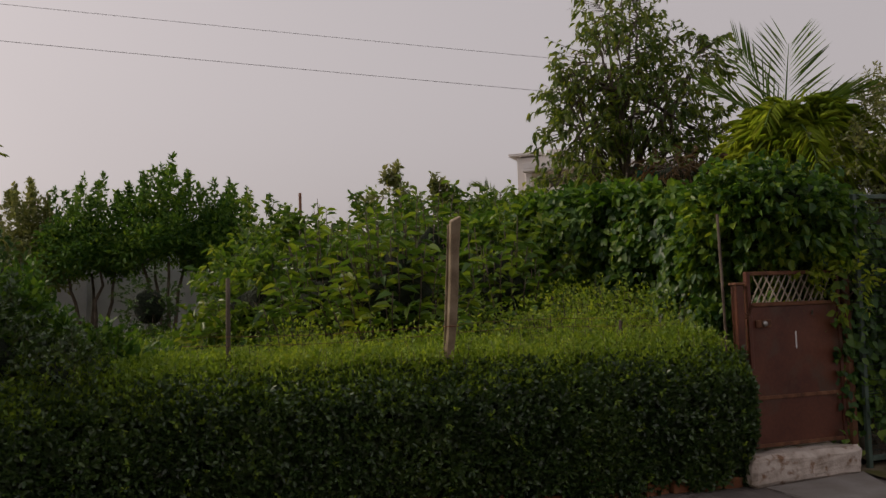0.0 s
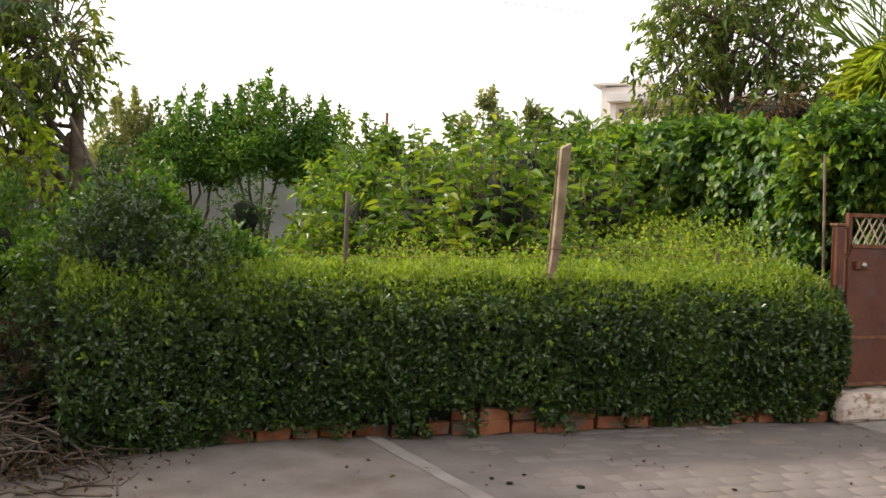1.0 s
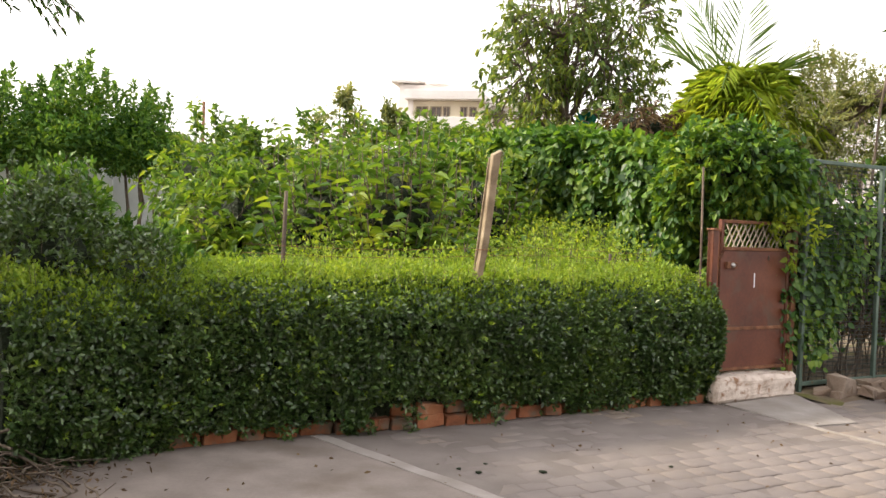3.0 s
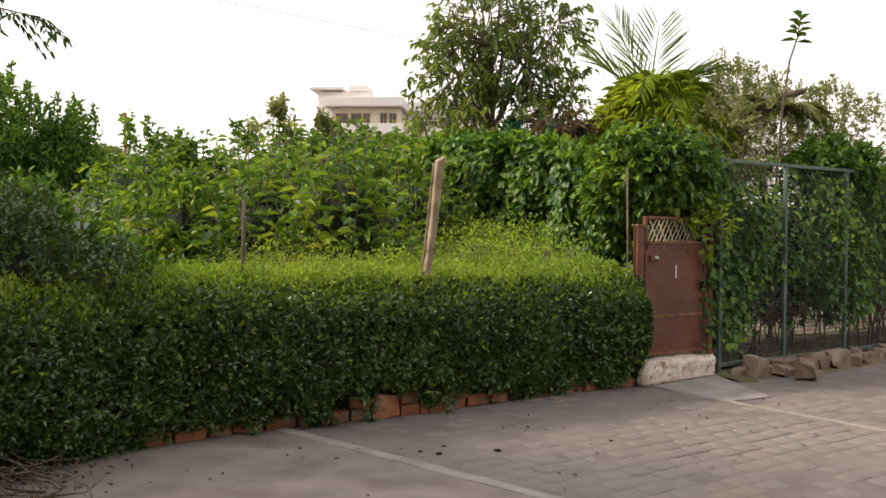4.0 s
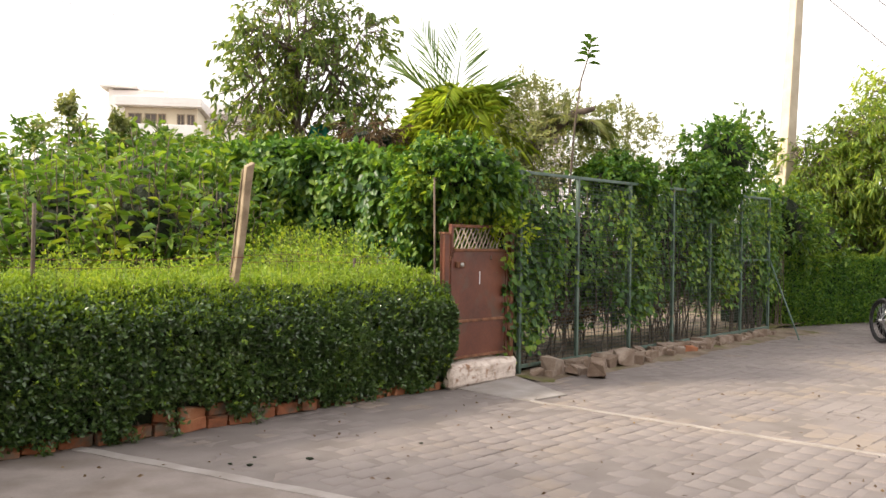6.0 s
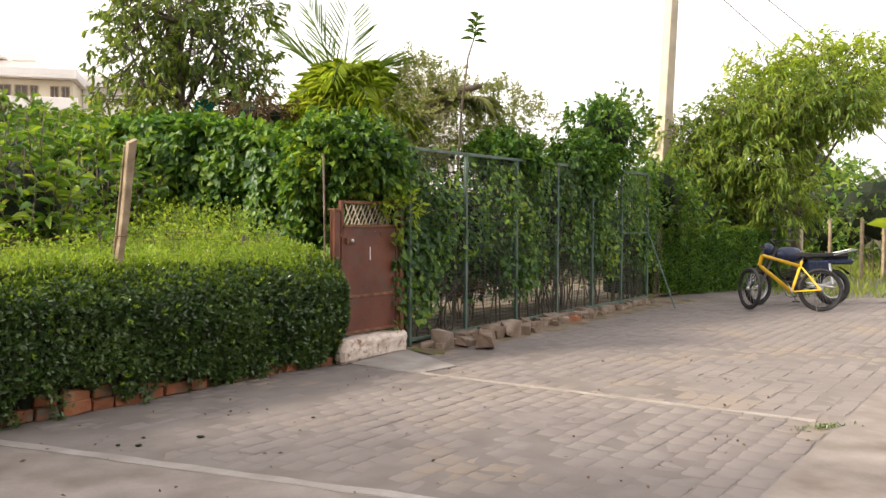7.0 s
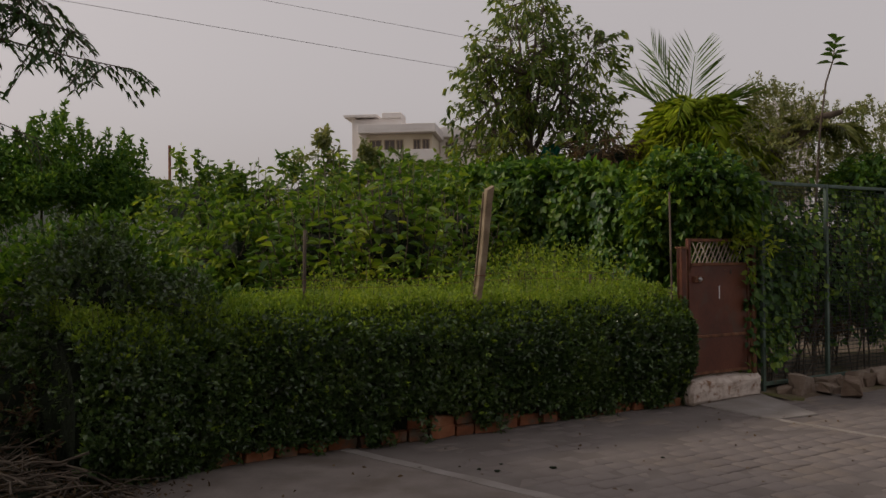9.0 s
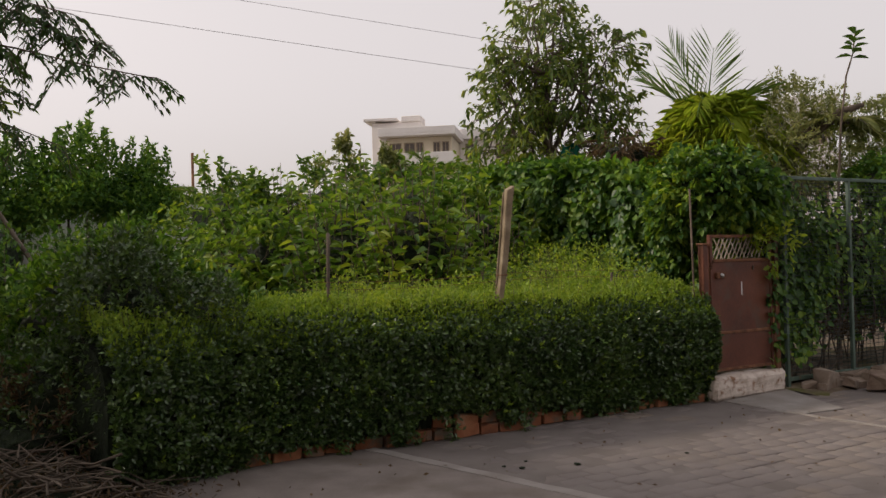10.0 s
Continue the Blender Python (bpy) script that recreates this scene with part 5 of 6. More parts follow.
mound("dry_weeds", (-3.3, 4.7, 0.0), [((-3.3, 4.7, 0.25), (0.6, 0.4, 0.3)), ((-3.9, 4.9, 0.4), (0.6, 0.4, 0.4))], "dry", 0.07, 1900, M_DRY, "withered brown weeds by the hedge foot", "weeds", ratio=0.25, heart=0.6, spikes=5)
tree("tree", (-6.1, 8.0, 0), (-5.75, 8.0, 2.6), 0.14, [((-5.95, 7.9, 3.3), (0.5, 0.5, 0.8)), ((-6.6, 7.6, 2.9), (0.9, 0.7, 0.9)), ((-7.0, 7.4, 4.0), (1.0, 0.8, 0.9)), ((-6.9, 7.0, 2.0), (0.8, 0.6, 0.7))], 0.11, 8500, M_TREE, "small tree with sparse twigs and yellowing leaves", ratio=0.4)
mound("shrub", (-6.2, 7.3, 0), [((-6.3, 7.2, 2.4), (0.75, 0.5, 0.6)), ((-5.6, 7.1, 1.9), (0.3, 0.3, 0.25)), ((-6.9, 7.0, 3.1), (0.7, 0.5, 0.5)), ((-6.6, 7.0, 1.3), (0.7, 0.5, 0.6))], "leaf", 0.12, 2400, M_LIME, "yellow-lime leafed shrub under the tree", heart=0, ratio=0.5, stems=9)
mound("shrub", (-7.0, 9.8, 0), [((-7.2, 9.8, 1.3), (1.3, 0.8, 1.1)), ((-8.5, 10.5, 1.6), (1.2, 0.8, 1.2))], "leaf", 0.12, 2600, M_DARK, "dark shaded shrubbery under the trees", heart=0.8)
lp = thing("leaning_pole", (-3.76, 7.12, 0.3), 0, "weathered pole leaning in the bushes", "pole")
put("pole_body", Tubes(6).add([(0, 0, 0), (-0.8, 0.19, 1.08), (-1.62, 0.38, 2.15)], (0.028, 0.025, 0.02)).mesh("pole"), M_BARK, lp)

tree("tree", (-5.2, 4.95, 0), (-5.0, 5.0, 2.6), 0.1, [((-4.95, 5.0, 1.75), (0.7, 0.6, 0.8)), ((-5.0, 5.0, 2.8), (0.85, 0.7, 0.9)), ((-5.3, 4.7, 3.9), (1.1, 0.9, 0.9)), ((-5.6, 5.2, 1.2), (0.7, 0.7, 0.7)), ((-6.0, 4.2, 3.0), (1.1, 1.0, 1.2))], 0.1, 13000, M_BUSH, "dense dark green tree beside the brush pile", ratio=0.4)
# branch with drooping pinnate leaves, reaching in overhead
nb = thing("neem_tree", (-4.35, 3.2, 0), 0, "tree with hanging feathery branches of narrow dark leaves", "tree")
tub = Tubes(8)
tub.add([(0, 0, -0.05), (0.05, 0.02, 1.2), (0.0, 0.0, 2.4), (0.1, 0, 3.6), (0.3, 0.1, 4.8)], (0.13, 0.12, 0.1, 0.08, 0.04))
put("trunk", tub.mesh("trunk"), M_BARK, nb, "grey-brown bark trunk")
P, D, S = [], [], []
tw = Tubes(4)
for k in range(64):
    a0 = np.array((0.05, 0.0, rng.uniform(2.0, 4.2)))
    reach = rng.uniform(0.9, 2.0)
    ang = rng.uniform(-0.2, 0.75)
    tipz = a0[2] + rng.uniform(-0.6, 0.3)
    if k < 4:
        reach, ang, tipz, a0[2] = 2.5 - 0.22 * k, 0.16 + 0.06 * k, 2.42 + 0.2 * k, 2.7 + 0.25 * k
    tip = np.array((reach * math.cos(ang), reach * math.sin(ang), tipz))
    limb = bend(a0, tip, 0.12, 9, 0.03)
    tw.add(limb, np.linspace(0.013, 0.003, 9))
    for j in range(70 if k < 4 else 30):
        u = rng.uniform(0.25, 1.0)
        q = np.array([np.interp(u, np.linspace(0, 1, 9), limb[:, i]) for i in range(3)])
        az = rng.uniform(0, 6.28)
        ray = unit(np.array((math.cos(az) * 0.8 + 0.3, math.sin(az) * 0.8, rng.uniform(-0.6, 0.1))))
        long = rng.uniform(0.14, 0.24)
        rach = np.stack([q + ray * long * v + np.array((0, 0, -0.12 * v * v)) for v in np.linspace(0, 1, 5)])
        tw.add(rach, 0.0025)
        side = unit(np.cross(ray, (0, 0, 1.0)))
        for w in range(12):
            v = 0.15 + 0.85 * (w // 2) / 5.5
            P.append(q + ray * long * v + np.array((0, 0, -0.12 * v * v)))
            D.append(side * (1 if w % 2 else -1) * 0.7 + ray * 0.6 + np.array((0, 0, -0.5)) + rng.normal(0, 0.15, 3))
            S.append(rng.uniform(0.04, 0.065))
S = np.array(S)
put("crown", blades("neem_leaves", np.array(P), np.array(D), S, S * 0.3, droop=0.2, tilt=0.5), M_DARK, nb, kind="stuff")
put("branchwork", tw.mesh("limbs"), M_BARK, nb, kind="stuff")

# dry brush pile
pile = thing("brush_pile", (-2.75, 4.2, 0), 0, "heap of dry cut branches and twigs on the concrete", "brush pile")
tb = Tubes(4)
for k in range(300):
    a = rng.uniform(0, 3.14)
    c = np.array((rng.normal(-0.25, 0.42), rng.normal(0, 0.3), 0.0))
    c[2] = max(0.02, 0.34 * math.exp(-((c[0] + 0.3) ** 2 + c[1] ** 2) * 2.2) * rng.random())
    L = rng.uniform(0.25, 0.8)
    v = np.array((math.cos(a), math.sin(a) * 0.6, rng.normal(0, 0.22))) * L / 2
    p = bend(c - v, c + v, rng.normal(0, 0.03), 5, 0.012)
    p[:, 2] = np.maximum(p[:, 2], 0.008)
    tb.add(p, np.linspace(0.009, 0.003, 5) * rng.uniform(0.5, 1.3))
put("twigwork", tb.mesh("twigs"), M_TWIG, pile, kind="stuff")
n = 4200
p = np.stack([rng.normal(-0.28, 0.42, n), rng.normal(0.05, 0.3, n), np.zeros(n)], 1)
p[:, 2] = 0.01 + rng.random(n) * 0.24 * np.exp(-((p[:, 0] + 0.3) ** 2 + p[:, 1] ** 2) * 2)
put("dry_leaves", small_blades("dry_leaves", p, rng.normal(0, 1, (n, 3)), rng.uniform(0.025, 0.055, n), 0.016), M_DRY, pile, kind="stuff")
# filler mass: the dark under the heap is painted, not cast
part("heart", lumpy((-0.35, 0.1, 0.0), (0.62, 0.42, 0.2), 5.1, 0.4, 3), M_HEART, pile, "near-black filler mass, shade under the twigs in its colour")
# bare pale branches arching out of the bush
br = thing("bare_branch", (-4.6, 5.6, 0), 0, "bare pale curved branches leaning out of the bush", "branch")
tb = Tubes(6)
for a, b, sag in (((-0.45, 0.25, 0.05), (0.63, 0.45, 1.17), 0.1), ((-0.3, 0.15, 0.0), (0.6, 0.35, 0.88), 0.08), ((0.2, 0.35, 0.8), (0.48, 0.4, 1.12), 0.03)):
    tb.add(bend(a, b, sag, 9, 0.015), np.linspace(0.016, 0.006, 9))
put("branches", tb.mesh("branches"), M_TWIG, br)

# ---- far side: second hedge, trees, pole ----
h2 = thing("hedge", (9.4, 13.12, 0), 16, "trimmed bright green hedge beyond the fence", "hedge")
n = 24000
s, z, q = rng.uniform(-0.9, 3.7, n), rng.random(n) * 1.22, rng.random(n) * 1.0
onface = rng.random(n) < 0.6
y = np.where(onface, -0.06 * np.sin(z * 2.6) + 0.05 * wavy(s * 2, z * 2), q)
zz = np.where(onface, z, 1.2 + 0.06 * wavy(s * 2, q * 3) + rng.normal(0, 0.03, n))
p = np.stack([s, y + rng.normal(0, 0.03, n), zz], 1)
# darker leaves in front, lighter on top: backlight put into the leaf colours
for keep, mat, note in ((onface, M_BUSH, ""), (~onface, M_TOP, "light green top growth, lit brightness put in its colour")):
    k = int(keep.sum())
    put("foliage", small_blades("far_hedge", p[keep], rng.normal(0, 0.7, (k, 3)) + np.array((0, -0.3, 0.4)), rng.uniform(0.045, 0.08, k), 0.034), mat, h2, note, kind="stuff")
# box core whose near-black colour serves as shade inside the far hedge
part("heart", boxed((-0.85, 0.05, 0), (3.65, 0.95, 1.14), 0.08), M_HEART, h2, "solid near-black core, inner shade put in its colour")

pole = thing("utility_pole", (10.15, 14.75, 0), 20, "tapered concrete utility pole leaning slightly", "pole")
bm = boxed((-0.165, -0.13, -0.1), (0.165, 0.13, 9.8), 0.015)
for v in bm.verts:
    k = 1 - 0.045 * v.co.z
    v.co.x, v.co.y = v.co.x * k + v.co.z * 0.078, v.co.y * k
part("shaft", bm, M_POLE, pole)
part("cross_arm", boxed((-0.5, -0.2, 8.3), (1.5, -0.13, 8.4), 0.01), M_RUST, pole)

tree("tree", (11.9, 14.6, 0), (12.0, 14.5, 2.4), 0.16, [((11.3, 14.8, 2.5), (1.0, 0.9, 0.75)), ((12.3, 14.3, 2.9), (1.3, 1.0, 0.9)), ((12.9, 13.9, 3.7), (1.0, 0.9, 0.7)), ((11.4, 14.7, 1.9), (0.9, 0.7, 0.6)), ((12.6, 14.0, 1.9), (0.9, 0.8, 0.6)), ((10.9, 14.9, 3.1), (0.75, 0.6, 0.5)), ((10.75, 14.8, 2.4), (0.6, 0.6, 0.5)), ((12.0, 14.4, 3.7), (0.8, 0.8, 0.5)), ((13.6, 13.4, 3.9), (0.9, 0.8, 0.6))],
     0.15, 21000, M_MANGO, "broad leafy mango tree with drooping leaves", ratio=0.28, droop=0.4)
tree("tree", (13.6, 14.6, 0), (13.6, 14.6, 3.6), 0.12, [((12.9, 14.8, 4.7), (0.6, 0.6, 0.35)), ((13.7, 14.3, 4.9), (0.7, 0.6, 0.4)), ((14.6, 13.8, 4.8), (0.8, 0.6, 0.45)), ((13.2, 14.5, 4.2), (0.7, 0.6, 0.4)), ((14.6, 13.6, 4.0), (0.9, 0.7, 0.5))],
     0.13, 5600, M_LIME, "taller light green feathery tree behind the mango", ratio=0.4, limbs=4)
for x, y, z, r in ((9.5, 13.6, 1.5, 0.75), (10.6, 14.3, 1.4, 0.75), (8.9, 12.75, 1.9, 0.5)):
    mound("shrub", (x, y, 0), [((x, y, z), (r, r, r))], "leaf", 0.12, 1300, M_SHRUB, "green shrub beside the utility pole", group="shrubs by the pole", heart=0.7)
mound("shrub", (8.05, 12.5, 0), [((8.05, 12.45, 2.9), (0.3, 0.3, 0.55))], "leaf", 0.13, 420, M_TREE, "slim sapling rising behind the fence", heart=0, stems=5)

# lawn beyond, posts, small plants
n = 15000
x, y = rng.uniform(11.5, 24, n), rng.uniform(11.5, 30, n)
lawn = put("grass", small_blades("grass", np.stack([x, y, np.full(n, -0.05)], 1), rng.normal(0, 0.35, (n, 3)) + np.array((0, 0, 1)), rng.uniform(0.1, 0.3, n), 0.03), M_GRASS)
tagged(lawn, "dry yellow-green rough grass beyond the bikes", "grass", kind="stuff")
for x, y, c in ((14.6, 15.5, M_POLE), (15.9, 15.0, M_WOOD), (17.2, 15.6, M_WOOD), (16.4, 16.5, M_WOOD)):
    b = thing("boundary_post", (x, y, 0), 15, "thin upright boundary post in the grass", "post", "boundary posts")
    part("post_body", boxed((-0.035, -0.035, -0.05), (0.035, 0.035, 1.45), 0.01), c, b)
for x, y, z in ((15.6, 18.5, 1.6), (18.5, 17.0, 1.7), (20.5, 16.0, 1.8), (14.2, 20.0, 1.6)):
    mound("shrub", (x, y, 0), [((x, y, z), (1.3, 1.0, 1.2))], "leaf", 0.18, 800, M_SHRUB, "pale green shrub at the far side of the lawn", group="far shrubs", heart=0.7)
# distance haze by colour: two bushes in three take the pale leaf
for k, (x, y, z, r) in enumerate(((22, 22, 2.0, 1.9), (25, 20.5, 2.4, 2.2), (28, 18, 2.2, 2.2), (24, 26, 2.6, 2.4), (30, 22, 3.0, 2.8), (20, 24.5, 2.0, 1.8), (27, 29, 3.2, 3.0), (33, 17, 2.8, 2.6), (17.5, 23, 1.8, 1.6))):
    mound("shrub", (x, y, -0.05), [((x, y, z * 0.75), (r, r * 0.8, z * 0.8))], "leaf", 0.26, 1100, M_PALE if k % 3 else M_SHRUB, "hazy distant bush along the lane", group="distant bushes", heart=0.75, stems=3)
banana = thing("banana_plant", (16.4, 14.4, 0), 0, "young banana plant with broad split leaves", "plant")
put("stem", Tubes(8).add([(0, 0, -0.05), (0, 0, 1.2)], (0.09, 0.06)).mesh("stem"), M_POLE, banana)
a = np.arange(7) * 0.9
put("leaves", blades("banana_leaves", np.tile((0, 0, 1.15), (7, 1)), np.stack([np.cos(a), np.sin(a), 0.9 + 0 * a], 1), 1.0, 0.28, droop=0.5, tilt=0.2), M_LIME, banana)

# ---- bicycle ----
def wheel(parent, c, r, tyre, spokes, mat_rim, steer=0.0, width=0.02):
    """A wheel in the x-z plane of its vehicle: tyre, rim, hub, spokes."""
    m = Matrix.Translation(c) @ pose(0, 0, 0, 0, 0, steer)
    ang = np.linspace(0, 2 * math.pi, 33)
    def ring(rad, tube, k=8):
        t = Tubes(k)
        t.add([m @ Vector((rad * math.cos(q), 0, rad * math.sin(q))) for q in ang], tube)
        return t
    w = put("wheel", ring(r - tyre, tyre).mesh("tyre"), M_BLACK, parent, "black rubber tyred wheel")
    put("rim", ring(r - tyre * 2.3, tyre * 0.45, 6).mesh("rim"), mat_rim, w)
    t = Tubes(4)
    for k in range(spokes):
        q = 2 * math.pi * k / spokes
        t.add([m @ Vector((0, width * (1 if k % 2 else -1), 0)), m @ Vector(((r - tyre * 2) * math.cos(q), 0, (r - tyre * 2) * math.sin(q)))], 0.0025)
    put("spokes", t.mesh("spokes"), M_STEEL, w)
    put("hub", Tubes(8).add([m @ Vector((0, -0.05, 0)), m @ Vector((0, 0.05, 0))], 0.025).mesh("hub"), M_STEEL, w)
    return w


def rods(name, rows, mat, parent, label="", sides=8):
    t = Tubes(sides)
    for pts, rad in rows:
        t.add(pts, rad)
    return put(name, t.mesh(name), mat, parent, label)


bike = thing("bicycle", (9.87, 9.85, 0), 141, "yellow mountain bicycle parked on its stand", "bicycle")
bike.matrix_basis = pose(10.02, 10.02, 0, 4, 0, 146)
R = 0.335
wheel(bike, (0, 0, R), R, 0.026, 24, M_BLACK)
wheel(bike, (1.04, 0, R), R, 0.026, 24, M_BLACK, -66)
bb, seat_t, head_t, head_b = (0.42, 0, 0.3), (0.27, 0, 0.78), (0.86, 0, 0.86), (0.9, 0, 0.7)
frame_p = rods("frame", [([bb, seat_t], 0.022), ([head_b, bb], 0.032), ([head_t, (0.3, 0, 0.7)], 0.026), ([head_t, head_b], 0.03), ([(0, 0.05, R), (0.42, 0.03, 0.3)], 0.012), ([(0, -0.05, R), (0.42, -0.03, 0.3)], 0.012),
                         ([(0, 0.05, R), (0.29, 0.02, 0.7)], 0.011), ([(0, -0.05, R), (0.29, -0.02, 0.7)], 0.011)], M_YELLOW, bike, "glossy yellow frame")
rods("fork", [([head_b, (0.93, 0.05, 0.62), (1.04, 0.05, R)], 0.014), ([head_b, (0.93, -0.05, 0.62), (1.04, -0.05, R)], 0.014), ([head_t, (0.84, 0, 0.94)], 0.014)], M_BLACK, bike)
rods("handlebar", [([(0.78, -0.3, 0.98), (0.84, -0.12, 0.96), (0.84, 0.12, 0.96), (0.92, 0.28, 0.98)], 0.013)], M_BLACK, bike)
bm = boxed((-0.14, -0.07, 0), (0.13, 0.07, 0.05), 0.02, 0, 2)
for v in bm.verts:
    v.co.y *= 0.45 if v.co.x > 0 else 1
bm.transform(Matrix.Translation((0.25, 0, 0.86)))
part("saddle", bm, M_BLACK, bike)
rods("seat_post", [([seat_t, (0.25, 0, 0.87)], 0.012)], M_STEEL, bike)
crank = rods("crank", [([(0.42, -0.06, 0.3), (0.34, -0.07, 0.15)], 0.01), ([(0.42, 0.06, 0.3), (0.5, 0.07, 0.45)], 0.01), ([(0.42, -0.07, 0.3), (0.42, 0.07, 0.3)], 0.016)], M_STEEL, bike)
part("pedal", boxed((0.29, -0.16, 0.13), (0.39, -0.07, 0.155), 0.005), M_BLACK, crank)
part("pedal", boxed((0.45, 0.07, 0.44), (0.55, 0.16, 0.465), 0.005), M_BLACK, crank)
rods("chainring", [([(0.42 + 0.09 * math.cos(q), -0.045, 0.3 + 0.09 * math.sin(q)) for q in np.linspace(0, 6.283, 25)], 0.006)], M_BLACK, bike)
rods("chain", [([(0, -0.045, R + 0.04), (0.42, -0.045, 0.39)], 0.004), ([(0, -0.045, R - 0.04), (0.42, -0.045, 0.21)], 0.004)], M_BLACK, bike)
rods("kickstand", [([(0.1, 0.06, 0.3), (0.08, 0.19, 0.0)], 0.008)], M_STEEL, bike)

# ---- motorcycle ----
moto = thing("motorcycle", (10.98, 10.78, 0), 164, "dark blue motorcycle parked beside the bicycle", "motorcycle")
Rm = 0.3
wheel(moto, (0, 0, Rm), Rm, 0.05, 10, M_STEEL, 0, 0.05)
wheel(moto, (1.27, 0, Rm), Rm, 0.042, 10, M_STEEL, 25, 0.05)
bm = bmesh.new()
bmesh.ops.create_uvsphere(bm, u_segments=18, v_segments=10, radius=1, matrix=Matrix.Translation((0.78, 0, 0.84)) @ Matrix.Diagonal((0.27, 0.14, 0.14, 1)))
part("fuel_tank", bm, M_BLUE, moto, "glossy dark blue fuel tank", True)
bm = boxed((-0.25, -0.12, 0.77), (0.58, 0.12, 0.86), 0.035, 0, 2)
for v in bm.verts:
    v.co.z += 0.05 * max(0, -v.co.x + 0.1)
part("seat", bm, M_BLACK, moto, "long black seat", True)
part("engine", boxed((0.48, -0.13, 0.24), (0.82, 0.13, 0.46), 0.05, 0, 2), M_BLACK, moto, smooth=True)
for z in (0.48, 0.515, 0.55, 0.585):
    part("cooling_fin", boxed((0.6, -0.11, z), (0.84, 0.11, z + 0.016), 0.004), M_BLACK, moto)
part("side_cover", boxed((0.12, -0.13, 0.52), (0.5, 0.13, 0.76), 0.03), M_BLUE, moto)
part("tail_panel", boxed((-0.32, -0.1, 0.68), (0.15, 0.1, 0.78), 0.03), M_BLUE, moto)
rods("frame", [([(1.02, 0, 0.95), (0.9, 0, 0.5), (0.6, 0, 0.22), (0.2, 0, 0.3)], 0.022), ([(1.0, 0, 0.9), (0.5, 0, 0.72), (-0.1, 0, 0.72)], 0.022)], M_BLACK, moto)
rods("fork", [([(1.0, 0.08, 0.98), (1.27, 0.08, Rm)], 0.022), ([(1.0, -0.08, 0.98), (1.27, -0.08, Rm)], 0.022)], M_STEEL, moto)
rods("swingarm", [([(0, 0.08, Rm), (0.5, 0.08, 0.38)], 0.02), ([(0, -0.08, Rm), (0.5, -0.08, 0.38)], 0.02), ([(0.05, 0.11, 0.36), (0.12, 0.11, 0.7)], 0.024), ([(0.05, -0.11, 0.36), (0.12, -0.11, 0.7)], 0.024)], M_STEEL, moto)
rods("handlebar", [([(0.82, -0.36, 1.08), (0.98, -0.2, 1.08), (1.0, 0, 1.02), (0.98, 0.2, 1.08), (0.82, 0.36, 1.08)], 0.013)], M_BLACK, moto)
bm = bmesh.new()
bmesh.ops.create_uvsphere(bm, u_segments=14, v_segments=8, radius=1, matrix=Matrix.Translation((1.12, 0, 0.93)) @ Matrix.Diagonal((0.1, 0.1, 0.11, 1)))
part("headlight", bm, M_BLUE, moto, smooth=True)
for sg in (-1, 1):
    rods("mirror", [([(0.92, sg * 0.25, 1.08), (0.9, sg * 0.3, 1.24)], 0.006), ([(0.88, sg * 0.34, 1.24), (0.88, sg * 0.26, 1.25)], 0.035)], M_BLACK, moto)
rods("exhaust", [([(0.75, -0.15, 0.3), (0.45, -0.17, 0.24), (-0.15, -0.18, 0.36)], np.array((0.022, 0.035, 0.045)))], M_STEEL, moto)
rods("grab_rail", [([(0.05, 0.12, 0.84), (-0.36, 0.1, 0.93), (-0.36, -0.1, 0.93), (0.05, -0.12, 0.84)], 0.011)], M_STEEL, moto)
for c in ((0, Rm), (1.27, Rm)):
    ang = np.linspace(0.5, 2.5, 10) if c[0] == 0 else np.linspace(0.7, 2.6, 10)
    bm = bmesh.new()
    rr = [[bm.verts.new((c[0] + (Rm + 0.05) * math.cos(q), w, c[1] + (Rm + 0.05) * math.sin(q))) for w in (-0.06, 0.06)] for q in ang]
    for r0, r1 in zip(rr, rr[1:]):
        bm.faces.new((r0[0], r0[1], r1[1], r1[0]))
    bmesh.ops.solidify(bm, geom=list(bm.faces), thickness=0.01)
    part("mudguard", bm, M_BLUE, moto, smooth=True)

# prop bar leaning on the fence end
prop = thing("prop_bar", (8.1, 11.07, 0), 0, "dark green steel bar propped against the fence", "bar")
put("bar_body", Tubes(6).add([(0, 0, 0.01), (0.06, 0.5, 0.62), (0.13, 1.0, 1.22)], 0.013).mesh("bar"), M_GREEN, prop)

# white car far along the lane
car = thing("car", (20.2, 14.3, 0), 100, "white car parked at the far end of the lane", "car")
prof = [(-2.0, 0.3), (-2.05, 0.75), (-1.8, 0.95), (-1.1, 1.02), (-0.6, 1.45), (0.7, 1.48), (1.5, 1.05), (2.0, 0.9), (2.05, 0.3)]
bm = bmesh.new()
L_, R_ = [bm.verts.new((x, -0.82, z)) for x, z in prof], [bm.verts.new((x, 0.82, z)) for x, z in prof]
bm.faces.new(L_)
bm.faces.new(R_[::-1])
for i in range(len(prof)):
    j = (i + 1) % len(prof)
    bm.faces.new((L_[i], L_[j], R_[j], R_[i]))
bmesh.ops.recalc_face_normals(bm, faces=bm.faces)
bmesh.ops.bevel(bm, geom=list(bm.edges), offset=0.07, segments=2, affect="EDGES")
part("body", bm, M_CAR, car, "white painted body", True)
for s in (-1, 1):
    part("side_window", boxed((-0.95, s * 0.83 - 0.006, 1.05), (0.95, s * 0.83 + 0.006, 1.36), 0.01), M_GLASS, car)
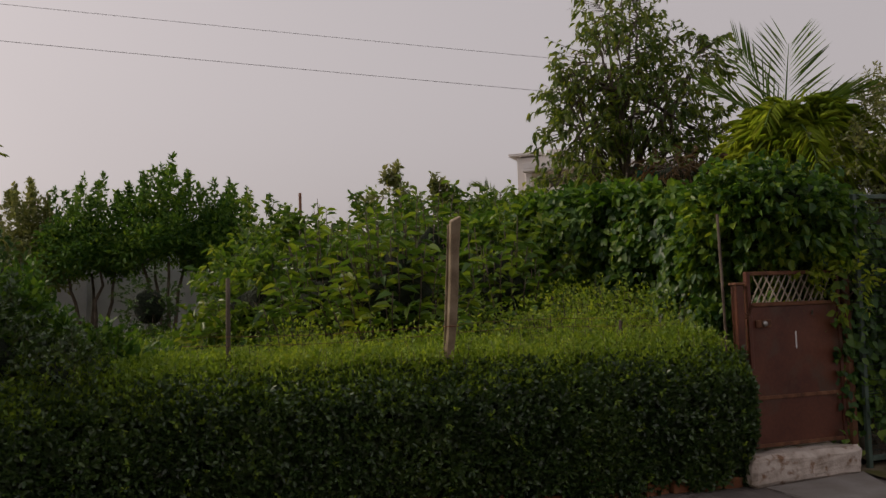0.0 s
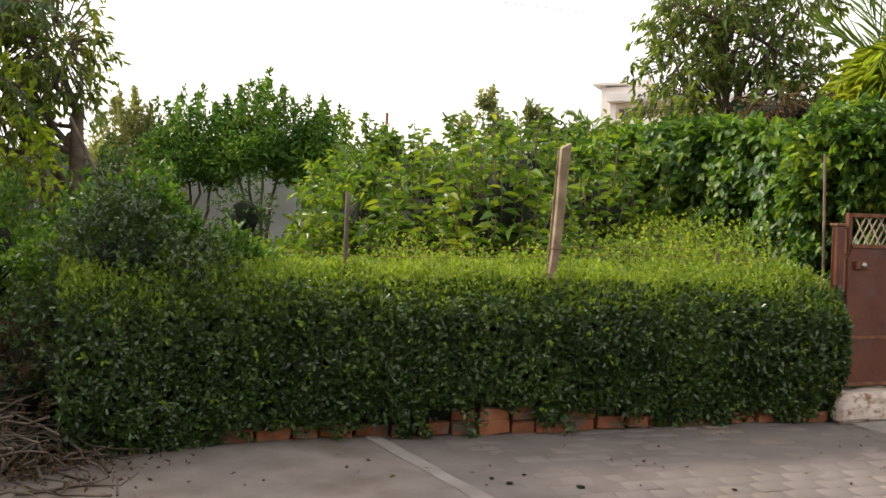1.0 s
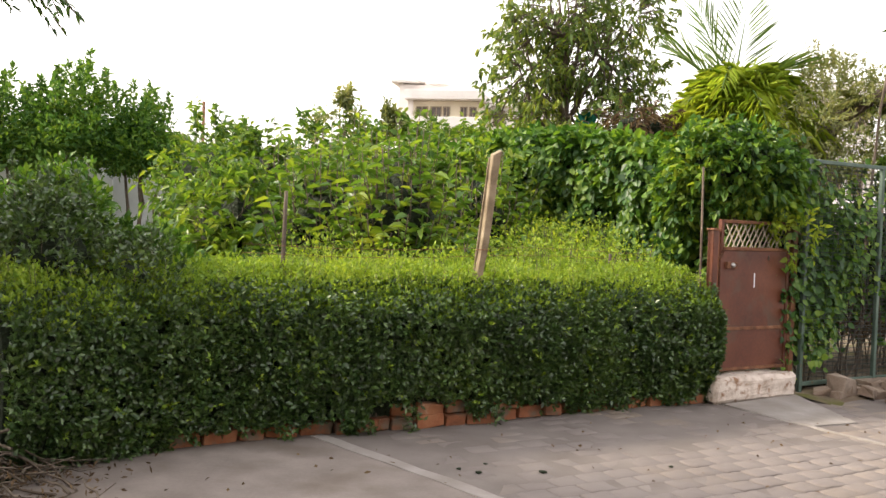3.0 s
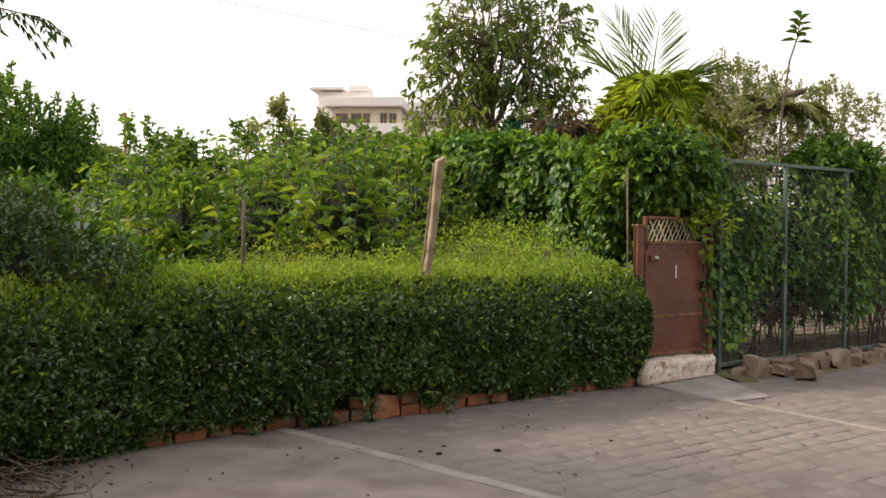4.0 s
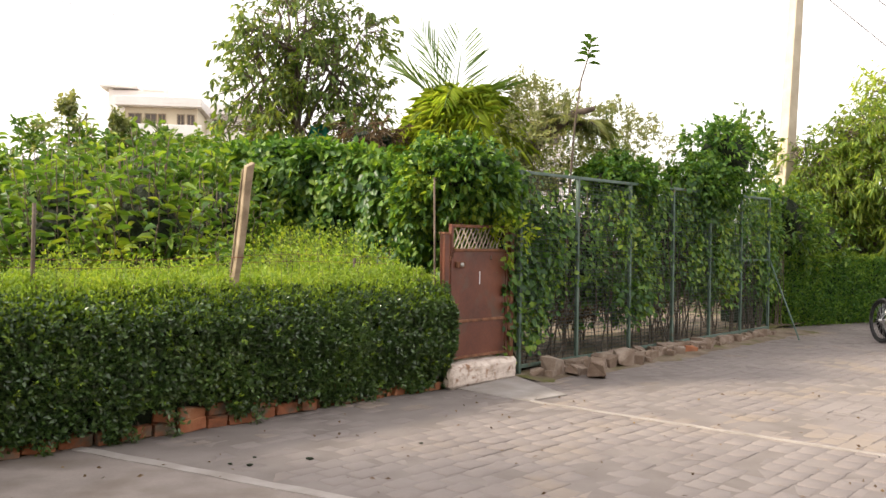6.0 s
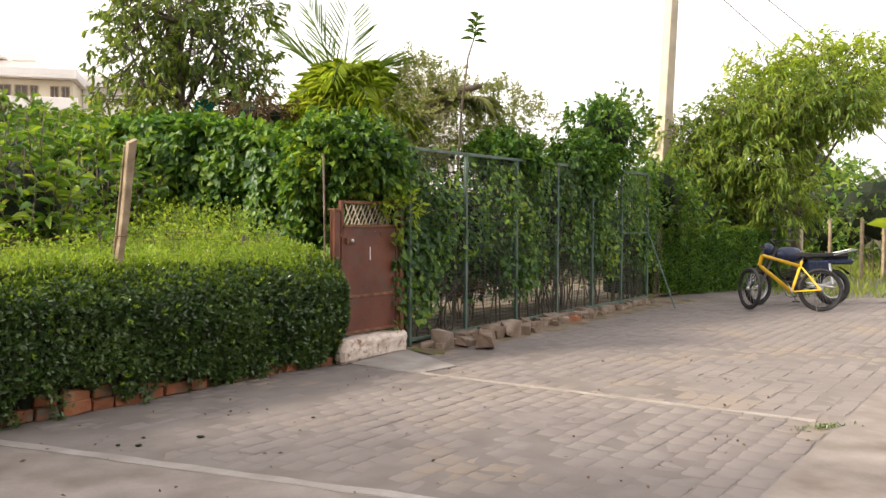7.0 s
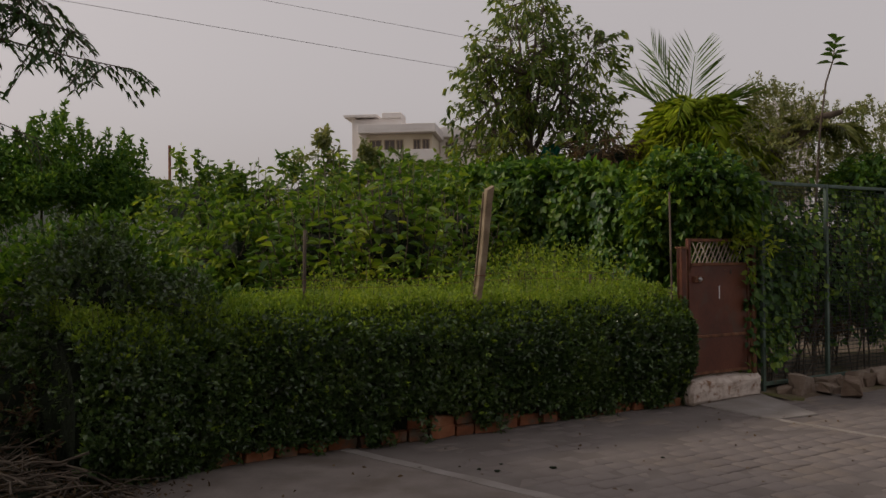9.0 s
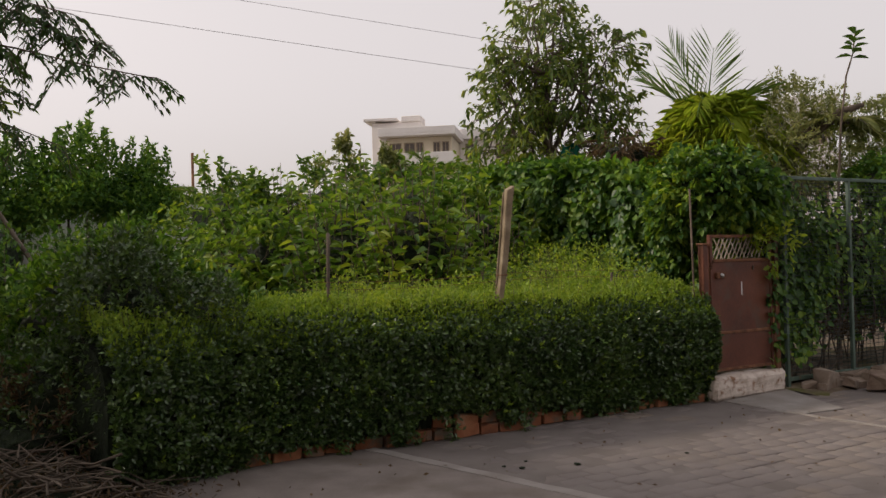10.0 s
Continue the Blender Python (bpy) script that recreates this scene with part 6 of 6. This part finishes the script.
part("windscreen", boxed((-1.12, -0.68, 1.06), (-0.72, 0.68, 1.36), 0.02), M_GLASS, car)
for x in (-1.3, 1.3):
    for s in (-1, 1):
        w = put("wheel", Tubes(16).add([(x, s * 0.7, 0.3), (x, s * 0.86, 0.3)], 0.3).mesh("tyre"), M_BLACK, car, "black tyred wheel")
        put("rim", Tubes(12).add([(x, s * 0.84, 0.3), (x, s * 0.87, 0.3)], 0.18).mesh("rim"), M_STEEL, w)

# ---- far houses ----
def house(name, loc, turn, w, depth, storeys, label, mat, wins, box_roof=True, ground_h=0.0):
    ob = thing(name, loc, turn, label, "house")
    H = 3.1 * storeys
    part("wall", boxed((0, 0, ground_h - 0.1), (w, depth, H), 0.02), mat, ob)
    part("roof", boxed((-0.05, -0.6, H), (w + 0.3, depth + 0.2, H + 0.22), 0.02), M_HOUSE, ob, "flat overhanging concrete roof slab")
    for lo, hi in (((-0.05, -0.6, H + 0.22), (w + 0.25, -0.45, H + 0.8)), ((-0.05, -0.45, H + 0.22), (0.1, depth + 0.2, H + 0.8)), ((w + 0.1, -0.45, H + 0.22), (w + 0.25, depth + 0.2, H + 0.8)), ((0.1, depth + 0.05, H + 0.22), (w + 0.1, depth + 0.2, H + 0.8))):
        part("parapet", boxed(lo, hi, 0.02), M_HOUSE, ob)
    if box_roof:
        rb = part("stair_room", boxed((-0.5, 3.0, H + 0.22), (0.5, 4.2, H + 1.35), 0.03), M_HOUSE, ob, "pale rooftop stair room")
        part("slab", boxed((-0.8, 2.6, H + 1.35), (1.3, 4.6, H + 1.48), 0.02), M_HOUSE, rb)
        part("water_tank", boxed((0.95, 1.6, H + 0.22), (2.0, 2.8, H + 1.42), 0.04), M_HOUSE, ob)
    for st in range(storeys):
        z = 3.1 * st
        part("balcony", boxed((-0.05, -0.85, z - 0.08), (w + 0.3, 0.0, z + 0.1), 0.02), M_HOUSE, ob)
        part("balcony_wall", boxed((-0.05, -0.85, z + 0.1), (w + 0.3, -0.73, z + 0.85), 0.02), M_HOUSE, ob, "pale balcony parapet")
        for x, ww, kind in wins:
            h0, h1 = (z + 0.1, z + 2.2) if kind == "door" else (z + 1.55, z + 2.7)
            win = part("window", boxed((x, -0.03, h0), (x + ww, 0.05, h1), 0.01), M_GLASS, ob, "dark window")
            for a, b in (((x - 0.07, -0.07, h0 - 0.07), (x, 0.0, h1 + 0.07)), ((x + ww, -0.07, h0 - 0.07), (x + ww + 0.07, 0.0, h1 + 0.07)), ((x, -0.07, h1), (x + ww, 0.0, h1 + 0.07)), ((x, -0.07, h0 - 0.07), (x + ww, 0.0, h0)),
                         ((x + ww / 2 - 0.03, -0.06, h0), (x + ww / 2 + 0.03, -0.02, h1))):
                part("window_frame", boxed(a, b), M_WOOD, win)
    return ob


def corner_house():
    """Main block with a deep roof band, a balcony each storey, and a stair tower with an overhanging slab."""
    ob = thing("house", (-9.15, 65.0, 0.3), -4, "white three-storey corner house with balconies and a stair tower", "house")
    w, depth = 5.6, 8.0
    part("wall", boxed((0.15, 0.55, -0.4), (w - 0.35, depth, 10.6), 0.03), M_HOUSE2, ob, "ochre plastered wall, paled to cream by haze in its colour")
    part("side_wall", boxed((-0.35, 0.5, -0.4), (0.15, depth, 10.7), 0.03), M_HOUSE, ob, "white plastered side wall")
    part("roof", boxed((-0.4, -0.3, 10.62), (w, depth + 0.2, 10.8), 0.02), M_HOUSE, ob, "flat overhanging concrete roof slab")
    for lo, hi in (((-0.4, -0.3, 10.8), (w, -0.1, 11.28)), ((w - 0.2, -0.1, 10.8), (w, depth, 11.28)), ((-0.4, -0.1, 10.8), (-0.2, depth, 11.28))):
        part("parapet", boxed(lo, hi, 0.02), M_HOUSE, ob, "white roof parapet")
    tower = part("stair_room", boxed((-1.2, 1.4, -0.4), (2.75, 6.0, 11.95), 0.03), M_HOUSE, ob, "white stair tower")
    part("slab", boxed((-1.75, 0.9, 12.05), (0.9, 6.3, 12.25), 0.02), M_HOUSE, tower, "overhanging slab")
    part("column", boxed((-1.2, 1.4, 11.95), (-0.9, 1.7, 12.05), 0.01), M_HOUSE, tower)
    part("water_tank", boxed((1.2, 1.2, 11.95), (2.75, 3.4, 12.4), 0.04), M_HOUSE, ob)
    for z in (9.25, 6.2, 3.1):
        part("balcony", boxed((0.2, -0.75, z - 0.95), (w + 0.1, 0.55, z - 0.8), 0.02), M_HOUSE, ob)
        part("balcony_wall", boxed((0.2, -0.75, z - 0.8), (w + 0.1, -0.6, z), 0.02), M_HOUSE, ob, "white balcony parapet")
        for x, ww in ((0.45, 0.8), (1.6, 0.7), (2.55, 0.4), (3.85, 0.42), (4.55, 0.42)):
            h0, h1 = z - 0.1, z + 0.85
            win = part("window", boxed((x, 0.5, h0), (x + ww, 0.56, h1), 0.01), M_GLASS, ob, "dark window")
            for a, b in (((x - 0.07, 0.46, h0), (x, 0.57, h1 + 0.07)), ((x + ww, 0.46, h0), (x + ww + 0.07, 0.57, h1 + 0.07)), ((x, 0.46, h1), (x + ww, 0.57, h1 + 0.07)), ((x + ww / 2 - 0.03, 0.46, h0), (x + ww / 2 + 0.03, 0.5, h1))):
                part("window_frame", boxed(a, b), M_WOOD, win)
    return ob


corner_house()
house("house", (-3.5, 70.0, 1.9), 6, 6, 7, 3, "pale flat-roofed house half hidden by the tree", M_HOUSE, [(0.5, 0.8, "win"), (3.0, 0.8, "win")], False, -1.9)
house("house", (13.6, 45.0, -0.9), -15, 3.2, 7, 3, "far pale apartment house behind the bushes", M_HOUSE, [(0.4, 0.5, "win"), (1.3, 0.5, "win"), (2.3, 0.5, "win")], False)

mast = thing("mast", (-9.15, 24.0, 0), 0, "thin upright iron mast beyond the wall", "mast")
put("mast_body", Tubes(6).add([(0, 0, -0.1), (0, 0, 4.75)], 0.045).mesh("mast"), M_RUST, mast)

# overhead cables
def cable(a, b, sag, r, label):
    ob = thing("overhead_cable", a, 0, label, "cable", "overhead cables")
    t = np.linspace(0, 1, 40)[:, None]
    p = (np.asarray(b, float) - np.asarray(a, float)) * t
    p[:, 2] -= sag * 4 * (t * (1 - t))[:, 0]
    put("line", Tubes(4).add(p, r).mesh("line"), M_CABLE, ob)


cable((-26.3, 19.6, 12.05), (12.2, 37.6, 8.6), 0.1, 0.008, "thin overhead cable crossing the hazy sky")
cable((-26.9, 19.2, 10.9), (12.0, 37.5, 7.4), 0.1, 0.009, "thin overhead cable crossing the hazy sky")
cable((17.5, 23.75, 9.5), (25.0, 17.6, -0.1), 0.0, 0.02, "service cable running down past the trees")
cable((18.6, 22.95, 9.35), (26.4, 16.4, -0.1), 0.0, 0.02, "service cable running down past the trees")

# ---- loose bricks and rubble along the fence foot ----
def brick_mesh(seed, size=(0.22, 0.105, 0.075), amp=0.008):
    bm = boxed([-v / 2 for v in size[:2]] + [0], [size[0] / 2, size[1] / 2, size[2]], 0.006)
    for v in bm.verts:
        v.co += Vector([noise.noise(v.co * 14 + Vector((seed * 3.1 + 9 * i, 0, 0))) for i in range(3)]) * amp
    me = bpy.data.meshes.new("brick")
    bm.to_mesh(me)
    bm.free()
    me.materials.append(M_BRICK)
    return me


BRICKS = [brick_mesh(i, amp=0.014) for i in range(5)]
M_STONE = surface("dusty_rubble", [(0.1, (0.1, 0.065, 0.045)), (0.5, (0.19, 0.14, 0.105)), (0.85, (0.29, 0.235, 0.19)), (1.0, (0.4, 0.33, 0.27))], 7, 60, 0.92, bump=0.6, random_mix=0.3)
STONES = []
for i in range(5):
    me = brick_mesh(i + 20, (0.24, 0.14, 0.1), 0.05)
    me.materials.clear()
    me.materials.append(M_STONE)
    STONES.append(me)
for k in range(120):
    s = 0.2 + 6.2 * (k / 120) + rng.normal(0, 0.05)
    n = -0.1 - abs(rng.normal(0, 0.11)) * (1.2 - s / 7)
    ob = new("loose_brick", BRICKS[k % 5] if rng.random() < 0.06 else STONES[k % 5])
    x, y = fence_xy(s, n)
    sc = rng.uniform(0.5, 1.1) * (1.0 if s < 4 else 0.85)
    ob.matrix_basis = pose(x, y, -0.005, rng.normal(0, 5), rng.normal(0, 5), TURN + rng.normal(0, 35)) @ Matrix.Diagonal((sc, sc, sc * rng.uniform(0.8, 1.3), 1))
    tagged(ob, "chipped loose brick lying along the fence foot", "brick", "loose bricks along the fence")
for s, n, tz in ((0.55, -0.62, 30), (0.35, -0.2, 10), (1.55, -0.33, -20)):
    ob = new("loose_brick", STONES[int(abs(s * 10)) % 5])
    x, y = fence_xy(s, n)
    ob.matrix_basis = pose(x, y, 0, 0, 0, TURN + tz) @ Matrix.Diagonal((1.0, 1.15, 1.7, 1))
    tagged(ob, "single dusty brick lying on the paving", "brick", "loose bricks along the fence")
# fallen leaves, droppings and grit on the ground
n = 260
P = np.stack([rng.uniform(-2.0, 5.5, n), rng.uniform(3.2, 8.5, n), np.full(n, 0.008)], 1)
keep = np.array([local(p[0], p[1])[1] < -0.25 and np.interp(p[0], _hx, _hy) > p[1] + 0.05 for p in P])
P = P[keep]
lit = put("fallen_leaves", small_blades("fallen_leaves", P, rng.normal(0, 1, P.shape) * np.array((1, 1, 0.15)), rng.uniform(0.015, 0.05, len(P)), 0.02), M_DRY)
tagged(lit, "dry fallen leaves scattered on the paving", "leaves", kind="stuff")
for x, y, r in ((-0.1, 5.15, 0.012), (0.02, 5.1, 0.016), (0.4, 5.19, 0.018), (0.05, 5.3, 0.01), (1.2, 5.5, 0.012)):
    bm = lumpy((0, 0, r * 0.35), (r * 1.3, r, r * 0.5), x * 7, 0.6, 2)
    ob = part("clod", bm, M_HEART)
    ob.matrix_basis = pose(x, y, 0)
    tagged(ob, "small dark clod of earth on the paving", "clod", "clods on the paving")
mo = thing("grass_tuft", (4.42, 4.08, 0), 0, "small green grass tufts growing in the paving joint", "grass")
n = 120
p = np.stack([rng.normal(0, 0.13, n), rng.normal(0, 0.025, n), np.zeros(n)], 1)
put("blades", small_blades("tuft", p, rng.normal(0, 0.5, p.shape) + np.array((0, 0, 0.7)), 0.035, 0.009), M_HEDGE, mo, kind="stuff")
# small weeds at the foot of the brick edging
for d, h in ((1.7, 0.1), (2.62, 0.17), (2.28, 0.12), (3.3, 0.12), (4.55, 0.1)):
    c, b = hedge_at(np.array(d))
    x, y = c[0] - b[0] * 0.07, c[1] - b[1] * 0.07
    sw = thing("weed_tuft", (x, y, 0), 0, "small weed at the foot of the brick edging", "weeds", "weeds at the edging")
    n = 60
    p = np.stack([rng.normal(0, 0.035, n), rng.normal(0, 0.03, n), rng.random(n) * h], 1)
    put("leaves", small_blades("weed", p, rng.normal(0, 0.8, p.shape) + np.array((0, 0, 0.3)), 0.05, 0.022), M_HEDGE, sw, kind="stuff")

# ---- brick edging at the hedge foot ----
edging = thing("brick_edging", (0, 6.5, 0), 0, "low broken edging of red bricks under the hedge", "edging")
d = 0.95
k = 0
while d < HEDGE_LONG - 0.1:
    long = rng.choice((0.23, 0.23, 0.23, 0.17))
    c, b = hedge_at(np.array(d + long / 2))
    turn = math.degrees(math.atan2(-b[0], b[1]))
    high = 2 if 2.2 < d < 4.3 else 1
    for row in range(high):
        if row == 1 and rng.random() < 0.12:
            continue
        ob = put("brick", BRICKS[k % 5], None, edging)
        inset = 0.05 + 0.02 * row + rng.normal(0, 0.012)
        ob.matrix_basis = pose(c[0] + b[0] * inset - b[1] * 0.0, c[1] - 6.5 + b[1] * inset, -0.005 + row * 0.092, rng.normal(0, 4), rng.normal(0, 2.5), turn + rng.normal(0, 5)) @ Matrix.Diagonal((long / 0.235, 1, 1.2, 1))
        k += 1
    d += long + rng.uniform(0.004, 0.016)
# earth behind the bricks
bm = bmesh.new()
rows = []
for i in range(31):
    c, b = hedge_at(np.array(0.6 + (HEDGE_LONG - 0.6) * i / 30))
    rows.append([bm.verts.new((c[0] + b[0] * o, c[1] + b[1] * o - 6.5, z)) for o, z in ((0.05, -0.02), (0.08, 0.13), (0.6, 0.3))])
for r0, r1 in zip(rows, rows[1:]):
    for j in range(2):
        bm.faces.new((r0[j], r1[j], r1[j + 1], r0[j + 1]))
part("earth", bm, M_SOIL, edging, "dark earth packed behind the bricks")

# ---- paving blocks ----
def block_mesh():
    """One interlocking paver with toothed sides."""
    a, b, e = 0.1, 0.077, 0.006
    rim = [(-a, -b), (-a * 0.45, -b + 0.008), (a * 0.1, -b - 0.0), (a * 0.55, -b + 0.008), (a, -b), (a - 0.01, 0), (a, b), (a * 0.55, b + 0.008), (a * 0.1, b), (-a * 0.45, b + 0.008), (-a, b), (-a - 0.01, 0)]
    bm = bmesh.new()
    low = [bm.verts.new((x, y, -0.03)) for x, y in rim]
    mid = [bm.verts.new((x, y, -0.005)) for x, y in rim]
    top = [bm.verts.new((x * (1 - e / a), y * (1 - e / b), 0.0)) for x, y in rim]
    bm.faces.new(top)
    for i in range(len(rim)):
        j = (i + 1) % len(rim)
        bm.faces.new((top[i], mid[i], mid[j], top[j]))
        bm.faces.new((mid[i], low[i], low[j], mid[j]))
    bmesh.ops.recalc_face_normals(bm, faces=bm.faces)
    bmesh.ops.triangulate(bm, faces=[f for f in bm.faces if len(f.verts) > 4])
    bmesh.ops.triangulate(bm, faces=list(bm.faces))
    me = bpy.data.meshes.new("paving_block")
    bm.to_mesh(me)
    bm.free()
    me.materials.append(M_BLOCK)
    return me


BLOCK = block_mesh()
V0 = np.array([v.co[:] for v in BLOCK.vertices])
F0 = np.array([p.vertices[:] for p in BLOCK.polygons])
V, F, cnt, near = [], [], 0, 0
for i, s in enumerate(frange(-4.9, 10.0, 0.2095)):
    for j, n in enumerate(frange(-4.43, 0.2, 0.1585)):
        ss, nn = s + (0.104 if j % 2 else 0), n
        if ss < -4.6 - 0.27 * (nn - 0.07) or (ss > -1.25 and nn > -0.1):
            continue
        x, y = fence_xy(ss, nn)
        if np.interp(x, _hx, _hy) < y - 0.04 and x < 1.9:
            continue
        sink = 0.004 * noise.noise(Vector((ss * 0.8, nn * 0.8, 2))) + float(rng.normal(0, 0.0022))
        m = pose(ss + rng.normal(0, 0.003), nn + rng.normal(0, 0.0035), -0.004 + sink, rng.normal(0, 0.8), rng.normal(0, 0.7), rng.normal(0, 2.0))
        if -1.0 < ss < 1.6 and -4.47 < nn < -3.0 and near < 300:
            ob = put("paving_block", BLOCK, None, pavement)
            ob.matrix_basis = m
            near += 1
            continue
        V.append(V0 @ np.array(m.to_3x3()).T + np.array(m.translation))
        F.append(F0 + cnt)
        cnt += len(V0)
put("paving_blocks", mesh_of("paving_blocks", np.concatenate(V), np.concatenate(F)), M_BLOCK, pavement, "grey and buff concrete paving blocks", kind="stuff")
